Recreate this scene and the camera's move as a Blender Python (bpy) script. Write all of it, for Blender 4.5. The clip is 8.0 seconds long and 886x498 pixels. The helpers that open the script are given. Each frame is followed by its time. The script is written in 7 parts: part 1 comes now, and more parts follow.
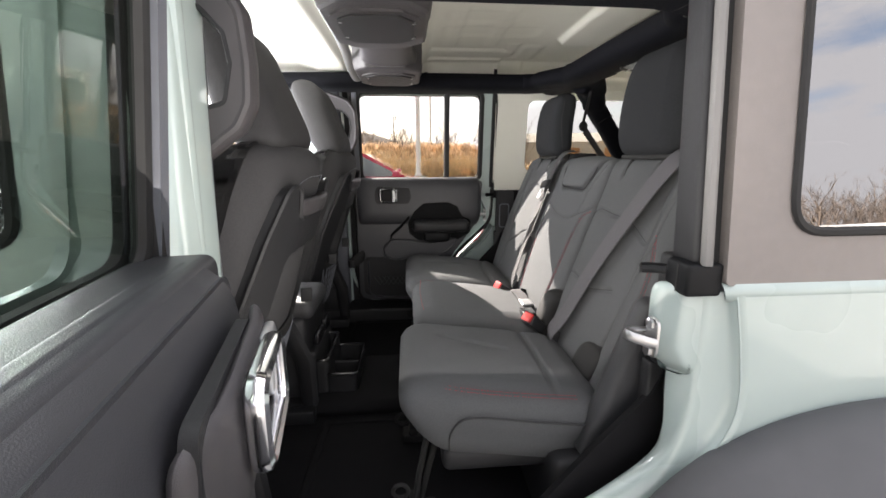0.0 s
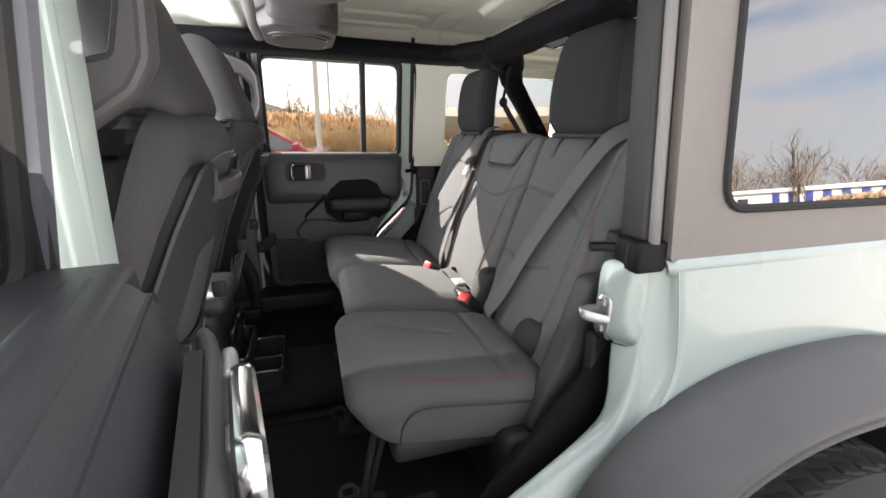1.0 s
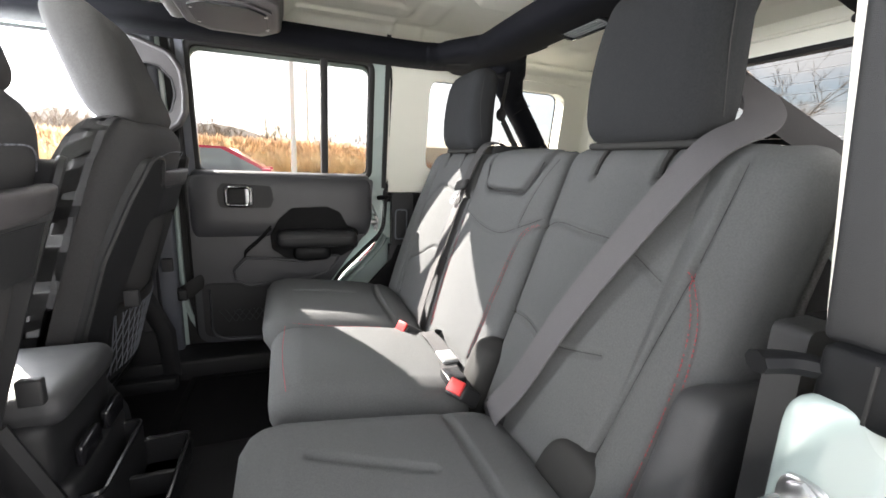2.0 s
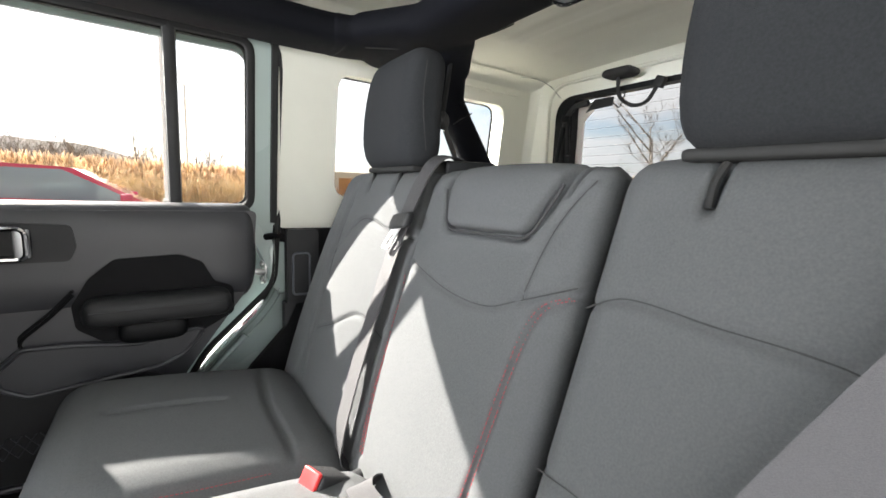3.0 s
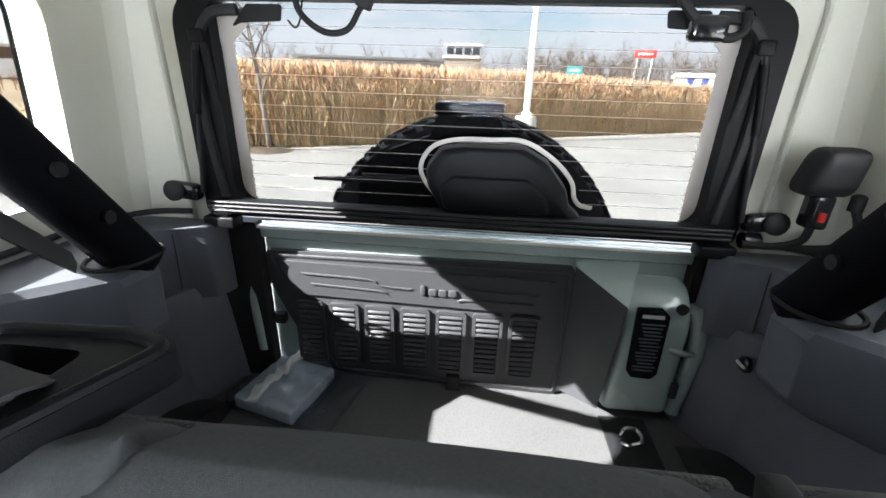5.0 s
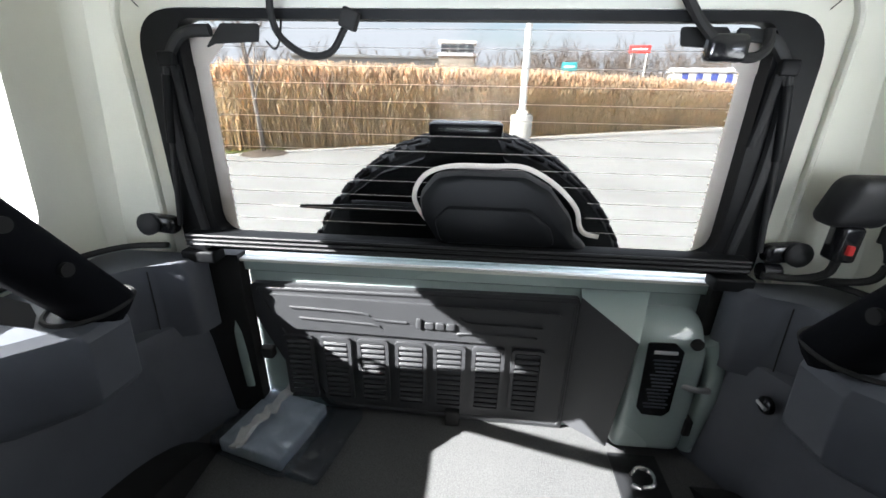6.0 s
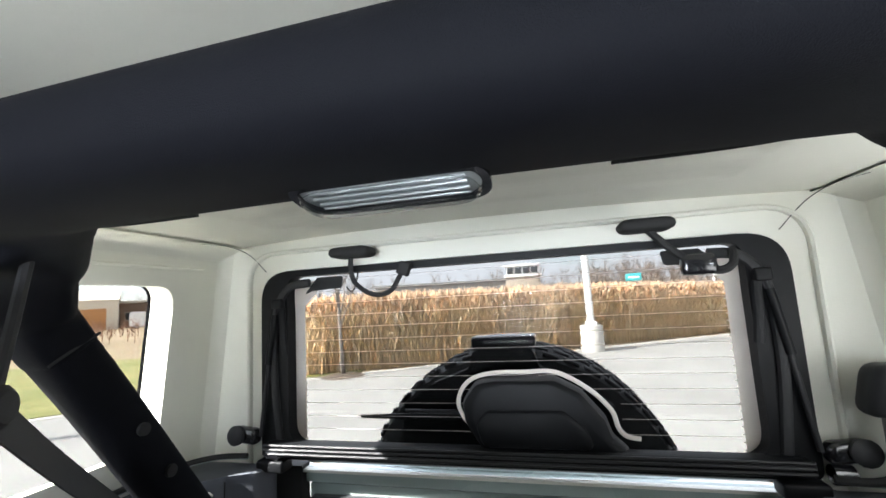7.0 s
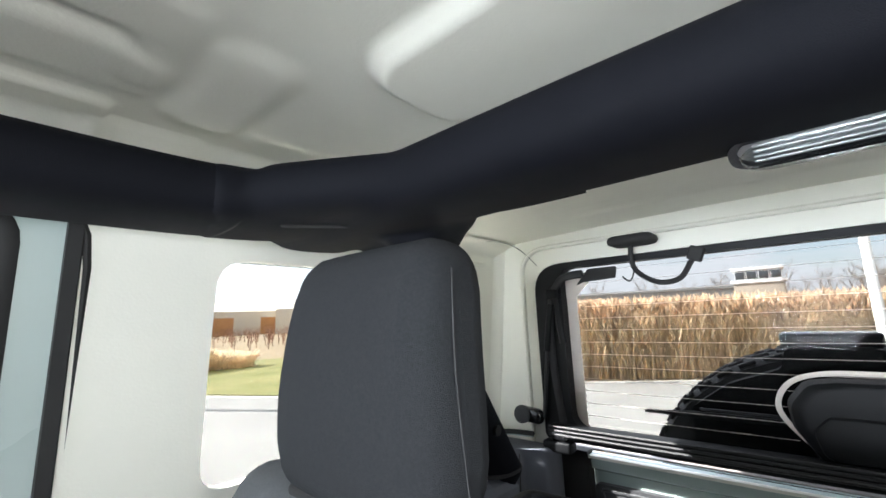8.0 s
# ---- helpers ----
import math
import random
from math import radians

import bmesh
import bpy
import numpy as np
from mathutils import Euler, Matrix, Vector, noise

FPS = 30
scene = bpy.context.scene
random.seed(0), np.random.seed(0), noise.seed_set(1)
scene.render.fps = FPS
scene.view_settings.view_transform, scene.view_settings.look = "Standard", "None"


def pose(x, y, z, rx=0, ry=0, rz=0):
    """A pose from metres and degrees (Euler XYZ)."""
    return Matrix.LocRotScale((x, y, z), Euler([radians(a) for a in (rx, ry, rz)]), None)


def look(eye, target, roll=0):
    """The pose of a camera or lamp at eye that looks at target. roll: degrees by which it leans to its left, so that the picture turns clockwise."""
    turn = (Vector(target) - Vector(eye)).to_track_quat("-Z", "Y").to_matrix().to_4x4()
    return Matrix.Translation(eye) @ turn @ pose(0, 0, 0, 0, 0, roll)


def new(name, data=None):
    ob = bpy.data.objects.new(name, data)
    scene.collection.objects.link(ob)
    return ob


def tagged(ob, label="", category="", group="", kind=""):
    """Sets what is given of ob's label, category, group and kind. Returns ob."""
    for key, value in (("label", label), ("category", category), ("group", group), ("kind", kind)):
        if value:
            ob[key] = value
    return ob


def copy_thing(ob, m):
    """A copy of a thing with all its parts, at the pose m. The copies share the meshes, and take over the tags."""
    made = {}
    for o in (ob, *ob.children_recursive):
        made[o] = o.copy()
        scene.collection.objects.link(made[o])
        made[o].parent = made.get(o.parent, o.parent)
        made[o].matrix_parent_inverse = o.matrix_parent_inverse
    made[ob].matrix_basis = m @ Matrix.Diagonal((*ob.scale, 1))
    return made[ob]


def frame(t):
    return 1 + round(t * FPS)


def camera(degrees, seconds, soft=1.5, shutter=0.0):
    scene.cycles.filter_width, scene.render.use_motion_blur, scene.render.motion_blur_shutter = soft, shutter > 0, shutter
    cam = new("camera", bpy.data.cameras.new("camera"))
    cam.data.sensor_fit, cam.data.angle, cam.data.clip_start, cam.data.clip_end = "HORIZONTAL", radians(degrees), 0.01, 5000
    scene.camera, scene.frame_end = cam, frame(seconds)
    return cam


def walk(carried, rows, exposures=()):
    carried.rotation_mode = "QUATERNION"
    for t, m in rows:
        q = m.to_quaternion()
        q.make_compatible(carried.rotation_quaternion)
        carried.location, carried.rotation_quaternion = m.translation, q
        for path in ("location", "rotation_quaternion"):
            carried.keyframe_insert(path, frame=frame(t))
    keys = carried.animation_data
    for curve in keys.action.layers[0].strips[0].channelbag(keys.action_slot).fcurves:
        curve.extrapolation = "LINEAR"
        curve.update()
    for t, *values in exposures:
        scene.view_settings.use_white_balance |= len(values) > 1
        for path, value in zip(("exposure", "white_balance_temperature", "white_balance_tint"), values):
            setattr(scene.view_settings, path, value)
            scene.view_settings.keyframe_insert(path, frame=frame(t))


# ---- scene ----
# World: x towards the tail of the car, y towards its right side, z up. The ground is z = 0.
cam = camera(93.9, 8.0, soft=1.6)
PATH = [
    (0, (-0.398, -1.349, 1.394), (-0.239, 0.598, 0.964), -0.2),
    (0.5, (-0.456, -1.275, 1.388), (0.032, 0.593, 0.868), 0.9),
    (1, (-0.464, -1.278, 1.398), (0.131, 0.552, 0.853), 1.0),
    (1.2, (-0.463, -1.247, 1.396), (0.163, 0.573, 0.854), 1.5),
    (2.3, (-0.316, -0.739, 1.347), (0.446, 1.077, 1.001), 2.8),
    (2.5, (-0.306, -0.644, 1.348), (0.535, 1.142, 1.026), 2.7),
    (3, (-0.243, -0.472, 1.352), (0.879, 1.16, 1.078), 2.3),
    (3.5, (-0.204, -0.288, 1.335), (1.267, 1.04, 1.07), 1.8),
    (4, (-0.095, -0.13, 1.429), (1.697, 0.7, 1.115), 0.4),
    (4.5, (0.016, -0.068, 1.506), (1.936, 0.242, 1.037), 1.1),
    (4.7, (0.047, -0.058, 1.524), (1.938, 0.166, 0.910), 1.6),
    (5.8, (0.180, -0.034, 1.582), (1.986, 0.108, 0.734), 1.6),
    (6, (0.177, -0.040, 1.587), (2.019, 0.115, 0.824), 1.0),
    (6.5, (0.112, -0.095, 1.585), (2.078, 0.166, 1.331), -1.6),
    (7, (0.045, -0.13, 1.596), (1.969, 0.354, 1.842), -3.3),
    (7.5, (0.004, -0.075, 1.578), (1.784, 0.755, 1.956), -2.0),
    (8, (-0.071, 0.021, 1.559), (1.43, 1.301, 1.893), -2.3),
]
EXPOSURES = [(0.0, 2.23, 6650, 15), (1.2, 2.20, 6650, 14), (2.3, 2.92, 6450, 12), (3.0, 2.88, 6400, 11), (3.5, 2.82, 6300, 11), (4.0, 2.82, 6250, 10), (4.5, 3.00, 5950, 10), (6.0, 3.14, 5850, 10), (6.5, 3.04, 5950, 10), (7.5, 3.06, 5950, 10), (8.0, 3.06, 5950, 10)]
walk(cam, [(t, look(eye, target, roll)) for t, eye, target, roll in PATH], EXPOSURES)

# ---- sky and sun: the sun stands high to the right of the car and a little ahead of it ----
SUN_DIR = Vector((-0.53, 1.0, 0.745)).normalized()
world = bpy.data.worlds.new("sky")
scene.world = world
world.use_nodes = True
wn, wl = world.node_tree.nodes, world.node_tree.links
wn.clear()
w_out, w_bg, w_sky = wn.new("ShaderNodeOutputWorld"), wn.new("ShaderNodeBackground"), wn.new("ShaderNodeTexSky")
w_sky.sky_type, w_sky.sun_disc = "NISHITA", False
w_sky.sun_elevation = math.asin(SUN_DIR.z)
w_sky.sun_rotation = math.atan2(SUN_DIR.x, SUN_DIR.y)
w_sky.air_density, w_sky.dust_density = 1.0, 1.5
w_co, w_map, w_cl, w_ramp, w_mix = (wn.new("ShaderNodeTexCoord"), wn.new("ShaderNodeMapping"), wn.new("ShaderNodeTexNoise"),
                                    wn.new("ShaderNodeValToRGB"), wn.new("ShaderNodeMix"))
w_map.inputs["Scale"].default_value = (1.0, 1.0, 4.5)
w_cl.inputs["Scale"].default_value, w_cl.inputs["Detail"].default_value, w_cl.inputs["Roughness"].default_value = 2.6, 7.0, 0.58
w_ramp.color_ramp.elements[0].position, w_ramp.color_ramp.elements[1].position = 0.26, 0.50
w_mix.data_type = "RGBA"
w_mix.inputs[7].default_value = (5.3, 5.35, 5.5, 1)
wl.new(w_co.outputs["Generated"], w_map.inputs["Vector"])
wl.new(w_map.outputs["Vector"], w_cl.inputs["Vector"])
wl.new(w_cl.outputs["Fac"], w_ramp.inputs["Fac"])
wl.new(w_ramp.outputs["Color"], w_mix.inputs[0])
wl.new(w_sky.outputs["Color"], w_mix.inputs[6])
w_dot, w_near, w_gain, w_lit = wn.new("ShaderNodeVectorMath"), wn.new("ShaderNodeMath"), wn.new("ShaderNodeMapRange"), wn.new("ShaderNodeVectorMath")
w_dot.operation, w_near.operation, w_lit.operation = "DOT_PRODUCT", "POWER", "SCALE"
w_dot.inputs[1].default_value = SUN_DIR
w_near.use_clamp, w_near.inputs[1].default_value = True, 1.5
w_gain.inputs["To Min"].default_value, w_gain.inputs["To Max"].default_value = 0.68, 2.0
wl.new(w_co.outputs["Generated"], w_dot.inputs[0])
wl.new(w_dot.outputs["Value"], w_near.inputs[0])
wl.new(w_near.outputs[0], w_gain.inputs["Value"])
wl.new(w_mix.outputs[2], w_lit.inputs[0])
wl.new(w_gain.outputs["Result"], w_lit.inputs["Scale"])
wl.new(w_lit.outputs[0], w_bg.inputs["Color"])
w_bg.inputs["Strength"].default_value = 0.112
wl.new(w_bg.outputs["Background"], w_out.inputs["Surface"])
sun = new("sun", bpy.data.lights.new("sun", "SUN"))
sun.data.energy, sun.data.angle, sun.data.color = 5.0, radians(0.55), (1.0, 0.94, 0.84)
sun.matrix_world = look(SUN_DIR * 50, (0, 0, 0))


def opening_light(name, at, towards, width, height, watts, colour=(1.0, 0.97, 0.90)):
    """The light of sky and sunlit ground that comes in through an opening of the car."""
    lamp_ = new(name, bpy.data.lights.new(name, "AREA"))
    lamp_.data.shape, lamp_.data.size, lamp_.data.size_y = "RECTANGLE", width, height
    lamp_.data.energy, lamp_.data.color = watts, colour
    lamp_.matrix_world = look(at, Vector(at) + Vector(towards))
    return lamp_


opening_light("doorway_light", (-0.33, -0.80, 1.22), (0, 1, 0.9), 0.62, 0.95, 0.95)
opening_light("left_quarter_window_light", (0.46, -0.700, 1.49), (0, 1, 0.2), 0.54, 0.20, 0.3)
opening_light("left_front_window_light", (-1.22, -0.79, 1.49), (0.2, 1, 1.8), 0.62, 0.36, 1.0)
opening_light("right_front_window_light", (-1.22, 0.79, 1.49), (1.0, -0.75, 0.05), 0.62, 0.36, 3.6, (0.92, 0.96, 1.0))
opening_light("windscreen_light", (-1.60, 0, 1.46), (1, 0, 0.6), 1.25, 0.42, 13.0, (0.97, 0.99, 1.0))


# ---- materials ----
def material(name, base, rough=0.6, metal=0.0, vary=0.15, scale=40.0, bump=0.0, bump_scale=400.0, coat=0.0, spec=0.5,
             stain=0.0, stain_scale=3.0, sheen=0.0, object_random=0.0, island=0.0):
    """A surface with two scales of variation in colour, and a fine relief."""
    m = bpy.data.materials.new(name)
    m.use_nodes = True
    n, k = m.node_tree.nodes, m.node_tree.links
    b = n["Principled BSDF"]
    b.inputs["Roughness"].default_value, b.inputs["Metallic"].default_value = rough, metal
    b.inputs["Coat Weight"].default_value, b.inputs["Coat Roughness"].default_value = coat, 0.04
    b.inputs["Specular IOR Level"].default_value = spec
    b.inputs["Sheen Weight"].default_value, b.inputs["Sheen Roughness"].default_value = sheen, 0.5
    co = n.new("ShaderNodeTexCoord")

    def noise_of(s, detail=4.0):
        t = n.new("ShaderNodeTexNoise")
        t.inputs["Scale"].default_value, t.inputs["Detail"].default_value = s, detail
        k.new(co.outputs["Object"], t.inputs["Vector"])
        return t.outputs["Fac"]

    def times(a, amount):
        r = n.new("ShaderNodeMapRange")
        r.inputs["To Min"].default_value, r.inputs["To Max"].default_value = 1 - amount, 1 + amount
        k.new(a, r.inputs["Value"])
        return r.outputs["Result"]

    factors = [times(noise_of(scale), vary)]
    if stain:
        factors.append(times(noise_of(stain_scale, 5.0), stain))
    if object_random:
        factors.append(times(n.new("ShaderNodeObjectInfo").outputs["Random"], object_random))
    if island:
        factors.append(times(n.new("ShaderNodeNewGeometry").outputs["Random Per Island"], island))
    f = factors[0]
    for g in factors[1:]:
        mul = n.new("ShaderNodeMath")
        mul.operation = "MULTIPLY"
        k.new(f, mul.inputs[0]), k.new(g, mul.inputs[1])
        f = mul.outputs[0]
    vm = n.new("ShaderNodeVectorMath")
    vm.operation = "SCALE"
    vm.inputs[0].default_value = base
    k.new(f, vm.inputs["Scale"])
    k.new(vm.outputs[0], b.inputs["Base Color"])
    if bump:
        bp = n.new("ShaderNodeBump")
        bp.inputs["Strength"].default_value, bp.inputs["Distance"].default_value = bump, 0.002
        k.new(noise_of(bump_scale, 2.0), bp.inputs["Height"])
        k.new(bp.outputs["Normal"], b.inputs["Normal"])
    rr = n.new("ShaderNodeMapRange")
    rr.inputs["To Min"].default_value, rr.inputs["To Max"].default_value = max(0.0, rough - 0.06), min(1.0, rough + 0.06)
    k.new(noise_of(scale * 0.3), rr.inputs["Value"])
    k.new(rr.outputs["Result"], b.inputs["Roughness"])
    return m


def glass(name, tint=(0.93, 0.96, 0.95), facing=0.04):
    """Clear or tinted glass; facing: the share it mirrors head on, which grows at a slant."""
    m = bpy.data.materials.new(name)
    m.use_nodes = True
    n, k = m.node_tree.nodes, m.node_tree.links
    n.clear()
    out, tr, gl, mx, lw, pw, mr = (n.new("ShaderNodeOutputMaterial"), n.new("ShaderNodeBsdfTransparent"), n.new("ShaderNodeBsdfGlossy"),
                                   n.new("ShaderNodeMixShader"), n.new("ShaderNodeLayerWeight"), n.new("ShaderNodeMath"), n.new("ShaderNodeMapRange"))
    tr.inputs["Color"].default_value = (*tint, 1)
    gl.inputs["Roughness"].default_value = 0.0
    lw.inputs["Blend"].default_value = 0.5
    pw.operation = "POWER"
    pw.inputs[1].default_value = 5.0
    mr.inputs["To Min"].default_value = facing
    k.new(lw.outputs["Facing"], pw.inputs[0]), k.new(pw.outputs[0], mr.inputs["Value"]), k.new(mr.outputs["Result"], mx.inputs["Fac"])
    k.new(tr.outputs[0], mx.inputs[1]), k.new(gl.outputs[0], mx.inputs[2])
    k.new(mx.outputs[0], out.inputs["Surface"])
    return m


PAINT = material("pale_blue_paint", (0.38, 0.455, 0.435), 0.28, vary=0.015, scale=4, coat=1.0)
BLACK = material("black_plastic", (0.012, 0.0125, 0.014), 0.55, vary=0.15, scale=30, bump=0.25, bump_scale=1400)
GREY = material("charcoal_plastic", (0.100, 0.107, 0.125), 0.48, vary=0.12, scale=24, bump=0.3, bump_scale=1500)
TRIM = material("door_trim_plastic", (0.040, 0.041, 0.046), 0.42, vary=0.1, scale=18, bump=0.2, bump_scale=1200, stain=0.12, spec=0.55)
GATE = material("gate_trim_plastic", (0.042, 0.043, 0.046), 0.42, vary=0.1, scale=18, bump=0.3, bump_scale=1200)
GLOSS = material("gloss_black", (0.012, 0.012, 0.014), 0.2, vary=0.1, scale=20, coat=0.4)
RUBBER = material("black_rubber", (0.012, 0.012, 0.012), 0.75, vary=0.2, scale=60)
TYRE = material("tyre_rubber", (0.02, 0.02, 0.021), 0.8, vary=0.25, scale=50, bump=0.4, bump_scale=300, stain=0.2)
SKIN = material("hardtop_black", (0.21, 0.19, 0.18), 0.40, vary=0.08, scale=60, bump=0.35, bump_scale=900, stain=0.06)
LINER = material("white_liner", (0.78, 0.775, 0.69), 0.6, vary=0.02, scale=25, bump=0.12, bump_scale=260, stain=0.03)
PAD = material("bar_padding", (0.0046, 0.0050, 0.0072), 0.75, spec=0.10, vary=0.15, scale=30, bump=0.3, bump_scale=1200)
FABRIC = material("seat_cloth", (0.098, 0.1015, 0.105), 0.9, vary=0.26, scale=420, bump=0.5, bump_scale=2600, stain=0.07, stain_scale=7, spec=0.25)
FRONTC = material("front_seat_cloth", (0.055, 0.055, 0.057), 0.9, vary=0.3, scale=420, bump=0.7, bump_scale=1300, spec=0.25, stain=0.05)
SATIN = material("satin_black", (0.0045, 0.005, 0.006), 0.5, spec=0.22, vary=0.15, scale=30, bump=0.15, bump_scale=1200)
LOOPP = material("loop_plastic", (0.050, 0.047, 0.050), 0.5, vary=0.1, scale=24, bump=0.3, bump_scale=1500)
FLARE = material("flare_plastic", (0.068, 0.069, 0.074), 0.42, vary=0.12, scale=24, bump=0.3, bump_scale=1500, stain=0.08)
CLOTH2 = material("headrest_cloth", (0.024, 0.0255, 0.028), 0.9, vary=0.4, scale=420, bump=0.7, bump_scale=1300, spec=0.2)
DKVINYL = material("dark_vinyl", (0.04, 0.041, 0.044), 0.5, vary=0.1, scale=120, bump=0.35, bump_scale=900)
WEB = material("belt_webbing", (0.045, 0.044, 0.047), 0.75, vary=0.25, scale=900, bump=0.4, bump_scale=1500)
WEB2 = material("grey_webbing", (0.090, 0.087, 0.094), 0.7, vary=0.25, scale=900, bump=0.4, bump_scale=1500)
CARPET = material("cargo_carpet", (0.10, 0.10, 0.10), 0.95, vary=0.7, scale=420, bump=0.9, bump_scale=600, stain=0.12)
MAT = material("rubber_mat", (0.007, 0.007, 0.008), 0.8, spec=0.2, vary=0.2, scale=40, bump=0.3, bump_scale=500)
CHROME = material("chrome", (0.8, 0.8, 0.82), 0.14, 1.0, vary=0.03, scale=30)
DULL = material("dull_grey", (0.16, 0.157, 0.152), 0.5, vary=0.08, scale=40)
STEEL = material("zinc_steel", (0.55, 0.55, 0.55), 0.32, 1.0, vary=0.1, scale=60)
SILVER = material("satin_silver", (0.55, 0.56, 0.57), 0.35, 0.8, vary=0.05, scale=40)
REDP = material("red_plastic", (0.62, 0.03, 0.03), 0.4, vary=0.06, scale=40)
THREAD = material("red_thread", (0.26, 0.045, 0.055), 0.8, vary=0.2, scale=600)
SEAM = material("grey_thread", (0.035, 0.035, 0.037), 0.85, vary=0.2, scale=600)
WIRE = material("defroster_wire", (0.55, 0.50, 0.46), 0.5, vary=0.1, scale=40)
BEIGE = material("beige_seal", (0.70, 0.64, 0.58), 0.6, vary=0.05, scale=30)
LABELW = material("label_print", (0.6, 0.6, 0.6), 0.5, vary=0.1, scale=60)
FILM = glass("clear_film", (0.86, 0.89, 0.93), 0.10)
PAPER = material("grey_paper", (0.5, 0.54, 0.6), 0.7, vary=0.3, scale=18)
GLASS = glass("window_glass", (0.97, 0.985, 0.98))
# Window tints per side: right and tail dim the outdoors, left mirrors more sky.
DIMMED = glass("dimming_glass", (0.49, 0.49, 0.48), 0.0015)
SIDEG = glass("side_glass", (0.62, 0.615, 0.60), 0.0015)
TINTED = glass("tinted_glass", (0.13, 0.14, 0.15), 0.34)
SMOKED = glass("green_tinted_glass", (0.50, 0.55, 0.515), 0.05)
LENS = glass("lamp_lens", (0.8, 0.82, 0.82))


# ---- mesh helpers ----
def mesh_of(name, verts, faces, mat, sharp=38.0):
    me = bpy.data.meshes.new(name)
    me.from_pydata([tuple(map(float, v)) for v in verts], [], faces)
    me.validate()
    me.materials.append(mat)
    me.shade_smooth()
    if sharp:
        me.set_sharp_from_angle(angle=radians(sharp))
    return me


def thing(name, at=(0, 0, 0), label="", category="", group="", kind="", m=None):
    ob = new(name)
    ob.empty_display_size = 0.05
    ob.matrix_basis = m if m else Matrix.Translation(at)
    ob["local"] = bool(m)
    return tagged(ob, label, category, group, kind)


def part(name, data, mat, parent=None, label="", sharp=38.0):
    """Links (verts, faces), given in the world's metres, as one mesh under a thing or a part."""
    me = data if isinstance(data, bpy.types.Mesh) else mesh_of(name, data[0], data[1], mat, sharp)
    ob = new(name, me)
    if parent:
        ob.parent = parent
        if parent.type == "EMPTY" and not parent["local"]:
            ob.matrix_parent_inverse = parent.matrix_basis.inverted()
    return tagged(ob, label)


def join(*datas):
    verts, faces = [], []
    for v, f in datas:
        o = len(verts)
        verts.extend(v)
        faces.extend([tuple(i + o for i in q) for q in f])
    return verts, faces


def moved(data, m):
    return [tuple(m @ Vector(v)) for v in data[0]], data[1]


def mirrored(data):
    return [(x, -y, z) for x, y, z in data[0]], [q[::-1] for q in data[1]]


def gbox(lo, hi, r=0.01, n=(2, 2, 2), fn=None):
    """A box with rounded edges on a grid of n cells per side; fn bends its points (an n x 3 array)."""
    lo, hi = np.array(lo, float), np.array(hi, float)
    rv = np.minimum(np.array([r] * 3 if np.isscalar(r) else r, float), (hi - lo) * 0.499)
    steps = []
    for i in range(3):
        inner = np.linspace(lo[i] + rv[i], hi[i] - rv[i], n[i] + 1)
        edge = (1 - np.cos(np.linspace(0, math.pi / 2, 5)[:-1])) if False else np.array([0, 0.2, 0.5])
        steps.append(np.concatenate([lo[i] + rv[i] * edge, inner, hi[i] - rv[i] * edge[::-1]]))
    index, pts, faces = {}, [], []

    def at(i, j, k):
        key = (i, j, k)
        if key not in index:
            index[key] = len(pts)
            pts.append((steps[0][i], steps[1][j], steps[2][k]))
        return index[key]

    N = [len(s) - 1 for s in steps]
    for a in range(3):
        b, c = (a + 1) % 3, (a + 2) % 3
        for side in (0, N[a]):
            for i in range(N[b]):
                for j in range(N[c]):
                    q = []
                    for di, dj in ((0, 0), (1, 0), (1, 1), (0, 1)):
                        key = [0, 0, 0]
                        key[a], key[b], key[c] = side, i + di, j + dj
                        q.append(at(*key))
                    faces.append(tuple(q if side else q[::-1]))
    P = np.array(pts)
    C = np.clip(P, lo + rv, hi - rv)
    D = (P - C) / rv
    L = np.linalg.norm(D, axis=1, keepdims=True)
    P = np.where(L > 1e-9, C + rv * D / np.maximum(L, 1e-9), P)
    if fn:
        P = fn(P)
    return [tuple(p) for p in P], faces


def smooth(points, k=6, closed=False):
    """A curve through the points."""
    p = [Vector(q) for q in points]
    n, out = len(p), []
    for i in range(n if closed else n - 1):
        if closed:
            a, b, c, d = p[i - 1], p[i], p[(i + 1) % n], p[(i + 2) % n]
        else:
            a, b, c, d = p[max(i - 1, 0)], p[i], p[i + 1], p[min(i + 2, n - 1)]
        for j in range(k):
            t = j / k
            out.append(0.5 * (2 * b + (c - a) * t + (2 * a - 5 * b + 4 * c - d) * t * t + (3 * b - a - 3 * c + d) * t ** 3))
    if not closed:
        out.append(p[-1])
    return out


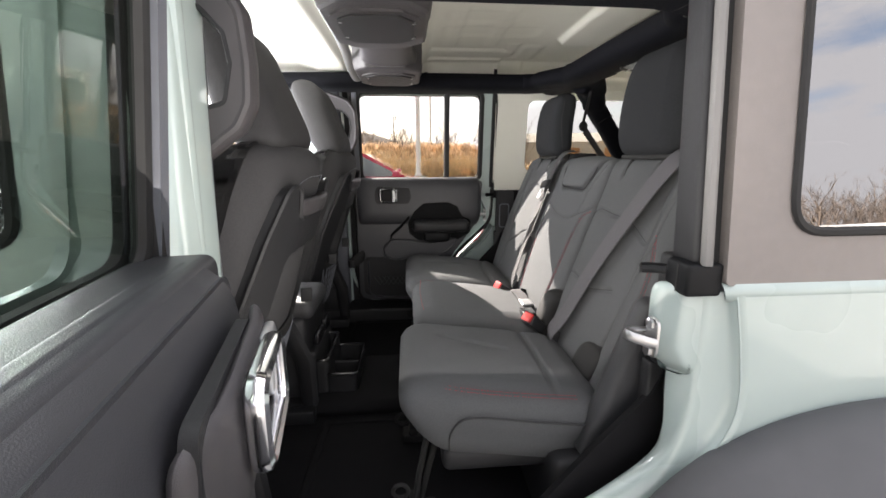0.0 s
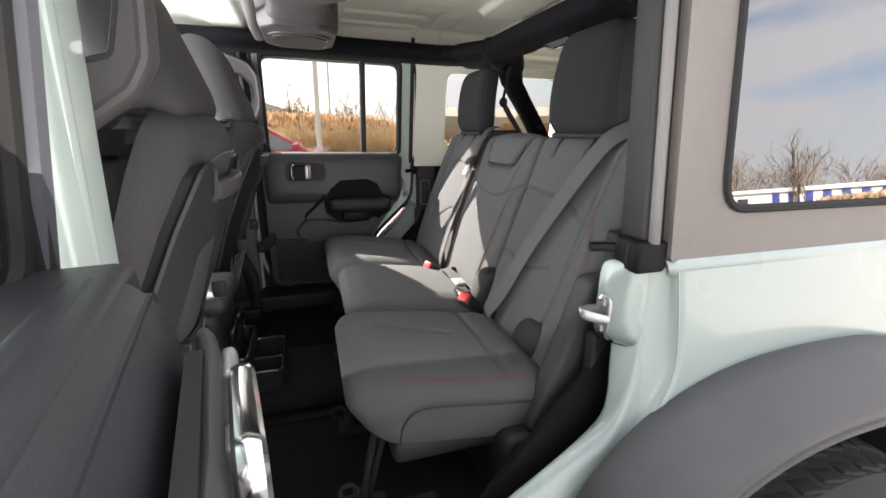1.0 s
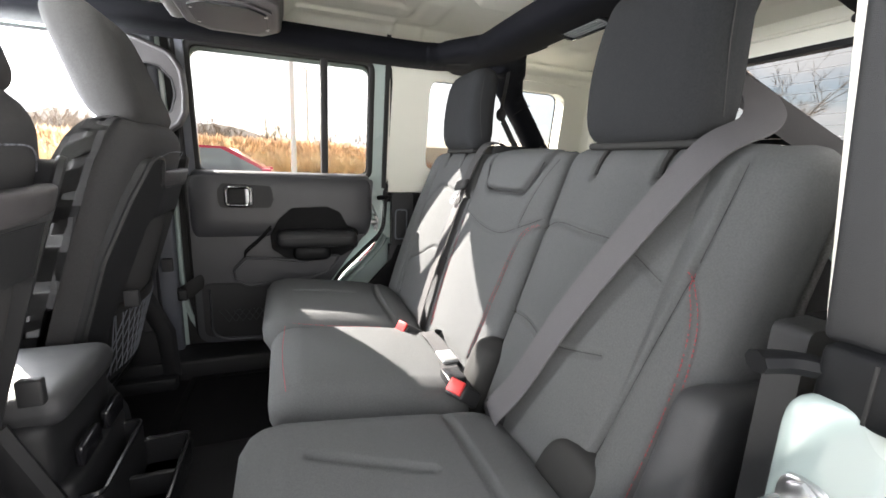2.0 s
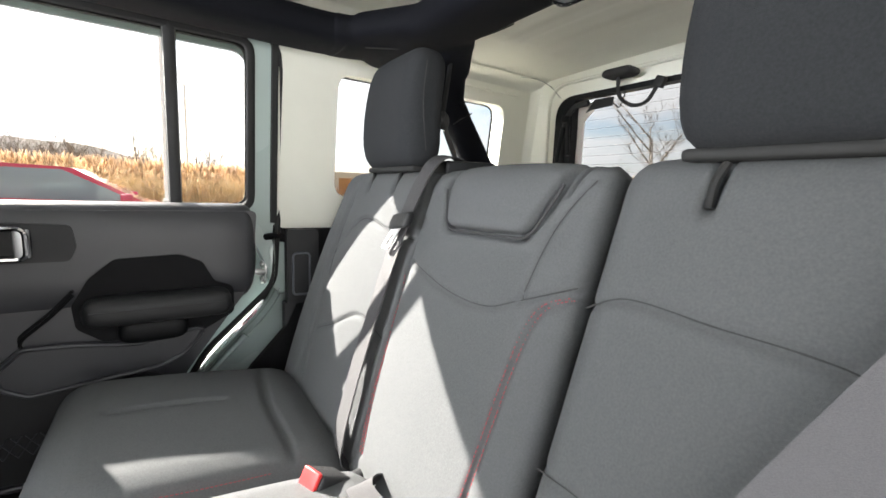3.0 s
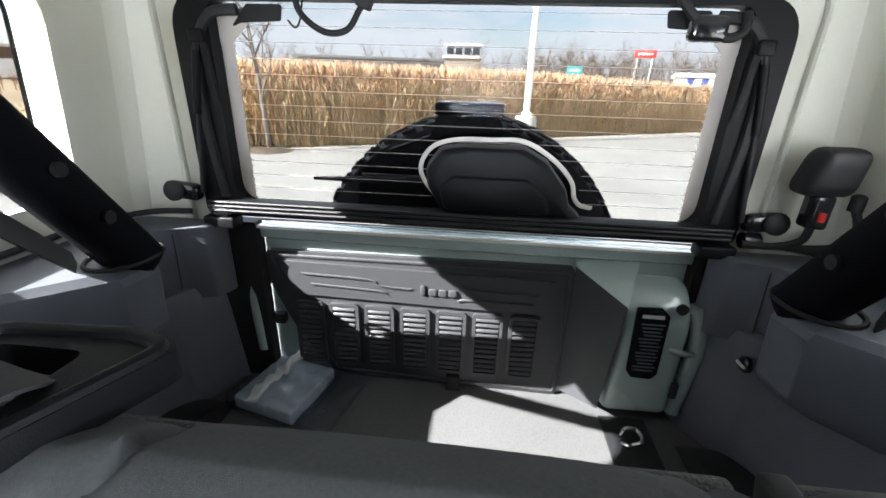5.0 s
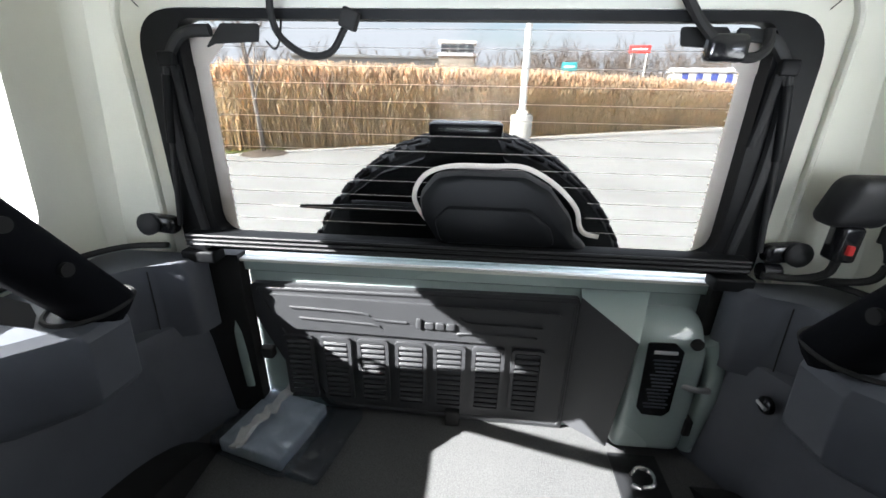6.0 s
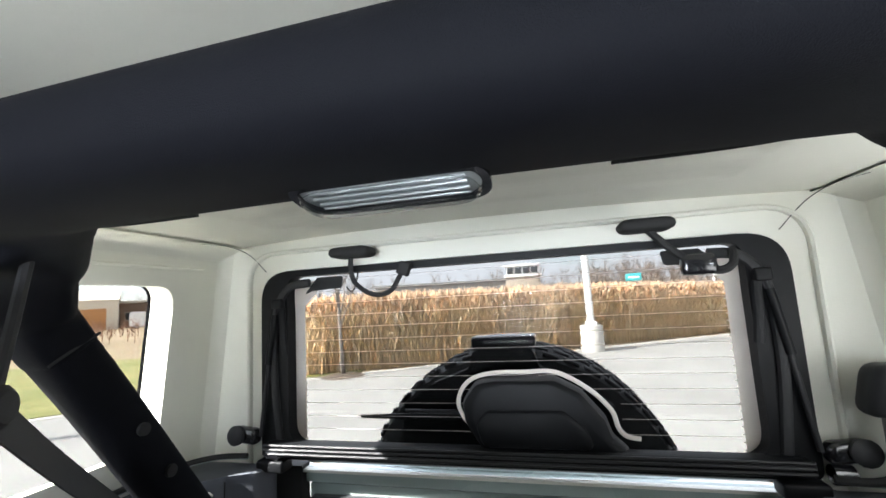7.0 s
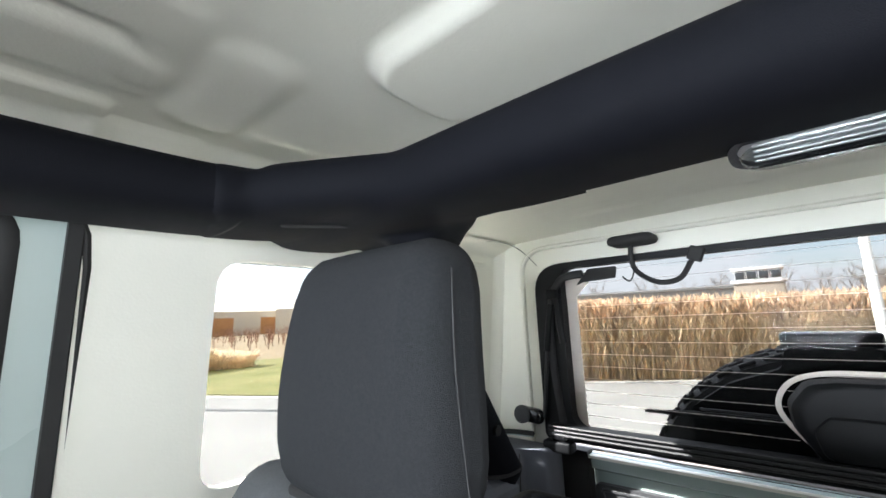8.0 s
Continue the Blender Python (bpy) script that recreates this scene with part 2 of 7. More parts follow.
def sweep(path, a, b=None, n=12, up=(0, 0, 1), power=2.0, closed=False):
    """A bar along a path: half-width a across, half-height b along up (numbers or lists); power over 2 squares its section."""
    path = [Vector(p) for p in path]
    b = a if b is None else b
    m, up, verts, faces = len(path), Vector(up), [], []
    for i, p in enumerate(path):
        if closed:
            t = path[(i + 1) % m] - path[i - 1]
        else:
            t = path[min(i + 1, m - 1)] - path[max(i - 1, 0)]
        t.normalize()
        s = t.cross(up)
        if s.length < 1e-3:
            s = t.cross(Vector((1, 0.01, 0)))
        s.normalize()
        w = s.cross(t)
        ai, bi = (a[i] if isinstance(a, (list, tuple)) else a), (b[i] if isinstance(b, (list, tuple)) else b)
        for j in range(n):
            g = 2 * math.pi * j / n
            c, d = math.cos(g), math.sin(g)
            c, d = math.copysign(abs(c) ** (2 / power), c), math.copysign(abs(d) ** (2 / power), d)
            verts.append(tuple(p + s * (c * ai) + w * (d * bi)))
    for i in range(m if closed else m - 1):
        for j in range(n):
            i2, j2 = (i + 1) % m, (j + 1) % n
            faces.append((i * n + j, i * n + j2, i2 * n + j2, i2 * n + j))
    if not closed:
        faces.append(tuple(range(n))[::-1])
        faces.append(tuple((m - 1) * n + j for j in range(n)))
    return verts, [q[::-1] for q in faces]


def rounded(points, r, k=5):
    """A closed polygon with its corners rounded; r is one radius or one per corner."""
    out, n = [], len(points)
    for i in range(n):
        a, b, c = (Vector((*points[j % n], 0)) for j in (i - 1, i, i + 1))
        ri = r[i] if isinstance(r, (list, tuple)) else r
        u, v = (a - b), (c - b)
        ang = u.angle(v)
        d = min(ri / math.tan(ang / 2), u.length * 0.48, v.length * 0.48)
        p, q = b + u.normalized() * d, b + v.normalized() * d
        for j in range(k + 1):
            t = j / k
            w = (1 - t) ** 2 * p + 2 * t * (1 - t) * b + t * t * q
            out.append((w.x, w.y))
    return out


def rect(x0, y0, x1, y1, r, k=5):
    return rounded([(x0, y0), (x1, y0), (x1, y1), (x0, y1)], r, k)


AXES = {"x": lambda u, v, d: (d, u, v), "y": lambda u, v, d: (u, d, v), "z": lambda u, v, d: (u, v, d)}


def plate(outline, d0, d1, axis="y", holes=(), fn=None):
    """A flat plate with openings: outline and holes in the plane across axis, from d0 to d1 along it."""
    bm = bmesh.new()
    for loop in (outline, *holes):
        vs = [bm.verts.new((u, v, 0)) for u, v in loop]
        for i in range(len(vs)):
            bm.edges.new((vs[i - 1], vs[i]))
    bmesh.ops.triangle_fill(bm, use_beauty=True, edges=bm.edges[:])
    ex = bmesh.ops.extrude_face_region(bm, geom=bm.faces[:])
    for v in ex["geom"]:
        if isinstance(v, bmesh.types.BMVert):
            v.co.z = 1.0
    for v in bm.verts:
        v.co = AXES[axis](v.co.x, v.co.y, d0 + (d1 - d0) * v.co.z)
    bmesh.ops.recalc_face_normals(bm, faces=bm.faces[:])
    bm.verts.index_update()
    verts, faces = [tuple(v.co) for v in bm.verts], [tuple(v.index for v in f.verts) for f in bm.faces]
    bm.free()
    if fn:
        verts = [tuple(q) for q in fn(np.array(verts))]
    return verts, faces


def lathe(profile, n=24, m=None):
    """A solid of revolution about z from (radius, height) pairs, placed by m."""
    verts, faces = [], []
    for r, h in profile:
        verts += [(r * math.cos(2 * math.pi * j / n), r * math.sin(2 * math.pi * j / n), h) for j in range(n)]
    for i in range(len(profile) - 1):
        for j in range(n):
            j2 = (j + 1) % n
            faces.append((i * n + j, i * n + j2, (i + 1) * n + j2, (i + 1) * n + j))
    faces.append(tuple(range(n))[::-1])
    faces.append(tuple((len(profile) - 1) * n + j for j in range(n)))
    return moved((verts, faces), m) if m else (verts, faces)


def ramp(v, a, b):
    t = np.clip((v - a) / (b - a), 0, 1)
    return t * t * (3 - 2 * t)


def distance(u, v, line):
    """The distance of each point (u, v) from a broken line."""
    best = np.full(np.shape(u), 1e9)
    for (a, b), (c, d) in zip(line[:-1], line[1:]):
        l2 = (c - a) ** 2 + (d - b) ** 2 + 1e-12
        t = np.clip(((u - a) * (c - a) + (v - b) * (d - b)) / l2, 0, 1)
        best = np.minimum(best, np.hypot(u - a - t * (c - a), v - b - t * (d - b)))
    return best


def curve2(points, k=8):
    return [(p.x, p.y) for p in smooth([(a, b, 0) for a, b in points], k)]


# ---- the shell of the car ----
def lean_wall(P):
    """Side walls lean inwards above the belt line."""
    P = P.copy()
    P[:, 1] -= np.sign(P[:, 1]) * np.clip(P[:, 2] - 1.25, 0, 1) * 0.11
    return P


SIDES = ((1, "right"), (-1, "left"))
Q_WIN = rect(0.175, 1.325, 0.785, 1.66, 0.045)
Q_WIN_OUT = rect(0.165, 1.285, 0.80, 1.675, 0.05)
hardtop = thing("hardtop", (0.5, 0, 1.2), "black moulded hardtop with a white inner liner", "car roof", kind="structure")
for s, side in SIDES:
    flip = (lambda d: d) if s > 0 else mirrored
    part("side_liner", flip(plate(rounded([(0.020 if s > 0 else 0.046, 1.235), (0.96, 1.235), (0.96, 1.775), (0.020 if s > 0 else 0.046, 1.775)], 0.02), 0.715, 0.735, "y", [Q_WIN], lean_wall)), LINER, hardtop,
         "white inner side wall")
    part("side_skin", flip(plate(rounded([(0.070, 1.205), (1.0, 1.205), (1.0, 1.80), (0.070, 1.80)], 0.012), 0.775, 0.795, "y", [Q_WIN_OUT], lean_wall)), SKIN, hardtop,
         "black textured outer side wall")
    inner = np.array([(u, 0.716, v) for u, v in Q_WIN])
    outer = np.array([(u, 0.789, v) for u, v in rect(0.1695, 1.2895, 0.7955, 1.6705, 0.048)])
    pts = lean_wall(np.vstack([inner, outer]))
    n = len(Q_WIN)
    faces = [(i, (i + 1) % n, n + (i + 1) % n, n + i) for i in range(n)]
    part("window_reveal", flip(([tuple(p) for p in pts], faces)), LINER, hardtop)
    seal = [Vector(p) for p in lean_wall(np.array([(u, 0.797, v) for u, v in rect(0.165, 1.285, 0.800, 1.675, 0.05)]))]
    part("window_seal", flip(sweep(seal, 0.007, 0.005, 6, (0, 1, 0), closed=True)), RUBBER, hardtop, "black rubber window seal")
    # Matching panes: the right one dims the daylight, the left is darker and mirrors sky.
    pane = part("window_pane", flip(plate(rect(0.168, 1.288, 0.797, 1.672, 0.05), 0.789, 0.793, "y", (), lean_wall)), DIMMED if s > 0 else TINTED, hardtop, "tinted side window glass")
    pane.visible_shadow = s < 0
    # cove between the side wall and the roof, and between the side and the tail
    cove = []
    for i in range(9):
        g = math.pi / 2 * i / 8
        cove.append((s * (0.679 - 0.075 * (1 - math.cos(g))), 1.675 + 0.078 * math.sin(g)))
    rows = [[(x, y, z) for y, z in cove] for x in np.linspace(0.05, 0.96, 12)]
    part("roof_cove", ([p for r in rows for p in r], [(i * 9 + j, i * 9 + j + 1, i * 9 + j + 10, i * 9 + j + 9) for i in range(11) for j in range(8)]), LINER, hardtop)
    rows = []
    for z in np.linspace(1.24, 1.74, 12):
        yw = 0.717 - (z - 1.25) * 0.11
        rows.append([(0.945 - 0.06 * (1 - math.sin(math.pi / 2 * j / 8)), s * (yw - 0.06 * (1 - math.cos(math.pi / 2 * j / 8))), z) for j in range(9)])
    part("corner_cove", ([p for r in rows for p in r], [(i * 9 + j, i * 9 + j + 1, i * 9 + j + 10, i * 9 + j + 9) for i in range(11) for j in range(8)]), LINER, hardtop)
    part("split_line", sweep(smooth([(0.926, s * 0.545, 1.69), (0.915, s * 0.585, 1.735), (0.86, s * 0.60, 1.752), (0.80, s * 0.615, 1.752)]), 0.0009, n=5), RUBBER, hardtop)
    part("roof_edge_bead", sweep(smooth([(0.05, s * 0.66, 1.70), (0.5, s * 0.66, 1.70), (0.85, s * 0.66, 1.70)]), 0.004, n=6), LINER, hardtop)
part("tail_liner", plate(rounded([(-0.715, 1.225), (0.715, 1.225), (0.67, 1.775), (-0.67, 1.775)], 0.02), 0.93, 0.95, "x",
     [rounded([(-0.552, 1.231), (0.552, 1.231), (0.552, 1.69), (-0.552, 1.69)], [0.01, 0.01, 0.075, 0.075], 8)]), LINER, hardtop, "white inner tail wall")
part("tail_bead", sweep([Vector((0.927, u, v)) for u, v in rounded([(-0.592, 1.24), (-0.592, 1.735), (0.592, 1.735), (0.592, 1.24)], [0.001, 0.08, 0.08, 0.001], 8)[5:-5]], 0.006, 0.010, 8, (1, 0, 0)), LINER, hardtop)
part("tail_skin", plate(rounded([(-0.795, 1.225), (0.795, 1.225), (0.74, 1.80), (-0.74, 1.80)], 0.02), 0.985, 1.0, "x",
     [rounded([(-0.53, 1.231), (0.53, 1.231), (0.53, 1.70), (-0.53, 1.70)], [0.01, 0.01, 0.05, 0.05], 8)]), SKIN, hardtop, "black outer tail wall")


def roof_form(x, y):
    """The height of the headliner: the high middle, pressed panels and stiffening ribs."""
    high = ramp(x, -0.38, -0.29) * (1 - ramp(x, 0.37, 0.45)) * (1 - ramp(np.abs(y), 0.635, 0.695))
    z = 1.752 + 0.02 * (1 - (y / 0.7) ** 2) + 0.066 * high

    def box(x0, x1, y0, y1, e, r=0.012):
        dx, dy = np.maximum(x0 - x, x - x1) + r, np.maximum(y0 - y, y - y1) + r
        d = np.hypot(np.maximum(dx, 0), np.maximum(dy, 0)) + np.minimum(np.maximum(dx, dy), 0) - r
        return 1 - ramp(d, -e, e)
    z -= 0.018 * box(0.185, 0.36, -0.355, 0.355, 0.011, 0.055)
    for sy in (1, -1):
        def side(x0, x1, y0, y1, e, r=0.012):
            return box(x0, x1, min(sy * y0, sy * y1), max(sy * y0, sy * y1), e, r)
        z -= 0.008 * side(-0.30, 0.022, 0.592, 0.72, 0.004)
        z -= 0.008 * side(0.0, 0.13, 0.634, 0.72, 0.004)
        z += 0.004 * side(-0.30, 0.012, 0.452, 0.470, 0.005, 0.004)
        z -= 0.005 * side(-0.30, 0.05, 0.478, 0.56, 0.012, 0.02)
        z -= 0.004 * side(0.01, 0.055, 0.38, 0.53, 0.010)
        z += 0.004 * side(-0.26, 0.08, 0.20, 0.30, 0.02, 0.03)
        z -= 0.006 * side(0.07, 0.155, 0.40, 0.60, 0.018, 0.03)
        z += 0.003 * side(-0.26, -0.03, 0.05, 0.15, 0.018, 0.03)
    for xc in (-0.22, -0.06):
        z -= 0.004 * box(xc - 0.022, xc + 0.022, -0.43, 0.43, 0.012)
    z -= 0.012 * box(-0.76, -0.64, -0.62, 0.62, 0.02)
    z += 0.012 * box(-1.30, -0.80, 0.06, 0.58, 0.03) + 0.012 * box(-1.30, -0.80, -0.58, -0.06, 0.03)
    for xc in (0.52, 0.64, 0.76):
        z += 0.005 * box(xc - 0.035, xc + 0.035, -0.42, 0.42, 0.012)
    return z


gx, gy = np.meshgrid(np.linspace(-1.42, 0.96, 340), np.linspace(-0.72, 0.72, 260), indexing="ij")
gz = roof_form(gx, gy)
verts = [(float(a), float(b), float(c)) for a, b, c in zip(gx.ravel(), gy.ravel(), gz.ravel())]
faces = [(i * 260 + j, i * 260 + j + 1, (i + 1) * 260 + j + 1, (i + 1) * 260 + j) for i in range(339) for j in range(259)]
ceiling = part("ceiling", (verts, faces), LINER, sharp=0)
tagged(ceiling, "white pressed headliner with ribs and panels", "ceiling", kind="structure")
part("roof_skin", gbox((-1.45, -0.735, 1.852), (1.0, 0.735, 1.885), 0.015, (2, 2, 2)), SKIN, hardtop, "black outer roof")
for s in (1, -1):
    part("roof_side", gbox((-1.45, min(s * 0.70, s * 0.738), 1.79), (1.0, max(s * 0.70, s * 0.738), 1.86), 0.012, (2, 1, 1)), SKIN, hardtop)
part("roof_tail", gbox((0.965, -0.735, 1.79), (1.0, 0.735, 1.86), 0.012, (1, 2, 1)), SKIN, hardtop)

# ---- the painted body tub ----
tub = thing("car_body", (0, 0, 0.6), "pale blue painted steel car body with black fender flares", "car body", kind="structure")
ARCH_C, ARCH_R = (0.47, 0.41), 0.585


def arch(r, a0, a1, n=24):
    return [(ARCH_C[0] + r * math.cos(math.radians(a0 + (a1 - a0) * i / n)), ARCH_C[1] + r * math.sin(math.radians(a0 + (a1 - a0) * i / n))) for i in range(n + 1)]


JAMB = curve2([(-0.31, 0.60), (-0.20, 0.75), (-0.10, 0.87), (0.0, 0.97), (0.05, 1.05), (0.063, 1.12), (0.063, 1.215)], 6)
OUTER = curve2([(-0.215, 0.55), (-0.12, 0.645), (-0.017, 0.771), (0.075, 0.905), (0.110, 0.97), (0.116, 1.03), (0.104, 1.11), (0.086, 1.192)], 6)
RIDGE = curve2([(-0.25, 0.55), (-0.15, 0.64), (-0.048, 0.755), (0.020, 0.86), (0.045, 0.94), (0.055, 1.02), (0.055, 1.10), (0.052, 1.192)], 6)
INNER = curve2([(-0.36, 0.60), (-0.26, 0.675), (-0.155, 0.75), (-0.045, 0.824), (0.022, 0.882), (0.036, 0.935), (0.031, 1.02), (0.026, 1.192)], 6)
for s, side in SIDES:
    flip = (lambda d: d) if s > 0 else mirrored
    front_edge = JAMB if s > 0 else OUTER
    outline = [p for p in front_edge] + [(1.0, 1.198), (1.0, 0.62)] + [p for p in arch(ARCH_R, 21, 159) if p[0] > (-0.2 if s > 0 else 0.02)]
    part("quarter_panel", flip(plate(outline, 0.785, 0.80, "y")), PAINT, tub, "pale blue rear quarter panel")
    part("body_ledge", flip(sweep([(0.080, 0.776, 1.193), (0.086, 0.7785, 1.195), (0.5, 0.7785, 1.195), (1.0, 0.7785, 1.195)], [0.018, 0.0225, 0.0225, 0.0225], [0.016, 0.020, 0.020, 0.020], 20)), PAINT, tub)
    # the jamb that the door closes against: an inner flange, a ridge, a gutter and the outer panel's folded edge
    rows = []
    if s > 0:
        prof = [(0.80, 0.0), (0.797, -0.012), (0.785, -0.022), (0.765, -0.026), (0.757, -0.034), (0.752, -0.046), (0.742, -0.052), (0.70, -0.054)]
        for i, (x, z) in enumerate(JAMB):
            a, b = Vector((*JAMB[max(i - 1, 0)], 0)), Vector((*JAMB[min(i + 1, len(JAMB) - 1)], 0))
            t = (b - a).normalized()
            nx, nz = t.y, -t.x
            rows.append([(x + nx * d, y, z + nz * d) for y, d in prof])
    else:
        for (xo, zo), (xr, zr), (xi, zi) in zip(OUTER, RIDGE, INNER):
            mx, mz = xr * 0.45 + xo * 0.55, zr * 0.45 + zo * 0.55
            rows.append([(xo + 0.012, 0.802, zo), (xo + 0.004, 0.801, zo), (xo - 0.001, 0.797, zo), (xo - 0.003, 0.789, zo), (mx + 0.012, 0.783, mz), (xr + 0.010, 0.779, zr), (xr + 0.002, 0.778, zr),
                         (xr - 0.003, 0.773, zr), (xr * 0.6 + xi * 0.4 - 0.001, 0.764, zr * 0.6 + zi * 0.4), (xi - 0.001, 0.745, zi), (xi + 0.001, 0.737, zi), (xi + 0.010, 0.733, zi), (xi + 0.03, 0.73, zi)])
    m = len(rows[0])
    part("door_jamb", flip(([p for r in rows for p in r], [(i * m + j, i * m + j + 1, (i + 1) * m + j + 1, (i + 1) * m + j) for i in range(len(rows) - 1) for j in range(m - 1)])), PAINT, tub,
         "pale blue stepped door jamb", sharp=0)
    # raised pad that carries the striker
    part("striker_pad", flip(gbox((-0.006, 0.722, 1.045), (0.05, 0.776, 1.198), (0.012, 0.014, 0.026), (2, 3, 4), lambda P: np.c_[P[:, 0] + 0.022 * ramp(P[:, 1], 0.735, 0.776) + 0.03 * ramp(-P[:, 2], -1.09, -1.04) * (P[:, 0] < 0.02), P[:, 1], P[:, 2]])), PAINT, tub)
    part("striker_plate", flip(gbox((-0.012, 0.735, 1.075), (-0.004, 0.768, 1.142), (0.002, 0.012, 0.014), (1, 2, 2))), STEEL, tub, "bright steel striker plate")
    part("striker_loop", flip(sweep(smooth([(-0.010, 0.738, 1.112), (-0.036, 0.739, 1.114), (-0.052, 0.750, 1.115), (-0.036, 0.762, 1.110), (-0.010, 0.766, 1.102)]), 0.0045, 0.0085, 10)), STEEL, tub, "bright steel striker loop")
    for dz in (1.132, 1.086):
        part("bolt", flip(lathe([(0.010, 0), (0.010, 0.005), (0.006, 0.007)], 6, pose(-0.012, 0.752, dz, 0, -90, 0))), STEEL, tub)
    part("inner_wall", flip(plate([(-0.27, 0.60), (-0.155, 0.75), (-0.055, 0.87), (0.038, 0.97), (0.078, 1.06), (0.082, 1.236), (0.30, 1.236), (0.30, 0.60)], 0.684, 0.698, "y")), MAT, tub, "black inner side trim")
    # sill and rocker below the door
    part("sill", flip(gbox((-1.75, 0.775, 0.50), (-0.27, 0.80, 0.645), 0.02, (4, 2, 2))), PAINT, tub, "pale blue door sill")
    part("sill_scuff", flip(gbox((-1.70, 0.60, 0.58), (-0.25, 0.772, 0.668), 0.012, (3, 2, 1))), BLACK, tub, "black sill scuff plate")
    # window-line bracket above the jamb
    part("latch_block", flip(gbox((0.014, 0.730, 1.186), (0.072, 0.788, 1.238), 0.007, (2, 2, 2))), SATIN, tub, "black hardtop latch block")
    part("block_joint", flip(gbox((0.0125, 0.762, 1.190), (0.0145, 0.7645, 1.234), 0.0005, (1, 1, 1))), RUBBER, tub)
    part("latch_lever", flip(sweep(smooth([(-0.012, 0.705, 1.213), (0.012, 0.715, 1.214), (0.03, 0.735, 1.214)]), 0.012, 0.009, 8)), SATIN, tub)
    # upright channel between door and hardtop
    part("door_channel", flip(plate([(0.046, 1.235), (0.075, 1.235), (0.075, 1.80), (0.046, 1.80)], 0.738, 0.775, "y", (), lean_wall)), RUBBER, tub, "black upright weather strip")
    part("channel_trim", flip(sweep([tuple(p) for p in lean_wall(np.array([(0.043, 0.784, 1.235), (0.043, 0.784, 1.5), (0.043, 0.784, 1.79)]))], 0.008, 0.010, 8)), DULL, tub, "dull grey upright trim")
    if s > 0:
        part("liner_edge", flip(plate([(0.004, 1.25), (0.0185, 1.25), (0.0185, 1.79), (0.004, 1.79)], 0.712, 0.776, "y", (), lean_wall)), RUBBER, tub, "black door seal")
    else:
        part("liner_edge", mirrored(gbox((0.028, 0.722, 1.235), (0.0445, 0.778, 1.79), 0.007, (1, 2, 8), lambda P: lean_wall(np.c_[P[:, 0], P[:, 1] + 0.022 * np.clip(P[:, 2] - 1.25, 0, 1) * (P[:, 1] < 0.75), P[:, 2]]))), BLACK, tub, "black pillar trim behind the door")
    # pillar between the two doors
    part("centre_pillar", flip(gbox((-0.80, 0.742 if s > 0 else 0.692, 0.6), (-0.692, 0.795, 1.76), 0.012, (1, 1, 6), lean_wall)), PAINT, tub, "pale blue centre pillar")
    part("pillar_trim", flip(gbox((-0.79, 0.70 if s > 0 else 0.66, 0.6), (-0.705, 0.741 if s > 0 else 0.691, 1.76), 0.012, (2, 2, 8), lean_wall)), GREY, tub, "charcoal centre pillar trim")
    part("door_top_rail", flip(sweep([(-1.6, 0.70, 1.765), (-0.7, 0.705, 1.765), (0.05, 0.705, 1.765)], 0.04, 0.02, 10, power=3)), BLACK, tub)
    aperture = smooth([(-0.69, 0.735, 1.73), (-0.70, 0.745, 1.2), (-0.695, 0.745, 0.84), (-0.645, 0.745, 0.71), (-0.56, 0.745, 0.665), (-0.40, 0.745, 0.655), (-0.27, 0.745, 0.68)] + ([(-0.19, 0.745, 0.80), (-0.06, 0.745, 0.935)] if s > 0 else []), 5)
    part("door_aperture", flip(sweep(aperture, 0.009, 0.012, 8, (0, 1, 0))), PAINT, tub, "pale blue door opening flange")
    # flare: a broad rounded lip round the wheel arch
    rows = []
    fprof = [(0.795, ARCH_R + 0.022), (0.81, ARCH_R + 0.028), (0.85, ARCH_R + 0.018), (0.90, ARCH_R - 0.004), (0.925, ARCH_R - 0.018), (0.936, ARCH_R - 0.034), (0.936, ARCH_R - 0.046),
             (0.931, ARCH_R - 0.049), (0.931, ARCH_R - 0.055), (0.935, ARCH_R - 0.058), (0.934, ARCH_R - 0.070), (0.90, ARCH_R - 0.078), (0.79, ARCH_R - 0.082)]
    for i in range(41):
        g = math.radians(8 + 156 * i / 40)
        # the arch is squared: flatter on top, steep at its ends
        e = 1 / (abs(math.cos(g)) ** 2.6 + abs(math.sin(g)) ** 2.6) ** (1 / 2.6)
        rows.append([(ARCH_C[0] + r * e * math.cos(g) * 0.98, y, ARCH_C[1] + 0.985 * r * e * math.sin(g)) for y, r in fprof])
    m = len(fprof)
    flare = part("fender_flare", flip(([p for r in rows for p in r], [(i * m + j, (i + 1) * m + j, (i + 1) * m + j + 1, i * m + j + 1) for i in range(40) for j in range(m - 1)])), FLARE, tub, "matt black plastic fender flare", sharp=45)
    tunnel = []
    for i in range(41):
        g = math.radians(-8 + 196 * i / 40)
        e = 1 / (abs(math.cos(g)) ** 2.6 + abs(math.sin(g)) ** 2.6) ** (1 / 2.6)
        tunnel.append((ARCH_C[0] + (ARCH_R - 0.076) * e * math.cos(g) * 0.98, ARCH_C[1] + 0.985 * (ARCH_R - 0.076) * e * math.sin(g)))
    part("wheel_liner", flip(plate(tunnel, 0.50, 0.515, "y")), RUBBER, tub, "black wheel arch liner")
    part("arch_tunnel", flip(([(x, y, z) for x, z in tunnel for y in (0.505, 0.80)], [(2 * i, 2 * i + 1, 2 * i + 3, 2 * i + 2) for i in range(40)])), RUBBER, tub)
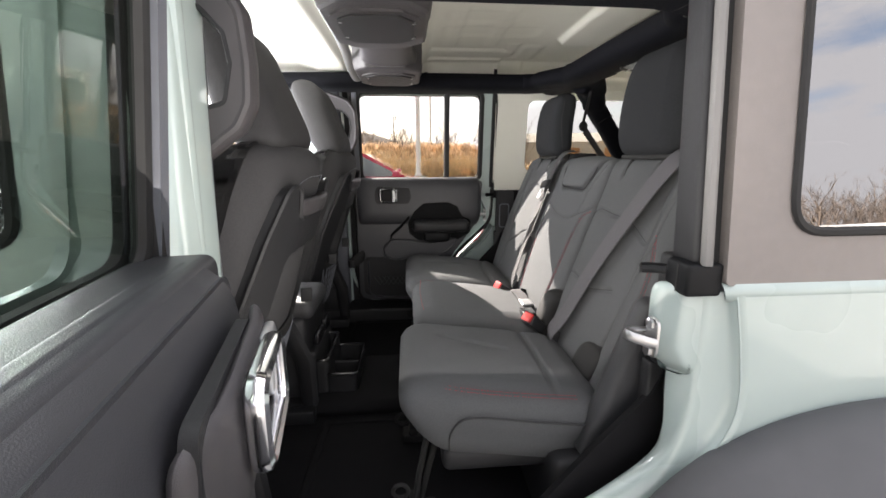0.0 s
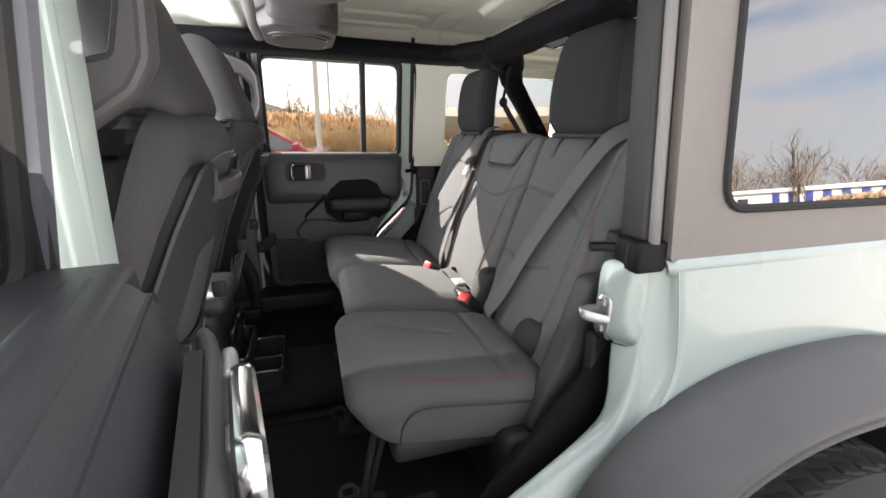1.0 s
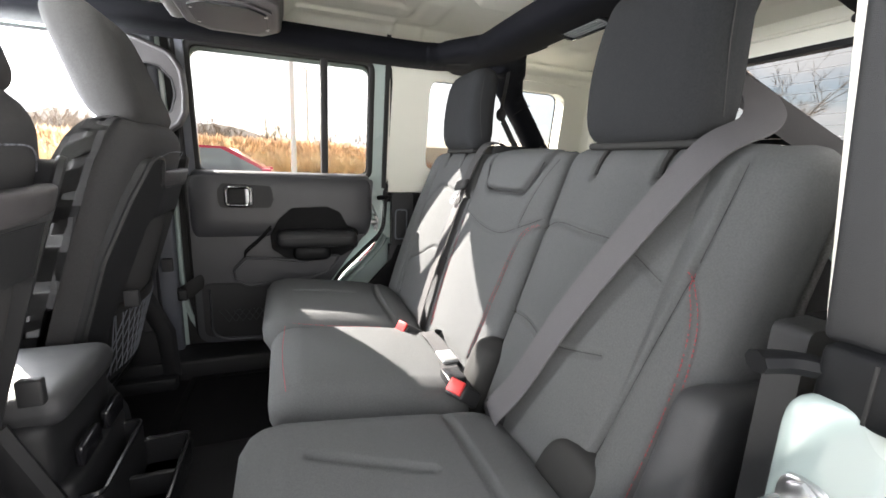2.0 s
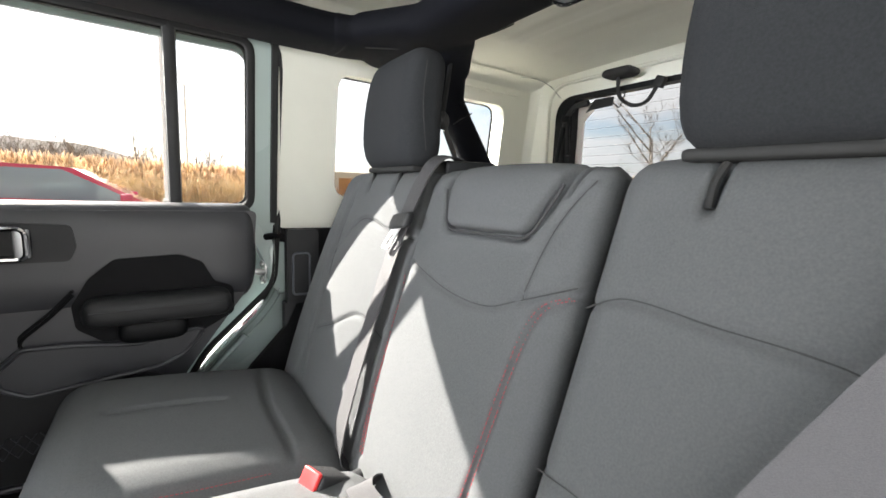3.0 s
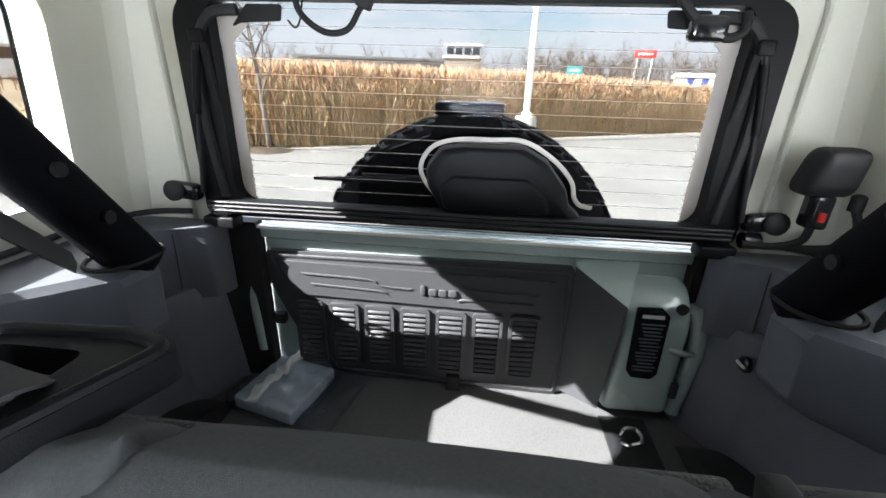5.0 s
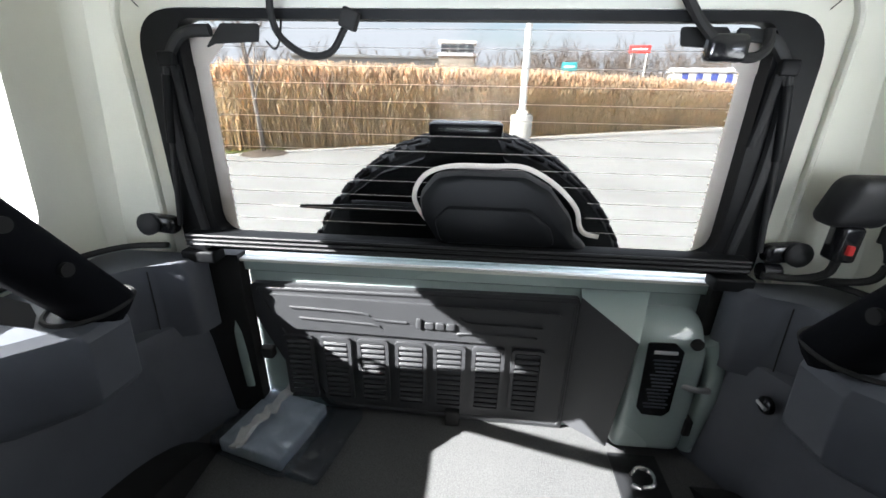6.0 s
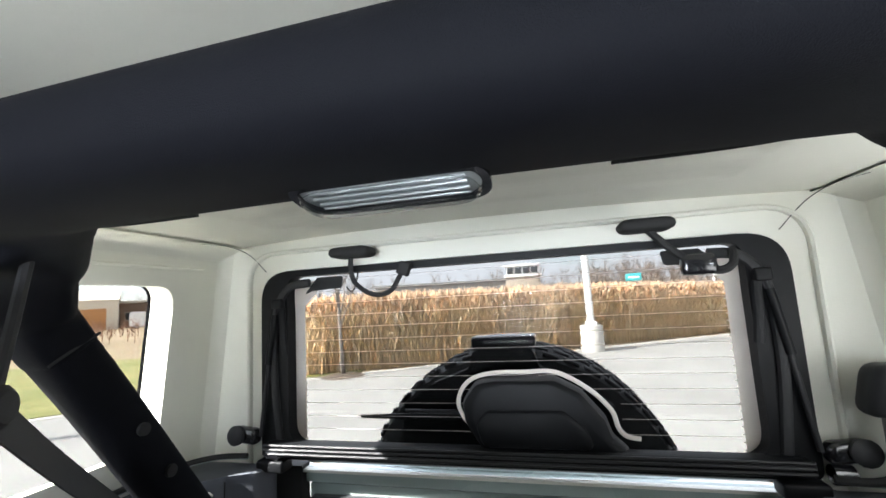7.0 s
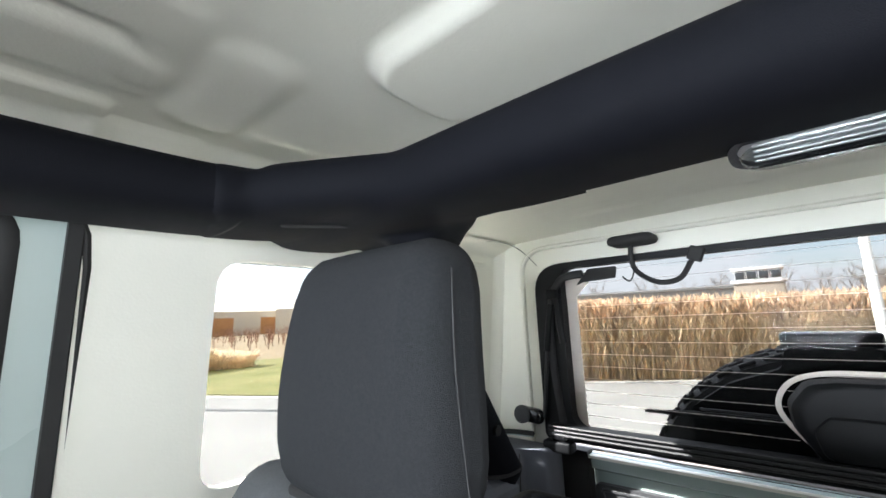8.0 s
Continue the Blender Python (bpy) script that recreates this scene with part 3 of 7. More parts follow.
part("cabin_floor", gbox((-1.9, -0.70, 0.55), (0.10, 0.70, 0.60), 0.01, (2, 2, 1)), MAT, tub, "black rubber floor mat")
part("floor_tunnel", gbox((-1.9, -0.17, 0.58), (-0.25, 0.17, 0.655), (0.05, 0.06, 0.04), (4, 3, 1)), MAT, tub)
part("heel_board", gbox((-0.12, -0.66, 0.55), (0.30, 0.66, 0.80), 0.03, (2, 2, 2)), BLACK, tub)
cargo_floor = part("cargo_floor", gbox((0.28, -0.60, 0.78), (0.965, 0.60, 0.822), 0.006, (4, 4, 1)), CARPET, tub, "dark grey speckled cargo carpet")
for s in (-1, 1):
    part("mat_edge", sweep(smooth([(-0.30, s * 0.20, 0.603), (-0.62, s * 0.20, 0.603), (-0.66, s * 0.24, 0.603), (-0.66, s * 0.56, 0.603), (-0.62, s * 0.60, 0.603), (-0.30, s * 0.60, 0.603)], 4), 0.012, 0.006, 8), MAT, tub)

# ---- padded roll bars ----
bar = thing("sport_bar", (0.24, 0, 1.7), "black padded sport bar with a cross bar and slanted legs", "roll bar", kind="structure")


def blended(datas, voxel, passes):
    """Joins several closed forms into one smooth skin."""
    v, f = join(*datas)
    me = bpy.data.meshes.new("blend")
    me.from_pydata([tuple(map(float, p)) for p in v], [], f)
    ob = bpy.data.objects.new("blend", me)
    scene.collection.objects.link(ob)
    r = ob.modifiers.new("join", "REMESH")
    r.mode, r.voxel_size = "VOXEL", voxel
    q = ob.modifiers.new("ease", "SMOOTH")
    q.factor, q.iterations = 0.5, passes
    bpy.context.view_layer.update()
    ev = ob.evaluated_get(bpy.context.evaluated_depsgraph_get()).data
    out = [tuple(p.co) for p in ev.vertices], [tuple(p.vertices) for p in ev.polygons]
    bpy.data.objects.remove(ob)
    bpy.data.meshes.remove(me)
    return out


LEG = smooth([(0.30, 0.43, 1.716), (0.355, 0.48, 1.707), (0.405, 0.525, 1.668), (0.449, 0.54, 1.605), (0.534, 0.54, 1.484), (0.642, 0.54, 1.325), (0.70, 0.54, 1.24)], 6)
pads = [sweep([(0.288, y, 1.717 - 0.010 * (y / 0.6) ** 2) for y in np.linspace(-0.60, 0.60, 25)], 0.082, 0.039, 28, (-0.06, 0, 1), 3.0)]
for s in (1, -1):
    flip = (lambda d: d) if s > 0 else mirrored
    pads.append(flip(sweep(smooth([(0.10, 0.545, 1.708), (0.17, 0.53, 1.708), (0.25, 0.49, 1.712), (0.31, 0.44, 1.714)], 6), 0.083, 0.037, 24, (0, 0, 1), 2.8)))
    pads.append(flip(sweep(smooth([(0.17, 0.48, 1.712), (0.24, 0.38, 1.714), (0.30, 0.30, 1.716)], 5), 0.055, 0.033, 20, (0, 0, 1), 2.8)))
    pads.append(flip(sweep(smooth([(0.28, 0.33, 1.714), (0.345, 0.395, 1.704), (0.395, 0.47, 1.666), (0.432, 0.522, 1.612)], 5), [0.065] * 6 + [0.06] * 5 + [0.05] * 5, 0.034, 20, (0, 0, 1), 2.8)))
    pads.append(flip(sweep(LEG[:22], [0.080] * 8 + [0.062] * 6 + [0.044] * 8, 0.041, 20, (1, 0, 0.6), 2.6)))
part("cross_bar", blended(pads, 0.007, 14), PAD, bar, "black padded cross bar with moulded corners", sharp=0)
for s, side in SIDES:
    flip = (lambda d: d) if s > 0 else mirrored
    part("side_rail", flip(sweep(smooth([(-1.42, 0.56, 1.69), (-1.0, 0.555, 1.705), (-0.5, 0.55, 1.71), (0.0, 0.55, 1.708), (0.13, 0.54, 1.708)], 8), 0.077, 0.036, 24, (0, 0, 1), 2.8)), PAD, bar, "black padded side rail", sharp=0)
    part("rail_joint", flip(sweep([Vector((0.126, 0.540 + math.copysign(abs(math.cos(g)) ** 0.71, math.cos(g)) * 0.0772, 1.708 + math.copysign(abs(math.sin(g)) ** 0.71, math.sin(g)) * 0.0362)) for g in np.linspace(0, 2 * math.pi, 33)[:-1]], 0.0016, n=5, closed=True)), RUBBER, bar)
    part("slant_leg", flip(sweep(LEG[19:], 0.039, 0.039, 20, (1, 0, 0.6), 2.6)), PAD, bar, "black padded slanted leg", sharp=0)
    part("leg_joint", flip(sweep(smooth([(0.447, 0.504, 1.540), (0.475, 0.500, 1.560), (0.512, 0.508, 1.578)], 4), 0.0022, n=5)), RUBBER, bar)
    for q in ((0.575, 0.4995, 1.425), (0.625, 0.4995, 1.345)):
        part("bolt_recess", flip(lathe([(0.010, 0), (0.010, 0.006), (0.006, 0.0065)], 12, pose(*q, 90, 0, 0))), RUBBER, bar)
    part("screw", flip(lathe([(0.012, 0), (0.011, 0.004), (0.005, 0.006)], 14, pose(0.271, 0.37, 1.684, 180, 0, 0))), BLACK, bar)
    part("pad_seam", flip(sweep(smooth([(0.165, 0.47, 1.6735), (0.24, 0.43, 1.6765), (0.30, 0.36, 1.6805), (0.345, 0.27, 1.685), (0.354, 0.18, 1.687)], 6), 0.0018, n=5)), RUBBER, bar)

# ---- cargo lamp under the cross bar ----
lamp = thing("cargo_lamp", (0.33, -0.02, 1.68), "oblong clear cargo lamp in a black bezel", "lamp")
LM = pose(0.318, -0.024, 1.684, 0, 12, 0)
part("bezel", moved(plate(rounded([(-0.026, -0.074), (0.026, -0.074), (0.026, 0.074), (-0.026, 0.074)], 0.024, 8), -0.010, 0.004, "z", [rounded([(-0.021, -0.068), (0.021, -0.068), (0.021, 0.068), (-0.021, 0.068)], 0.020, 8)]), LM), GLOSS, lamp, "black bezel")
part("reflector", moved(gbox((-0.021, -0.068, -0.008), (0.021, 0.068, 0.003), (0.02, 0.02, 0.001), (2, 4, 1)), LM), SILVER, lamp, "pale reflector")
for x in (-0.011, -0.003, 0.006, 0.013):
    part("lens_rib", moved(gbox((x - 0.0012, -0.058, -0.0105), (x + 0.0012, 0.058, -0.0088), 0.0004, (1, 1, 1)), LM), SILVER, lamp)
lens = part("lens", moved(gbox((-0.020, -0.067, -0.020), (0.020, 0.067, -0.0085), (0.018, 0.020, 0.006), (3, 6, 1)), LM), LENS, lamp, "clear lens")

# ---- tail window frame ----
lift = thing("tail_window", (0.93, 0, 1.25), "black framed tail window with defroster wires", "window", kind="structure")
FRAME_HOLE = rounded([(-0.478, 1.288), (0.478, 1.288), (0.478, 1.672), (-0.478, 1.672)], [0.045, 0.045, 0.03, 0.03], 8)
part("frame", plate(rounded([(-0.55, 1.258), (0.55, 1.258), (0.55, 1.687), (-0.55, 1.687)], [0.02, 0.02, 0.075, 0.075], 8), 0.915, 0.948, "x", [FRAME_HOLE]), SATIN, lift, "black window frame")
for s in (1, -1):
    part("frame_rib", sweep(smooth([(0.915, s * 0.50, 1.30), (0.912, s * 0.513, 1.45), (0.912, s * 0.508, 1.58), (0.915, s * 0.475, 1.645), (0.918, s * 0.42, 1.655)], 6), 0.010, 0.008, 8, (1, 0, 0)), BLACK, lift)
    part("edge_strip", plate([(s * 0.452, 1.285), (s * 0.48, 1.285), (s * 0.48, 1.66), (s * 0.452, 1.66)][::s], 0.9466, 0.9486, "x"), BEIGE, lift, "beige glass edge strip")
    part("corner_strip", plate([(s * 0.452, 1.60), (s * 0.48, 1.60), (s * 0.48, 1.66), (s * 0.36, 1.66), (s * 0.40, 1.652)][::s], 0.9446, 0.9464, "x"), BEIGE, lift)
    part("corner_mask", plate(rounded([(s * 0.35, 1.640), (s * 0.43, 1.636), (s * 0.45, 1.628), (s * 0.415, 1.668), (s * 0.345, 1.668)], 0.006), 0.9425, 0.9444, "x"), RUBBER, lift)
    strut = part("gas_strut", sweep([(0.908, s * 0.503, 1.605), (0.906, s * 0.522, 1.48), (0.904, s * 0.544, 1.31)], 0.005, n=10), BLACK, lift, "black gas strut")
    part("strut_sleeve", sweep([(0.907, s * 0.506, 1.585), (0.905, s * 0.516, 1.52), (0.904, s * 0.523, 1.47)], 0.008, n=10), SATIN, strut)
    part("strut_bracket", gbox((0.900, s * 0.500 - 0.014, 1.598), (0.918, s * 0.500 + 0.014, 1.622), 0.004, (1, 1, 1)), SATIN, lift)
    part("side_link", sweep([(0.910, s * 0.490, 1.60), (0.908, s * 0.486, 1.54), (0.908, s * 0.480, 1.49)], 0.009, 0.006, 8, (1, 0, 0)), SATIN, lift)
    part("hinge_bracket", gbox((0.885, s * 0.51 - 0.035, 1.236), (0.925, s * 0.51 + 0.035, 1.262), 0.006, (1, 2, 1)), SATIN, lift)
    part("hinge_knob", lathe([(0.016, 0), (0.016, 0.03), (0.008, 0.034)], 14, pose(0.90, s * 0.535 - 0.017, 1.275, 90, 0, 0)), GLOSS, lift)
pane = part("pane", plate(rounded([(-0.485, 1.28), (0.485, 1.28), (0.485, 1.678), (-0.485, 1.678)], 0.03, 6), 0.950, 0.954, "x"), DIMMED, lift, "tail glass with its tint deepened to dim the outdoors")
pane.visible_shadow = False
for i in range(13):
    z = 1.662 - i * 0.0288
    spans = [(-0.452, 0.452)] if z > 1.392 else [(0.06, 0.452), (-0.452, -0.245)]
    for y0, y1 in spans:
        part("defroster_wire", sweep([(0.949, y0, z), (0.949, (y0 + y1) / 2, z), (0.949, y1, z)], 0.00042, n=4), WIRE, lift)
for s in (1, -1):
    for i in range(26):
        part("bus_tick", gbox((0.9485, s * 0.452 - 0.003, 1.292 + i * 0.0138), (0.9495, s * 0.452 + 0.003, 1.2945 + i * 0.0138), 0.0002, (1, 1, 1)), WIRE, lift)
# ledge under the glass and its ribbed seal
part("lower_ledge", gbox((0.887, -0.53, 1.270), (0.93, 0.53, 1.298), 0.008, (1, 4, 1)), SATIN, lift, "black ribbed ledge below the glass")
for dz in (0.003, 0.012, 0.021):
    part("ledge_rib", sweep([(0.886, -0.525, 1.275 + dz), (0.886, 0, 1.275 + dz), (0.886, 0.525, 1.275 + dz)], 0.003, n=6), BLACK, lift)
COVER = [(0.030, 1.285), (0.066, 1.345), (0.070, 1.385), (0.040, 1.424), (0.0, 1.430), (-0.125, 1.430), (-0.172, 1.405), (-0.215, 1.352), (-0.225, 1.318), (-0.262, 1.285)]


def dome(outline, layers, radius, centre):
    """A moulded cover on a wall across x: an outline in y and z, drawn towards a centre by a share at each depth."""
    loops = []
    for x, share in layers:
        q = rounded([(centre[0] + (u - centre[0]) * (1 - share), centre[1] + (v - centre[1]) * (1 - share)) for u, v in outline], radius, 4)
        loops.append([(x, u, v) for u, v in q])
    n_ = len(loops[0])
    faces = [(i * n_ + j, i * n_ + (j + 1) % n_, (i + 1) * n_ + (j + 1) % n_, (i + 1) * n_ + j) for i in range(len(loops) - 1) for j in range(n_)]
    return [p for l in loops for p in l], faces + [tuple((len(loops) - 1) * n_ + j for j in range(n_))]


motor = part("wiper_motor_cover", dome(COVER, [(0.949, 0.0), (0.925, 0.01), (0.912, 0.04), (0.906, 0.10), (0.904, 0.17)], 0.03, (-0.08, 1.34)), SATIN, lift, "black wiper motor cover", sharp=30)
part("cover_step", dome([(0.028, 1.30), (0.040, 1.345), (0.015, 1.372), (-0.135, 1.372), (-0.175, 1.34), (-0.19, 1.30)], [(0.906, 0.0), (0.900, 0.03), (0.897, 0.10)], 0.02, (-0.07, 1.33)), SATIN, motor, sharp=30)
part("cover_seal", sweep(smooth([(0.9475, 0.030, 1.298), (0.9475, 0.074, 1.350), (0.9475, 0.081, 1.385), (0.9475, 0.058, 1.420), (0.9475, 0.011, 1.436), (0.9475, -0.06, 1.438), (0.9475, -0.125, 1.437),
     (0.9475, -0.185, 1.405), (0.9475, -0.226, 1.363), (0.9475, -0.236, 1.330), (0.9475, -0.250, 1.314), (0.9475, -0.275, 1.309)], 6), 0.0045, 0.0012, 6, (1, 0, 0)), BEIGE, motor, "pale seal line round the cover")
wiper = thing("tail_wiper", (1.0, 0.1, 1.33), "black tail window wiper with arm and blade", "wiper")
part("blade", sweep([(0.985, 0.33, 1.334), (0.982, 0.20, 1.337), (0.980, 0.06, 1.338)], [0.003, 0.006, 0.004], [0.004, 0.008, 0.006], 6), BLACK, wiper)
part("arm", sweep([(0.992, 0.22, 1.345), (0.995, 0.10, 1.344), (0.998, 0.0, 1.338)], 0.007, 0.005, 6), BLACK, wiper)

# ---- tailgate ----
gate = thing("tailgate", (0.97, 0, 0.8), "pale blue tailgate with a black inner panel", "tailgate")
part("shell", gbox((0.958, -0.52, 0.795), (1.02, 0.465, 1.228), (0.025, 0.03, 0.03), (1, 8, 6)), PAINT, gate, "pale blue tailgate shell")
part("top_lip", sweep([(0.957, -0.50, 1.214), (0.954, 0, 1.214), (0.957, 0.45, 1.214)], 0.018, 0.020, 10, power=2.6), PAINT, gate)
block = part("latch_box", gbox((0.872, -0.500, 0.848), (0.99, -0.358, 1.162), 0.024, (3, 4, 8),
             lambda P: np.c_[P[:, 0] + np.clip(P[:, 2] - 1.10, 0, 1) * 0.9 * (P[:, 0] < 0.95), P[:, 1] + 0.08 * np.clip(0.98 - P[:, 2], 0, 1) * (P[:, 1] > -0.44), P[:, 2]]), PAINT, gate, "pale blue latch box")
PAN = rounded([(0.448, 1.168), (-0.262, 1.174), (-0.262, 0.826), (0.30, 0.838), (0.352, 0.90), (0.398, 0.975), (0.418, 1.02), (0.446, 1.085)][::-1], 0.012, 3)
part("inner_panel", plate(PAN, 0.944, 0.960, "x"), GATE, gate, "black moulded inner panel")
A, B, C, D = [np.array(p) for p in ((0.944, -0.262, 1.178), (0.868, -0.360, 1.125), (0.866, -0.338, 0.862), (0.944, -0.262, 0.845))]
rows = []
for i in range(7):
    f = i / 6
    for j in range(7):
        g = j / 6
        p = (A * (1 - f) + B * f) * (1 - g) + (D * (1 - f) + C * f) * g
        rows.append(tuple(p - np.array((0.006 * math.sin(math.pi * f) * math.sin(math.pi * g), 0, 0))))
part("angled_panel", (rows, [(i * 7 + j, i * 7 + j + 1, i * 7 + j + 8, i * 7 + j + 7) for i in range(6) for j in range(6)]), GATE, gate, "black angled side panel")
part("panel_gusset", ([tuple(A), tuple(B), (0.96, -0.40, 1.20), (0.96, -0.26, 1.20)], [(0, 1, 2, 3)]), PAINT, gate)
part("panel_border", sweep([Vector((0.944, u, v)) for u, v in rounded([(0.436, 1.157), (-0.255, 1.162), (-0.255, 0.836), (0.295, 0.848)], 0.01, 3)], 0.004, n=6, up=(1, 0, 0), closed=True), GATE, gate)
table = part("fold_table", plate(rounded([(0.408, 1.146), (-0.225, 1.138), (-0.225, 1.052), (0.398, 1.062)][::-1], 0.008, 3), 0.936, 0.944, "x"), GATE, gate, "black fold-down tray lid")
part("lid_rib", sweep(smooth([(0.935, 0.36, 1.118), (0.935, 0.20, 1.113), (0.935, 0.175, 1.100), (0.935, 0.10, 1.096)], 3), 0.003, n=6, up=(1, 0, 0)), GATE, table)
part("lid_rib", sweep(smooth([(0.935, 0.34, 1.092), (0.935, 0.18, 1.086), (0.935, 0.16, 1.080)], 3), 0.003, n=6, up=(1, 0, 0)), GATE, table)
part("lid_rib", sweep(smooth([(0.935, -0.19, 1.100), (0.935, -0.04, 1.104), (0.935, -0.015, 1.116)], 3), 0.003, n=6, up=(1, 0, 0)), GATE, table)
part("lid_rib", sweep(smooth([(0.935, -0.18, 1.075), (0.935, -0.03, 1.078), (0.935, -0.01, 1.072)], 3), 0.003, n=6, up=(1, 0, 0)), GATE, table)
for i, w in enumerate((0.012, 0.02, 0.02, 0.02)):
    part("badge_shape", gbox((0.930, 0.073 - i * 0.023 - w / 2, 1.084), (0.936, 0.073 - i * 0.023 + w / 2, 1.110 if i == 0 else 1.102), (0.002, 0.005, 0.005), (1, 1, 1)), GATE, table, "raised plain badge")
SLAT = mesh_of("slat", *gbox((-0.0045, -0.027, -0.0042), (0.0045, 0.027, 0.0042), 0.002, (1, 1, 1)), GATE)
for c in range(7):
    yc = 0.352 - 0.0865 * c
    part("grille_frame", plate(rect(yc - 0.036, 0.868, yc + 0.036, 1.042, 0.010, 3), 0.936, 0.944, "x", [rect(yc - 0.028, 0.876, yc + 0.028, 1.034, 0.006, 3)]), GATE, gate)
    for i in range(11):
        o = part("slat", SLAT, GATE, gate)
        o.matrix_basis = pose(0.9395, yc, 0.884 + i * 0.0142, 0, 28, 0)
sticker = part("label_sticker", plate(rounded([(-0.378, 1.128), (-0.428, 1.130), (-0.447, 1.112), (-0.450, 0.967), (-0.438, 0.953), (-0.397, 0.955), (-0.384, 0.972)][::-1], 0.006, 3), 0.8695, 0.8725, "x"), GLOSS, gate, "black information label")
for i in range(14):
    part("print_bar", gbox((0.8688, -0.442 + 0.003 * (i % 3), 1.088 - i * 0.0088), (0.8696, -0.394 - 0.003 * (i % 4), 1.0915 - i * 0.0088), 0.0002, (1, 1, 1)), GREY, sticker)
part("print_bar", gbox((0.8688, -0.436, 1.104), (0.8696, -0.392, 1.112), 0.0002, (1, 1, 1)), LABELW, sticker)
part("rubber_bumper", lathe([(0.012, 0), (0.012, 0.006), (0.005, 0.008)], 12, pose(0.876, -0.468, 1.128, 0, -90, 0)), RUBBER, gate)
part("gate_latch", sweep(smooth([(0.875, -0.462, 1.030), (0.866, -0.485, 1.028), (0.868, -0.512, 1.026)]), 0.006, n=8), STEEL, gate, "bright steel latch")
part("latch_slot", gbox((0.868, -0.503, 0.905), (0.90, -0.488, 0.945), 0.003, (1, 1, 1)), RUBBER, gate)
jamb = part("gate_jamb", sweep(smooth([(0.905, -0.505, 1.118), (0.90, -0.524, 1.08), (0.898, -0.530, 1.01), (0.90, -0.522, 0.92), (0.90, -0.514, 0.85)]), 0.018, 0.02, 12, (1, 0, 0), 2.4), PAINT, tub, "pale blue gate jamb")
part("gate_jamb", sweep(smooth([(0.945, 0.485, 1.08), (0.94, 0.482, 1.0), (0.94, 0.478, 0.90)]), 0.016, 0.02, 12, (1, 0, 0), 2.4), PAINT, tub)
part("side_latch", join(gbox((0.936, 0.418, 0.972), (0.958, 0.444, 1.000), 0.004, (1, 1, 1)), lathe([(0.014, 0), (0.014, 0.012), (0.009, 0.016)], 14, pose(0.956, 0.440, 0.986, 0, -90, 0))), RUBBER, gate, "black side latch")
part("strap_hook", gbox((0.925, -0.022, 0.822), (0.942, 0.012, 0.865), 0.004, (1, 1, 1)), RUBBER, gate)

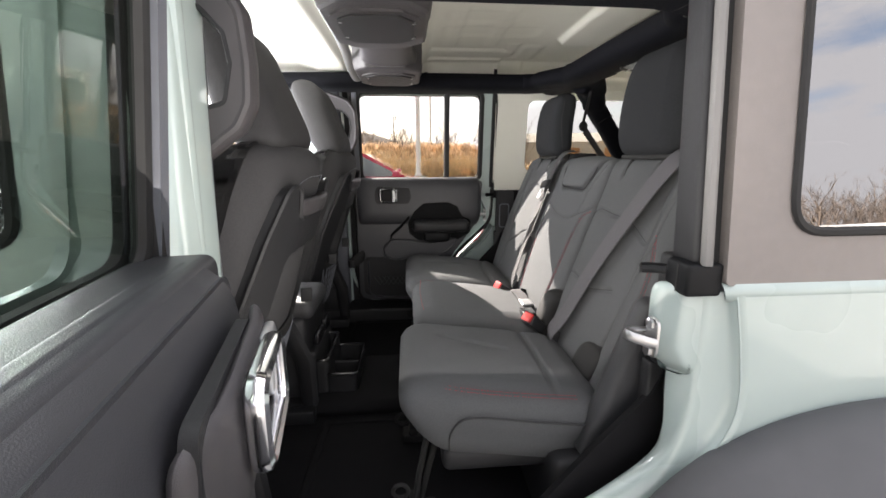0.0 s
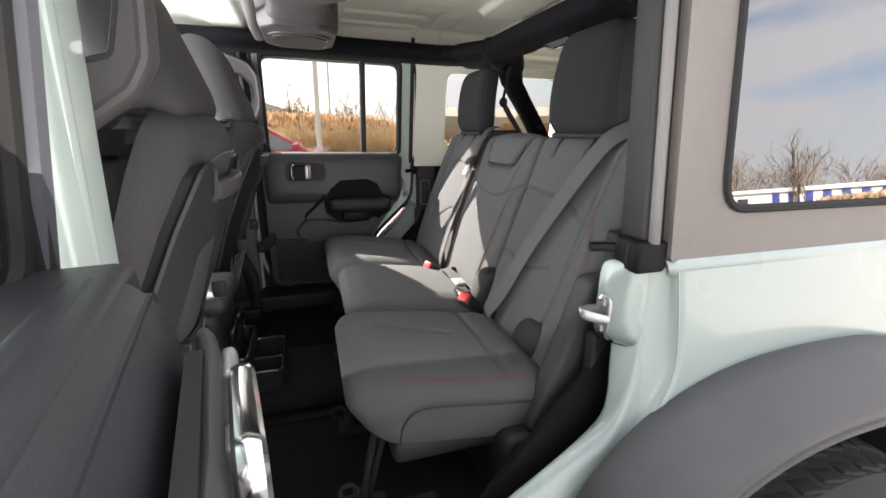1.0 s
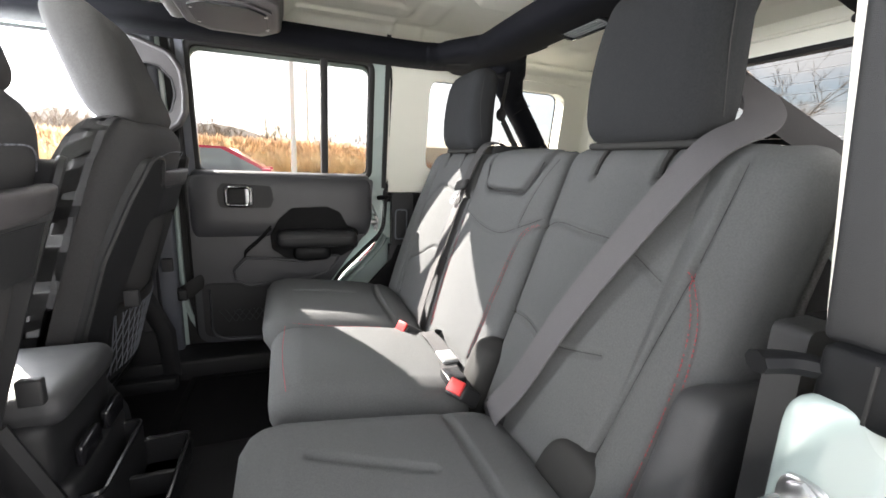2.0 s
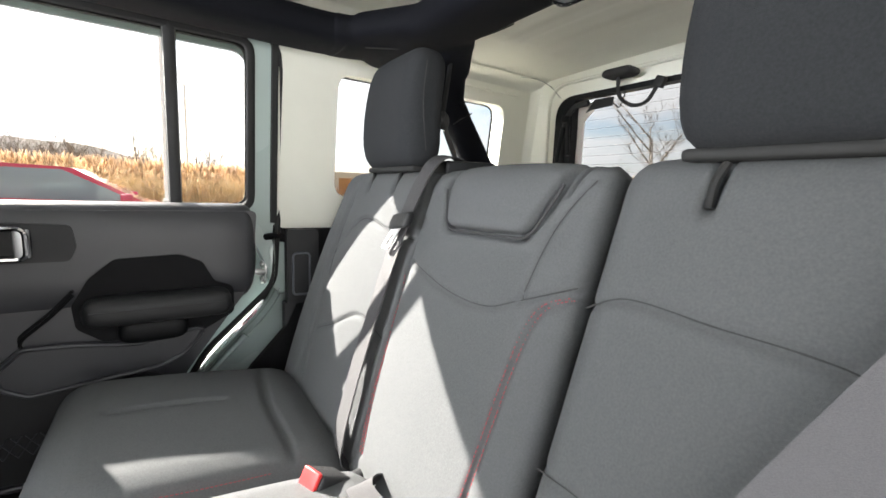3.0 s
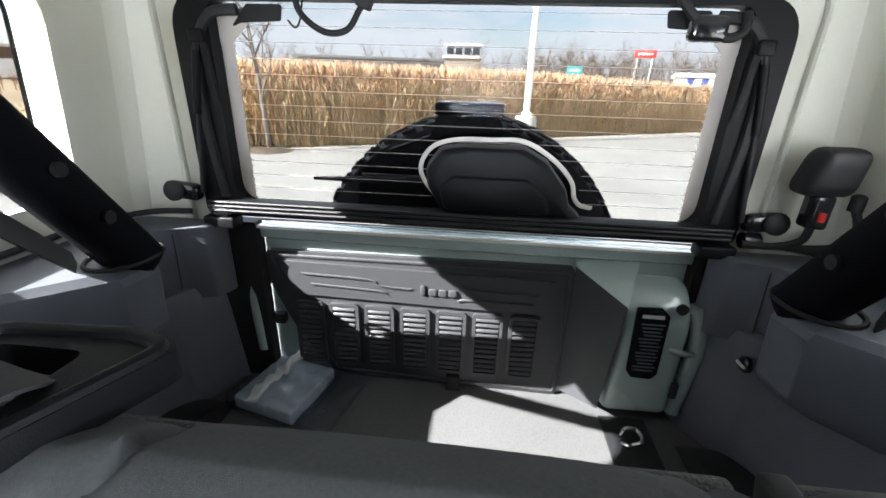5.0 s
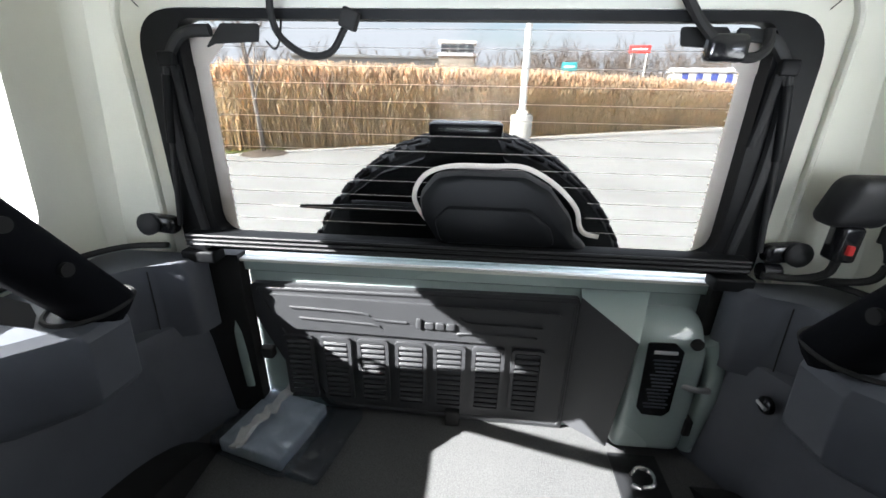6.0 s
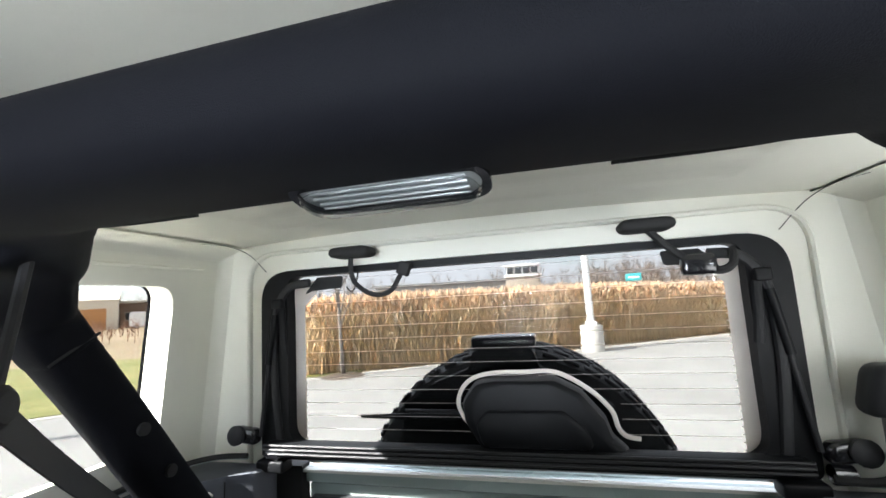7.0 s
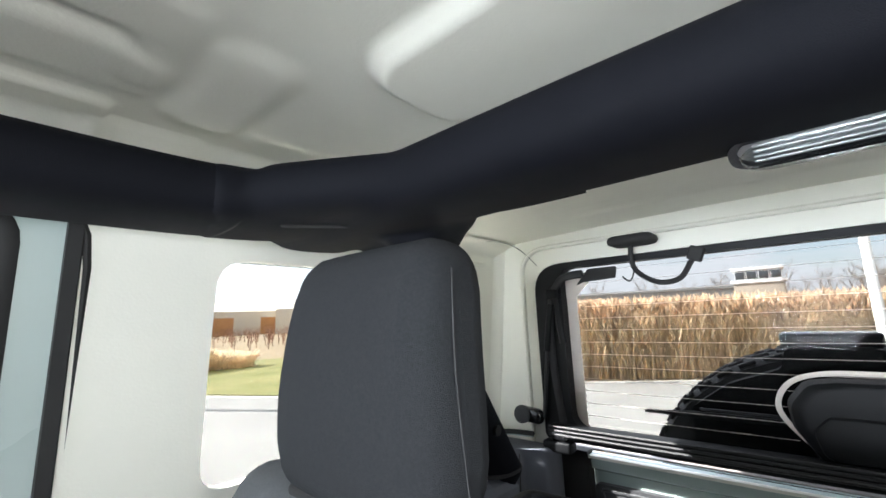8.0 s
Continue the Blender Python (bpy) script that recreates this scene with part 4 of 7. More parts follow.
# ---- quarter trims in the cargo space ----
for s, side in SIDES:
    flip = (lambda d: d) if s > 0 else mirrored
    trim = thing("quarter_trim", (0.6, s * 0.6, 0.82), "charcoal moulded plastic cargo side trim", "trim panel", kind="structure")

    LOW = [(0.27, 0.72), (0.27, 0.60), (0.50, 0.588), (0.80, 0.580), (0.862, 0.545), (0.925, 0.507), (0.925, 0.72)]
    HIGH = [(0.28, 0.722), (0.28, 0.665), (0.52, 0.655), (0.74, 0.625), (0.812, 0.612), (0.846, 0.578), (0.866, 0.524), (0.925, 0.503), (0.925, 0.722)]
    POD = [(0.30, 0.715), (0.30, 0.665), (0.45, 0.648), (0.535, 0.607), (0.628, 0.508), (0.695, 0.500), (0.733, 0.545), (0.745, 0.715)]

    def stack(outline, layers, radius):
        """A moulded block: an outline in plan, drawn in by an amount at each height."""
        cx, cy = 0.6, 0.72
        loops = []
        for z, inset in layers:
            q = [(cx + (u - cx) * (1 - inset / 0.30), cy + (v - cy) * (1 - inset / 0.15)) for u, v in outline]
            loops.append([(u, v, z) for u, v in rounded(q, radius, 4)])
        n_ = len(loops[0])
        faces = [(i * n_ + j, i * n_ + (j + 1) % n_, (i + 1) * n_ + (j + 1) % n_, (i + 1) * n_ + j) for i in range(len(loops) - 1) for j in range(n_)]
        return [p for l in loops for p in l], faces + [tuple(range(n_))[::-1], tuple((len(loops) - 1) * n_ + j for j in range(n_))]
    part("side_panel", flip(stack(LOW, [(0.815, -0.004), (0.83, 0.0), (1.04, 0.010), (1.085, 0.014), (1.105, 0.024), (1.112, 0.05)], 0.025)), GREY, trim, "charcoal plastic lower side panel")
    part("upper_panel", flip(stack(HIGH, [(1.08, 0.0), (1.225, 0.0), (1.24, 0.004), (1.246, 0.012)], 0.022)), GREY, trim, "charcoal plastic upper side panel")
    part("bar_foot_pod", flip(stack(POD, [(1.095, 0.030), (1.112, 0.010), (1.125, 0.004), (1.225, 0.0), (1.238, 0.004), (1.250, 0.016)], 0.007)), GREY, trim, "charcoal roll bar foot cover", sharp=22)
    part("panel_line", flip(sweep(smooth([(0.838, 0.583, 1.235), (0.836, 0.584, 1.16), (0.834, 0.586, 1.10)], 4), 0.0012, n=5)), RUBBER, trim)
    part("bar_socket", flip(sweep([Vector((0.688 + 0.062 * math.cos(g), 0.552 + 0.050 * math.sin(g), 1.252)) for g in np.linspace(0, 2 * math.pi, 25)[:-1]], 0.004, n=6, closed=True)), RUBBER, trim)
    part("belt_slot", flip(gbox((0.47, 0.625, 1.246), (0.545, 0.65, 1.2525), 0.002, (1, 1, 1))), STEEL, trim, "bright belt slot")
    part("gate_seal", flip(plate(rounded([(0.452 if s > 0 else 0.497, 0.80), (0.57, 0.80), (0.57, 1.24), (0.452 if s > 0 else 0.497, 1.24)], 0.004), 0.925, 0.957, "x")), RUBBER, trim, "black gate seal")
    part("rim_flange", flip(sweep(smooth([(0.30, 0.712, 1.262), (0.62, 0.712, 1.262), (0.80, 0.705, 1.262), (0.885, 0.66, 1.262), (0.905, 0.58, 1.262)]), 0.006, 0.005, 8)), PAINT, tub, "pale blue body rim")
    part("rim_seal", flip(sweep(smooth([(0.30, 0.697, 1.271), (0.62, 0.697, 1.271), (0.79, 0.69, 1.271), (0.87, 0.645, 1.271), (0.89, 0.57, 1.271)]), 0.007, 0.006, 8)), RUBBER, tub)
knob = thing("side_hook", (0.80, -0.575, 1.06), "black round hook knob on the side trim", "hook")
part("knob", lathe([(0.016, 0), (0.016, 0.008), (0.012, 0.012), (0.005, 0.013)], 16, pose(0.80, -0.572, 1.06, -90, 0, 0)), GLOSS, knob)
part("knob_bar", gbox((0.788, -0.562, 1.057), (0.812, -0.556, 1.063), 0.002, (1, 1, 1)), LABELW, knob)
hookt = thing("tie_down_hook", (0.80, -0.40, 0.822), "bright steel tie-down ring in a black plate", "hook")
part("base_plate", gbox((0.70, -0.455, 0.822), (0.885, -0.352, 0.828), 0.003, (1, 1, 1)), BLACK, hookt)
part("ring", sweep(smooth([(0.805, -0.385, 0.828), (0.79, -0.395, 0.840), (0.795, -0.418, 0.846), (0.825, -0.420, 0.846), (0.835, -0.400, 0.842), (0.828, -0.386, 0.828)], 5), 0.005, n=8), CHROME, hookt)


# ---- rear doors: built along x from the hinge, inner face towards -y (right) or +y (left) ----
HINGE_X, HINGE_Y = -0.76, 0.84


def rear_door(s, m, label):
    """s: 1 for the right door, -1 for the left one, whose inner face points to +y."""
    door = thing("rear_door", label=label, category="car door", m=m)
    off = Matrix.Translation((0.06, -0.04, 0))
    flip = (lambda d: moved(d, off)) if s > 0 else (lambda d: mirrored(moved(d, off)))

    def lean(P):
        P = P.copy()
        P[:, 1] -= np.clip(P[:, 2] - 1.29, 0, 1) * 0.12
        if s < 0:
            P[:, 1] += 0.024 * ramp(P[:, 2], 1.245, 1.268)
        return P
    body = [(0.045, 0.66), (0.34, 0.64), (0.44, 0.70), (0.56, 0.90), (0.72, 1.07), (0.735, 1.30), (0.735, 1.755), (0.045, 1.755)]
    hole = rect(0.075, 1.29, 0.655, 1.682, 0.035)
    # the open door shows a slimmer front edge
    f0, f1, f2, f3 = (0.048, 0.040, 0.046, 0.0) if s > 0 else (0.064, 0.066, 0.076, 0.013)
    part("outer_skin", flip(plate(rounded(body, [0.05, 0.04, 0.1, 0.2, 0.1, 0.01, 0.10, 0.03]), -0.012, 0.0, "y", [hole], lean)), PAINT, door, "pale blue outer skin")
    part("inner_skin", flip(plate(rounded([(f0, 0.675), (0.335, 0.655), (0.43, 0.715), (0.55, 0.91), (0.70, 1.075), (0.715, 1.30), (0.715, 1.74), (f0, 1.74), (f0, 1.29), (f0, 1.268), (f0, 1.245)], [0.05, 0.04, 0.1, 0.2, 0.1, 0.01, 0.10, 0.03, 0.001, 0.001, 0.001]),
         -0.075, -0.012, "y", [rect(0.07, 1.285, 0.66, 1.70, 0.035)], lean)), PAINT, door, "pale blue inner door frame")
    P = lambda pts: [Vector(q) for q in lean(np.array(pts, float))]
    part("glass_seal", flip(sweep(P([(u, -0.070, v) for u, v in rect(0.072, 1.287, 0.658, 1.698, 0.035)]), 0.012, 0.008, 8, (0, 1, 0), closed=True)), RUBBER, door, "black window seal")
    part("edge_seal", flip(sweep(P([(u, -0.078 if s > 0 else -0.040, v) for u, v in rounded([(f1, 0.69), (0.33, 0.668), (0.42, 0.725), (0.545, 0.92), (0.712, 1.08), (0.726, 1.30), (0.726, 1.748), (f1, 1.748)],
         [0.05, 0.04, 0.1, 0.2, 0.1, 0.01, 0.11, 0.05])]), 0.008 if s > 0 else 0.005, 0.010, 8, (0, 1, 0), closed=True)), RUBBER, door, "black edge seal")
    part("front_frame_cover", flip(plate([(0.048, 1.28), (0.070, 1.28), (0.070, 1.74), (0.048, 1.74)], -0.083, -0.060, "y", (), lean)), GREY, door, "charcoal window frame cover")
    part("glass_divider", flip(sweep(P([(0.490, -0.060, 1.28), (0.490, -0.060, 1.5), (0.490, -0.060, 1.70)]), 0.014, 0.018, 8, (0, 1, 0), 3)), BLACK, door, "black window divider bar")
    part("glass_border", flip(plate(rect(0.052, 1.272, 0.678, 1.716, 0.03), -0.058, -0.048, "y", [rect(0.080, 1.300, 0.646, 1.686, 0.03)], lean)), RUBBER, door, "black border round the glass")
    for a, b in ((0.068, 0.482), (0.498, 0.662)):
        # Both doors have like glass; each tint is set by the brightness seen through it.
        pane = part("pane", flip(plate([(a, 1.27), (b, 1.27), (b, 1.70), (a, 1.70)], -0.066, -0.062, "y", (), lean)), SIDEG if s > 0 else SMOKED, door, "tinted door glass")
        pane.visible_shadow = False
    # moulded trim
    trim = rounded([(f2 + 0.004, 0.70), (0.32, 0.69), (0.40, 0.735), (0.50, 0.90), (0.645, 1.10), (0.66, 1.285), (f2 + 0.004, 1.285)], [0.05, 0.03, 0.08, 0.2, 0.15, 0.015, 0.03])
    part("trim_panel", flip(plate(trim, -0.135 + f3, -0.075, "y")), TRIM, door, "charcoal moulded inner trim")
    if s > 0:
        part("front_seal", flip(plate([(0.0, 0.60), (0.36, 0.60), (0.36, 0.68), (0.10, 0.70), (0.06, 0.76), (0.05, 1.29), (0.05, 1.75), (0.0, 1.75), (0.0, 1.29)], -0.055, -0.02, "y", (), lean)), RUBBER, door, "black seal between door and pillar")
    part("shoulder", flip(gbox((f2, -0.148 + f3, 1.06), (0.660, -0.066 if s > 0 else -0.034, 1.302), (0.03, 0.045, 0.07), (10, 5, 8), lambda Q: np.c_[Q[:, 0] - 0.10 * np.clip(1.15 - Q[:, 2], 0, 1) * (Q[:, 0] > 0.5), Q[:, 1], Q[:, 2]])), TRIM, door)
    if s < 0:
        part("belt_line_trim", flip(gbox((0.068, -0.110, 1.262), (0.655, -0.034, 1.301), (0.004, 0.012, 0.012), (4, 3, 2))), TRIM, door)
    frame_flip = flip
    flip = lambda d: frame_flip(moved(d, Matrix.Translation((0, -0.030, 0))))
    bezel = part("handle_bezel", flip(plate(rounded([(0.148, 1.180), (0.30, 1.180), (0.312, 1.21), (0.305, 1.255), (0.155, 1.262), (0.140, 1.24), (0.140, 1.20)], 0.015), -0.122, -0.112, "y")), BLACK, door, "black handle bezel")
    if s < 0:
        part("handle_plate", flip(gbox((0.120, -0.133, 1.172), (0.318, -0.118, 1.266), (0.014, 0.008, 0.02), (6, 2, 3), lambda Q: np.c_[Q[:, 0], Q[:, 1] + 0.2 * np.clip(0.15 - Q[:, 0], 0, 1) + 0.3 * np.clip(Q[:, 0] - 0.27, 0, 1), Q[:, 2] - 0.10 * (Q[:, 0] - 0.12)])), LOOPP, bezel, "charcoal moulded handle plate")
        part("handle_paddle", flip(gbox((0.140, -0.141, 1.196), (0.180, -0.130, 1.252), (0.005, 0.004, 0.008), (1, 1, 1))), SILVER, bezel, "satin silver handle paddle")
    part("handle_cup", flip(gbox((0.172, -0.130, 1.196), (0.236, -0.124, 1.244), 0.003, (1, 1, 1))), RUBBER, bezel)
    part("handle", flip(sweep([Vector((u, -0.137 if s > 0 else -0.142, v)) for u, v in rect(0.166, 1.189, 0.240 if s > 0 else 0.262, 1.250, 0.016)], 0.0055, 0.008, 8, (0, 1, 0), closed=True)), CHROME, bezel, "chrome door handle")
    part("handle_grip", flip(gbox((0.222, -0.140, 1.192), (0.246, -0.131, 1.248), 0.004, (1, 1, 2))), SILVER, bezel, "satin silver handle grip")
    # dark pull recess with the armrest in it
    well = rounded([(0.30, 1.035), (0.345, 1.00), (0.535, 1.00), (0.60, 1.035), (0.60, 1.10), (0.56, 1.115), (0.535, 1.165), (0.49, 1.185), (0.37, 1.18), (0.325, 1.14), (0.295, 1.085)], 0.02)
    part("pull_recess", flip(plate(well, -0.124, -0.100, "y")), MAT, door, "black pull recess")
    arm = part("armrest", flip(gbox((0.315, -0.195, 1.045), (0.59, -0.11, 1.105), (0.03, 0.025, 0.022), (8, 3, 2))), BLACK, door, "black padded armrest")
    part("armrest_seam", flip(sweep([(0.33, -0.197, 1.083), (0.45, -0.1975, 1.083), (0.575, -0.197, 1.083)], 0.0014, n=5)), SEAM, arm)
    part("pull_cup", flip(gbox((0.37, -0.150, 0.992), (0.50, -0.118, 1.045), (0.03, 0.012, 0.02), (4, 2, 2))), SATIN, door, "gloss black pull cup")
    for d in (0.0, 0.009):
        part("crease", flip(sweep(smooth([(0.300, -0.124, 1.118 - d), (0.262, -0.120, 1.075 - d), (0.215, -0.108, 1.030 - d), (0.212, -0.106, 1.012 - d)], 4), 0.0035, n=6)), MAT, door)
    pocket = rounded([(0.175, 0.965), (0.215, 1.005), (0.30, 1.0), (0.40, 0.985), (0.545, 1.01), (0.49, 0.945), (0.44, 0.925), (0.22, 0.905), (0.18, 0.93)], [0.02, 0.02, 0.02, 0.05, 0.02, 0.03, 0.03, 0.03, 0.02])
    part("pocket_shell", flip(plate(pocket[::-1], -0.122, -0.095, "y")), TRIM, door, "moulded pocket shell")
    part("pocket_lip", flip(sweep([Vector((u, -0.124, v)) for u, v in pocket], 0.005, 0.006, 8, (0, 1, 0), closed=True)), TRIM, door)
    part("map_net", flip(plate(rounded([(0.072, 0.725), (0.325, 0.708), (0.395, 0.765), (0.465, 0.905), (0.072, 0.918)], 0.03), -0.112, -0.100, "y")), BLACK, door, "black lower pocket")
    for i in range(9):
        for sg in (1, -1):
            x0 = 0.15 + i * 0.022
            part("net_cord", flip(sweep([(x0, -0.114, 0.775), (x0 + sg * 0.03, -0.115, 0.82)], 0.0016, n=4)), TRIM, door)
    part("lower_border", flip(sweep([Vector((u, -0.106, v)) for u, v in rounded([(0.095, 0.90), (0.095, 0.73), (0.15, 0.708), (0.33, 0.70)], [0.001, 0.05, 0.03, 0.001])[5:-5]], 0.006, 0.010, 8, (0, 1, 0))), TRIM, door)
    flip = frame_flip
    part("latch", flip(gbox((0.690, -0.068, 1.105), (0.722, -0.05, 1.135), 0.003, (1, 1, 1))), STEEL, door, "bright door latch")
    part("rubber_stop", flip(lathe([(0.010, 0), (0.009, 0.006), (0.004, 0.007)], 12, pose(0.685, -0.0755, 1.045, 90, 0, 0))), RUBBER, door)
    part("hinge", flip(gbox((-0.03, -0.01, 1.10), (0.06, 0.016, 1.16), 0.006, (2, 1, 1))), PAINT, door, "pale blue outer hinge")
    part("hinge", flip(gbox((-0.03, -0.01, 0.78), (0.06, 0.016, 0.84), 0.006, (2, 1, 1))), PAINT, door, "pale blue outer hinge")
    return door


rear_door(1, pose(HINGE_X, HINGE_Y, 0), "closed pale blue rear door with charcoal trim and a chrome handle")
rear_door(-1, pose(HINGE_X - 0.003, -HINGE_Y + 0.017, 0, 0, 0, -80), "wide open pale blue rear door with charcoal trim")
strap = thing("check_strap", (-0.66, 0.70, 0.9), "black fabric door check strap by the pillar", "strap")
part("strap", sweep(smooth([(-0.69, 0.66, 0.885), (-0.665, 0.655, 0.90), (-0.63, 0.665, 0.925), (-0.60, 0.69, 0.93)]), 0.006, 0.024, 8), RUBBER, strap)
part("strap_end", gbox((-0.70, 0.645, 0.865), (-0.668, 0.675, 0.905), 0.008, (1, 1, 1)), BLACK, strap)
lockp = thing("side_latch_panel", (0.07, 0.68, 1.2), "black latch panel on the body side behind the door", "trim panel")
part("panel", plate(rounded([(0.035, 1.03), (0.12, 1.03), (0.12, 1.235), (0.035, 1.235)], 0.01), 0.672, 0.70, "y"), BLACK, lockp)
part("handle_outline", sweep([Vector((u, 0.671, v)) for u, v in rect(0.05, 1.055, 0.095, 1.17, 0.012)], 0.003, 0.004, 6, (0, 1, 0), closed=True), GREY, lockp)
part("side_wall_low", gbox((0.03, 0.69, 0.64), (0.30, 0.72, 1.03), 0.006, (1, 1, 1)), BLACK, lockp)
copy_thing(lockp, Matrix.Translation((0, 0, 0)) @ Matrix.Translation((0.07, -0.705, 1.2)))

# ---- rear bench ----
def xf(z):
    """The front face of the rear backrests, leaning back."""
    return 0.157 + 0.34 * (z - 1.33)


def stitches(line, place, parent, mat, pitch=0.006, size=0.0008, name="stitching"):
    """A row of short thread stitches laid along a line on a surface: one mesh."""
    pts = [Vector(place(*p)) for p in line]
    data, d, flag = [], 0.0, 0
    for a, b in zip(pts[:-1], pts[1:]):
        L = (b - a).length
        while d < L:
            p, q = a + (b - a) * (d / L), a + (b - a) * (min(d + pitch * 0.68, L) / L)
            if (q - p).length > 1e-5:
                data.append(sweep([p, q], size, n=4, up=(0.3, 0.2, 1)))
            d += pitch
        d -= L
    return part(name, join(*data), mat, parent)


def relief(bulges, grooves):
    """How far a backrest's face stands out at (y, z)."""
    def out(y, z):
        y, z = np.asarray(y, float), np.asarray(z, float)
        o = np.zeros(np.shape(y))
        for yc, zc, ry, rz, h in bulges:
            o = o + h * np.clip(1 - ((y - yc) / ry) ** 2, 0, 1) ** 0.8 * np.clip(1 - ((z - zc) / rz) ** 2, 0, 1) ** 0.8
        for line, w, depth in grooves:
            o = o - depth * np.exp(-(distance(y, z, line) / w) ** 2)
        return o
    return out


def backrest(seat, y0, y1, out, z0=0.86, z1=1.392, label="", cuts=(), crowns=()):
    def fn(P):
        P = P.copy()
        y, z = P[:, 1].copy(), P[:, 2].copy()
        front = np.clip((0.06 - P[:, 0]) / 0.035, 0, 1)
        top = ramp(z, z1 - 0.05, z1 - 0.005)
        P[:, 0] -= front * out(y, z)
        d = P[:, 0].copy()
        for yc, w, depth in cuts:
            P[:, 2] -= depth * np.exp(-((y - yc + 0.022 * np.clip(d / 0.05, 0, 1)) / w) ** 2) * top
        for yc, w, h in crowns:
            P[:, 2] += h * np.clip(1 - ((y - yc) / w) ** 2, 0, 1) ** 0.5 * top
        P[:, 2] -= 0.022 * ramp(d, 0.03, 0.092) * top
        P[:, 0] += xf(z)
        return P
    return part("backrest", gbox((0.0, y0, z0), (0.092, y1, z1), (0.035, 0.03, 0.032), (10, int((y1 - y0) / 0.0036), int((z1 - z0) / 0.0042)), fn), FABRIC, seat, label, sharp=0)


def seam(line, out, parent, lift=0.0006, size=0.0009):
    """A dark sewn seam lying in its groove."""
    pts = [(y, z) for y, z in line if 0.87 < z < 1.388]
    return part("seam", sweep([(xf(z) - float(out(y, z)) - lift, y, z) for y, z in pts], size, n=5), SEAM, parent)


def cushion(seat, y0, y1, x0, x1, ztop, grooves=(), label="", height=0.185, crown=0.012, outer=None):
    def fn(P):
        P = P.copy()
        x, y, z = P[:, 0].copy(), P[:, 1].copy(), P[:, 2].copy()
        top = np.clip((z - (ztop - height * 0.5)) / 0.03, 0, 1)
        out = crown * np.clip(1 - ((y - (y0 + y1) / 2) / ((y1 - y0) / 2)) ** 2, 0, 1) ** 0.7 * np.clip(1 - ((x - (x0 + x1) / 2) / ((x1 - x0) / 2)) ** 2, 0, 1) ** 0.7
        for line, w, depth in grooves:
            out = out - depth * np.exp(-(distance(x, y, line) / w) ** 2)
        P[:, 2] += top * out - 0.13 * np.clip(x - x0 - 0.02, 0, 1)
        low = np.clip((ztop - 0.05 - z) / 0.135, 0, 1)
        P[:, 0] += low * 0.075 * np.clip((x1 - x) / (x1 - x0), 0, 1)
        if outer == "left":
            P[:, 1] += low * 0.03 * np.clip((y1 - y) / (y1 - y0), 0, 1)
        return P
    return part("cushion", gbox((x0, y0, ztop - height), (x1, y1, ztop), (0.068, 0.055, 0.066), (int((x1 - x0) / 0.008), int((y1 - y0) / 0.008), 8), fn), FABRIC, seat, label, sharp=0)


def headrest(seat, yc, half=0.122, top=1.642, label="dark cloth headrest"):
    def fn(P):
        P = P.copy()
        k = (P[:, 2] - 1.396) / (top - 1.396)
        P[:, 1] = yc + (P[:, 1] - yc) * (1 - 0.13 * np.clip((k - 0.35) / 0.65, 0, 1) ** 1.5 - 0.05 * np.clip(0.3 - k, 0, 1))
        P[:, 0] += 0.022 * (k - 0.5) - 0.012 * np.sin(np.clip(k, 0, 1) * math.pi) + 0.012 * ((P[:, 1] - yc) / half) ** 4
        d = np.minimum(np.abs(P[:, 1] - yc - 0.80 * half), np.abs(P[:, 1] - yc + 0.80 * half))
        P[:, 0] += 0.0035 * np.exp(-(d / 0.004) ** 2) * (P[:, 0] < 0.20)
        return P
    h = part("headrest", gbox((0.154, yc - half, 1.396), (0.240, yc + half, top), (0.034, 0.032, 0.05), (8, 44, 20), fn), CLOTH2, seat, label, sharp=0)
    part("headrest_base", gbox((0.165, yc - half + 0.012, 1.389), (0.232, yc + half - 0.012, 1.401), 0.005, (2, 4, 1)), RUBBER, h, "black headrest base")
    for sy in (-1, 1):
        part("headrest_seam", sweep(smooth([(0.187, yc + sy * half * 0.99, 1.43), (0.178, yc + sy * half * 0.985, 1.52), (0.19, yc + sy * half * 0.905, 1.60)], 6), 0.0008, n=5), SEAM, h)
        part("headrest_post", sweep([(0.215, yc + sy * 0.065, 1.33), (0.205, yc + sy * 0.065, 1.43)], 0.006, n=8), STEEL, h)
    return h


face = lambda lift, out: (lambda y, z: (xf(z) - float(out(y, z)) - lift, y, z))
right = thing("rear_seat_wide", (0, 0.2, 0.66), "wide grey cloth part of the split rear bench with red stitching", "car seat")
CPAD = rounded([(0.118, 1.40), (-0.132, 1.40), (-0.126, 1.36), (-0.098, 1.296), (0.078, 1.292), (0.108, 1.35)], [0.005, 0.005, 0.05, 0.03, 0.03, 0.05])
PADL = CPAD + [CPAD[0]]
CEN1 = curve2([(0.150, 1.228), (0.03, 1.206), (-0.06, 1.203), (-0.115, 1.222), (-0.188, 1.252)])
CEN2 = curve2([(-0.172, 1.372), (-0.145, 1.335), (-0.128, 1.29), (-0.117, 1.222)])
RED1 = curve2([(-0.188, 1.240), (-0.158, 1.226), (-0.142, 1.195), (-0.135, 1.14), (-0.130, 1.06), (-0.122, 0.93)])
RED2 = curve2([(0.166, 1.20), (0.150, 1.10), (0.135, 1.0), (0.115, 0.92)])
DIV = [(0.172, 1.40), (0.168, 1.25), (0.158, 1.10), (0.14, 0.9)]
RS1 = curve2([(0.178, 1.262), (0.27, 1.272), (0.38, 1.287), (0.44, 1.262), (0.50, 1.20)])
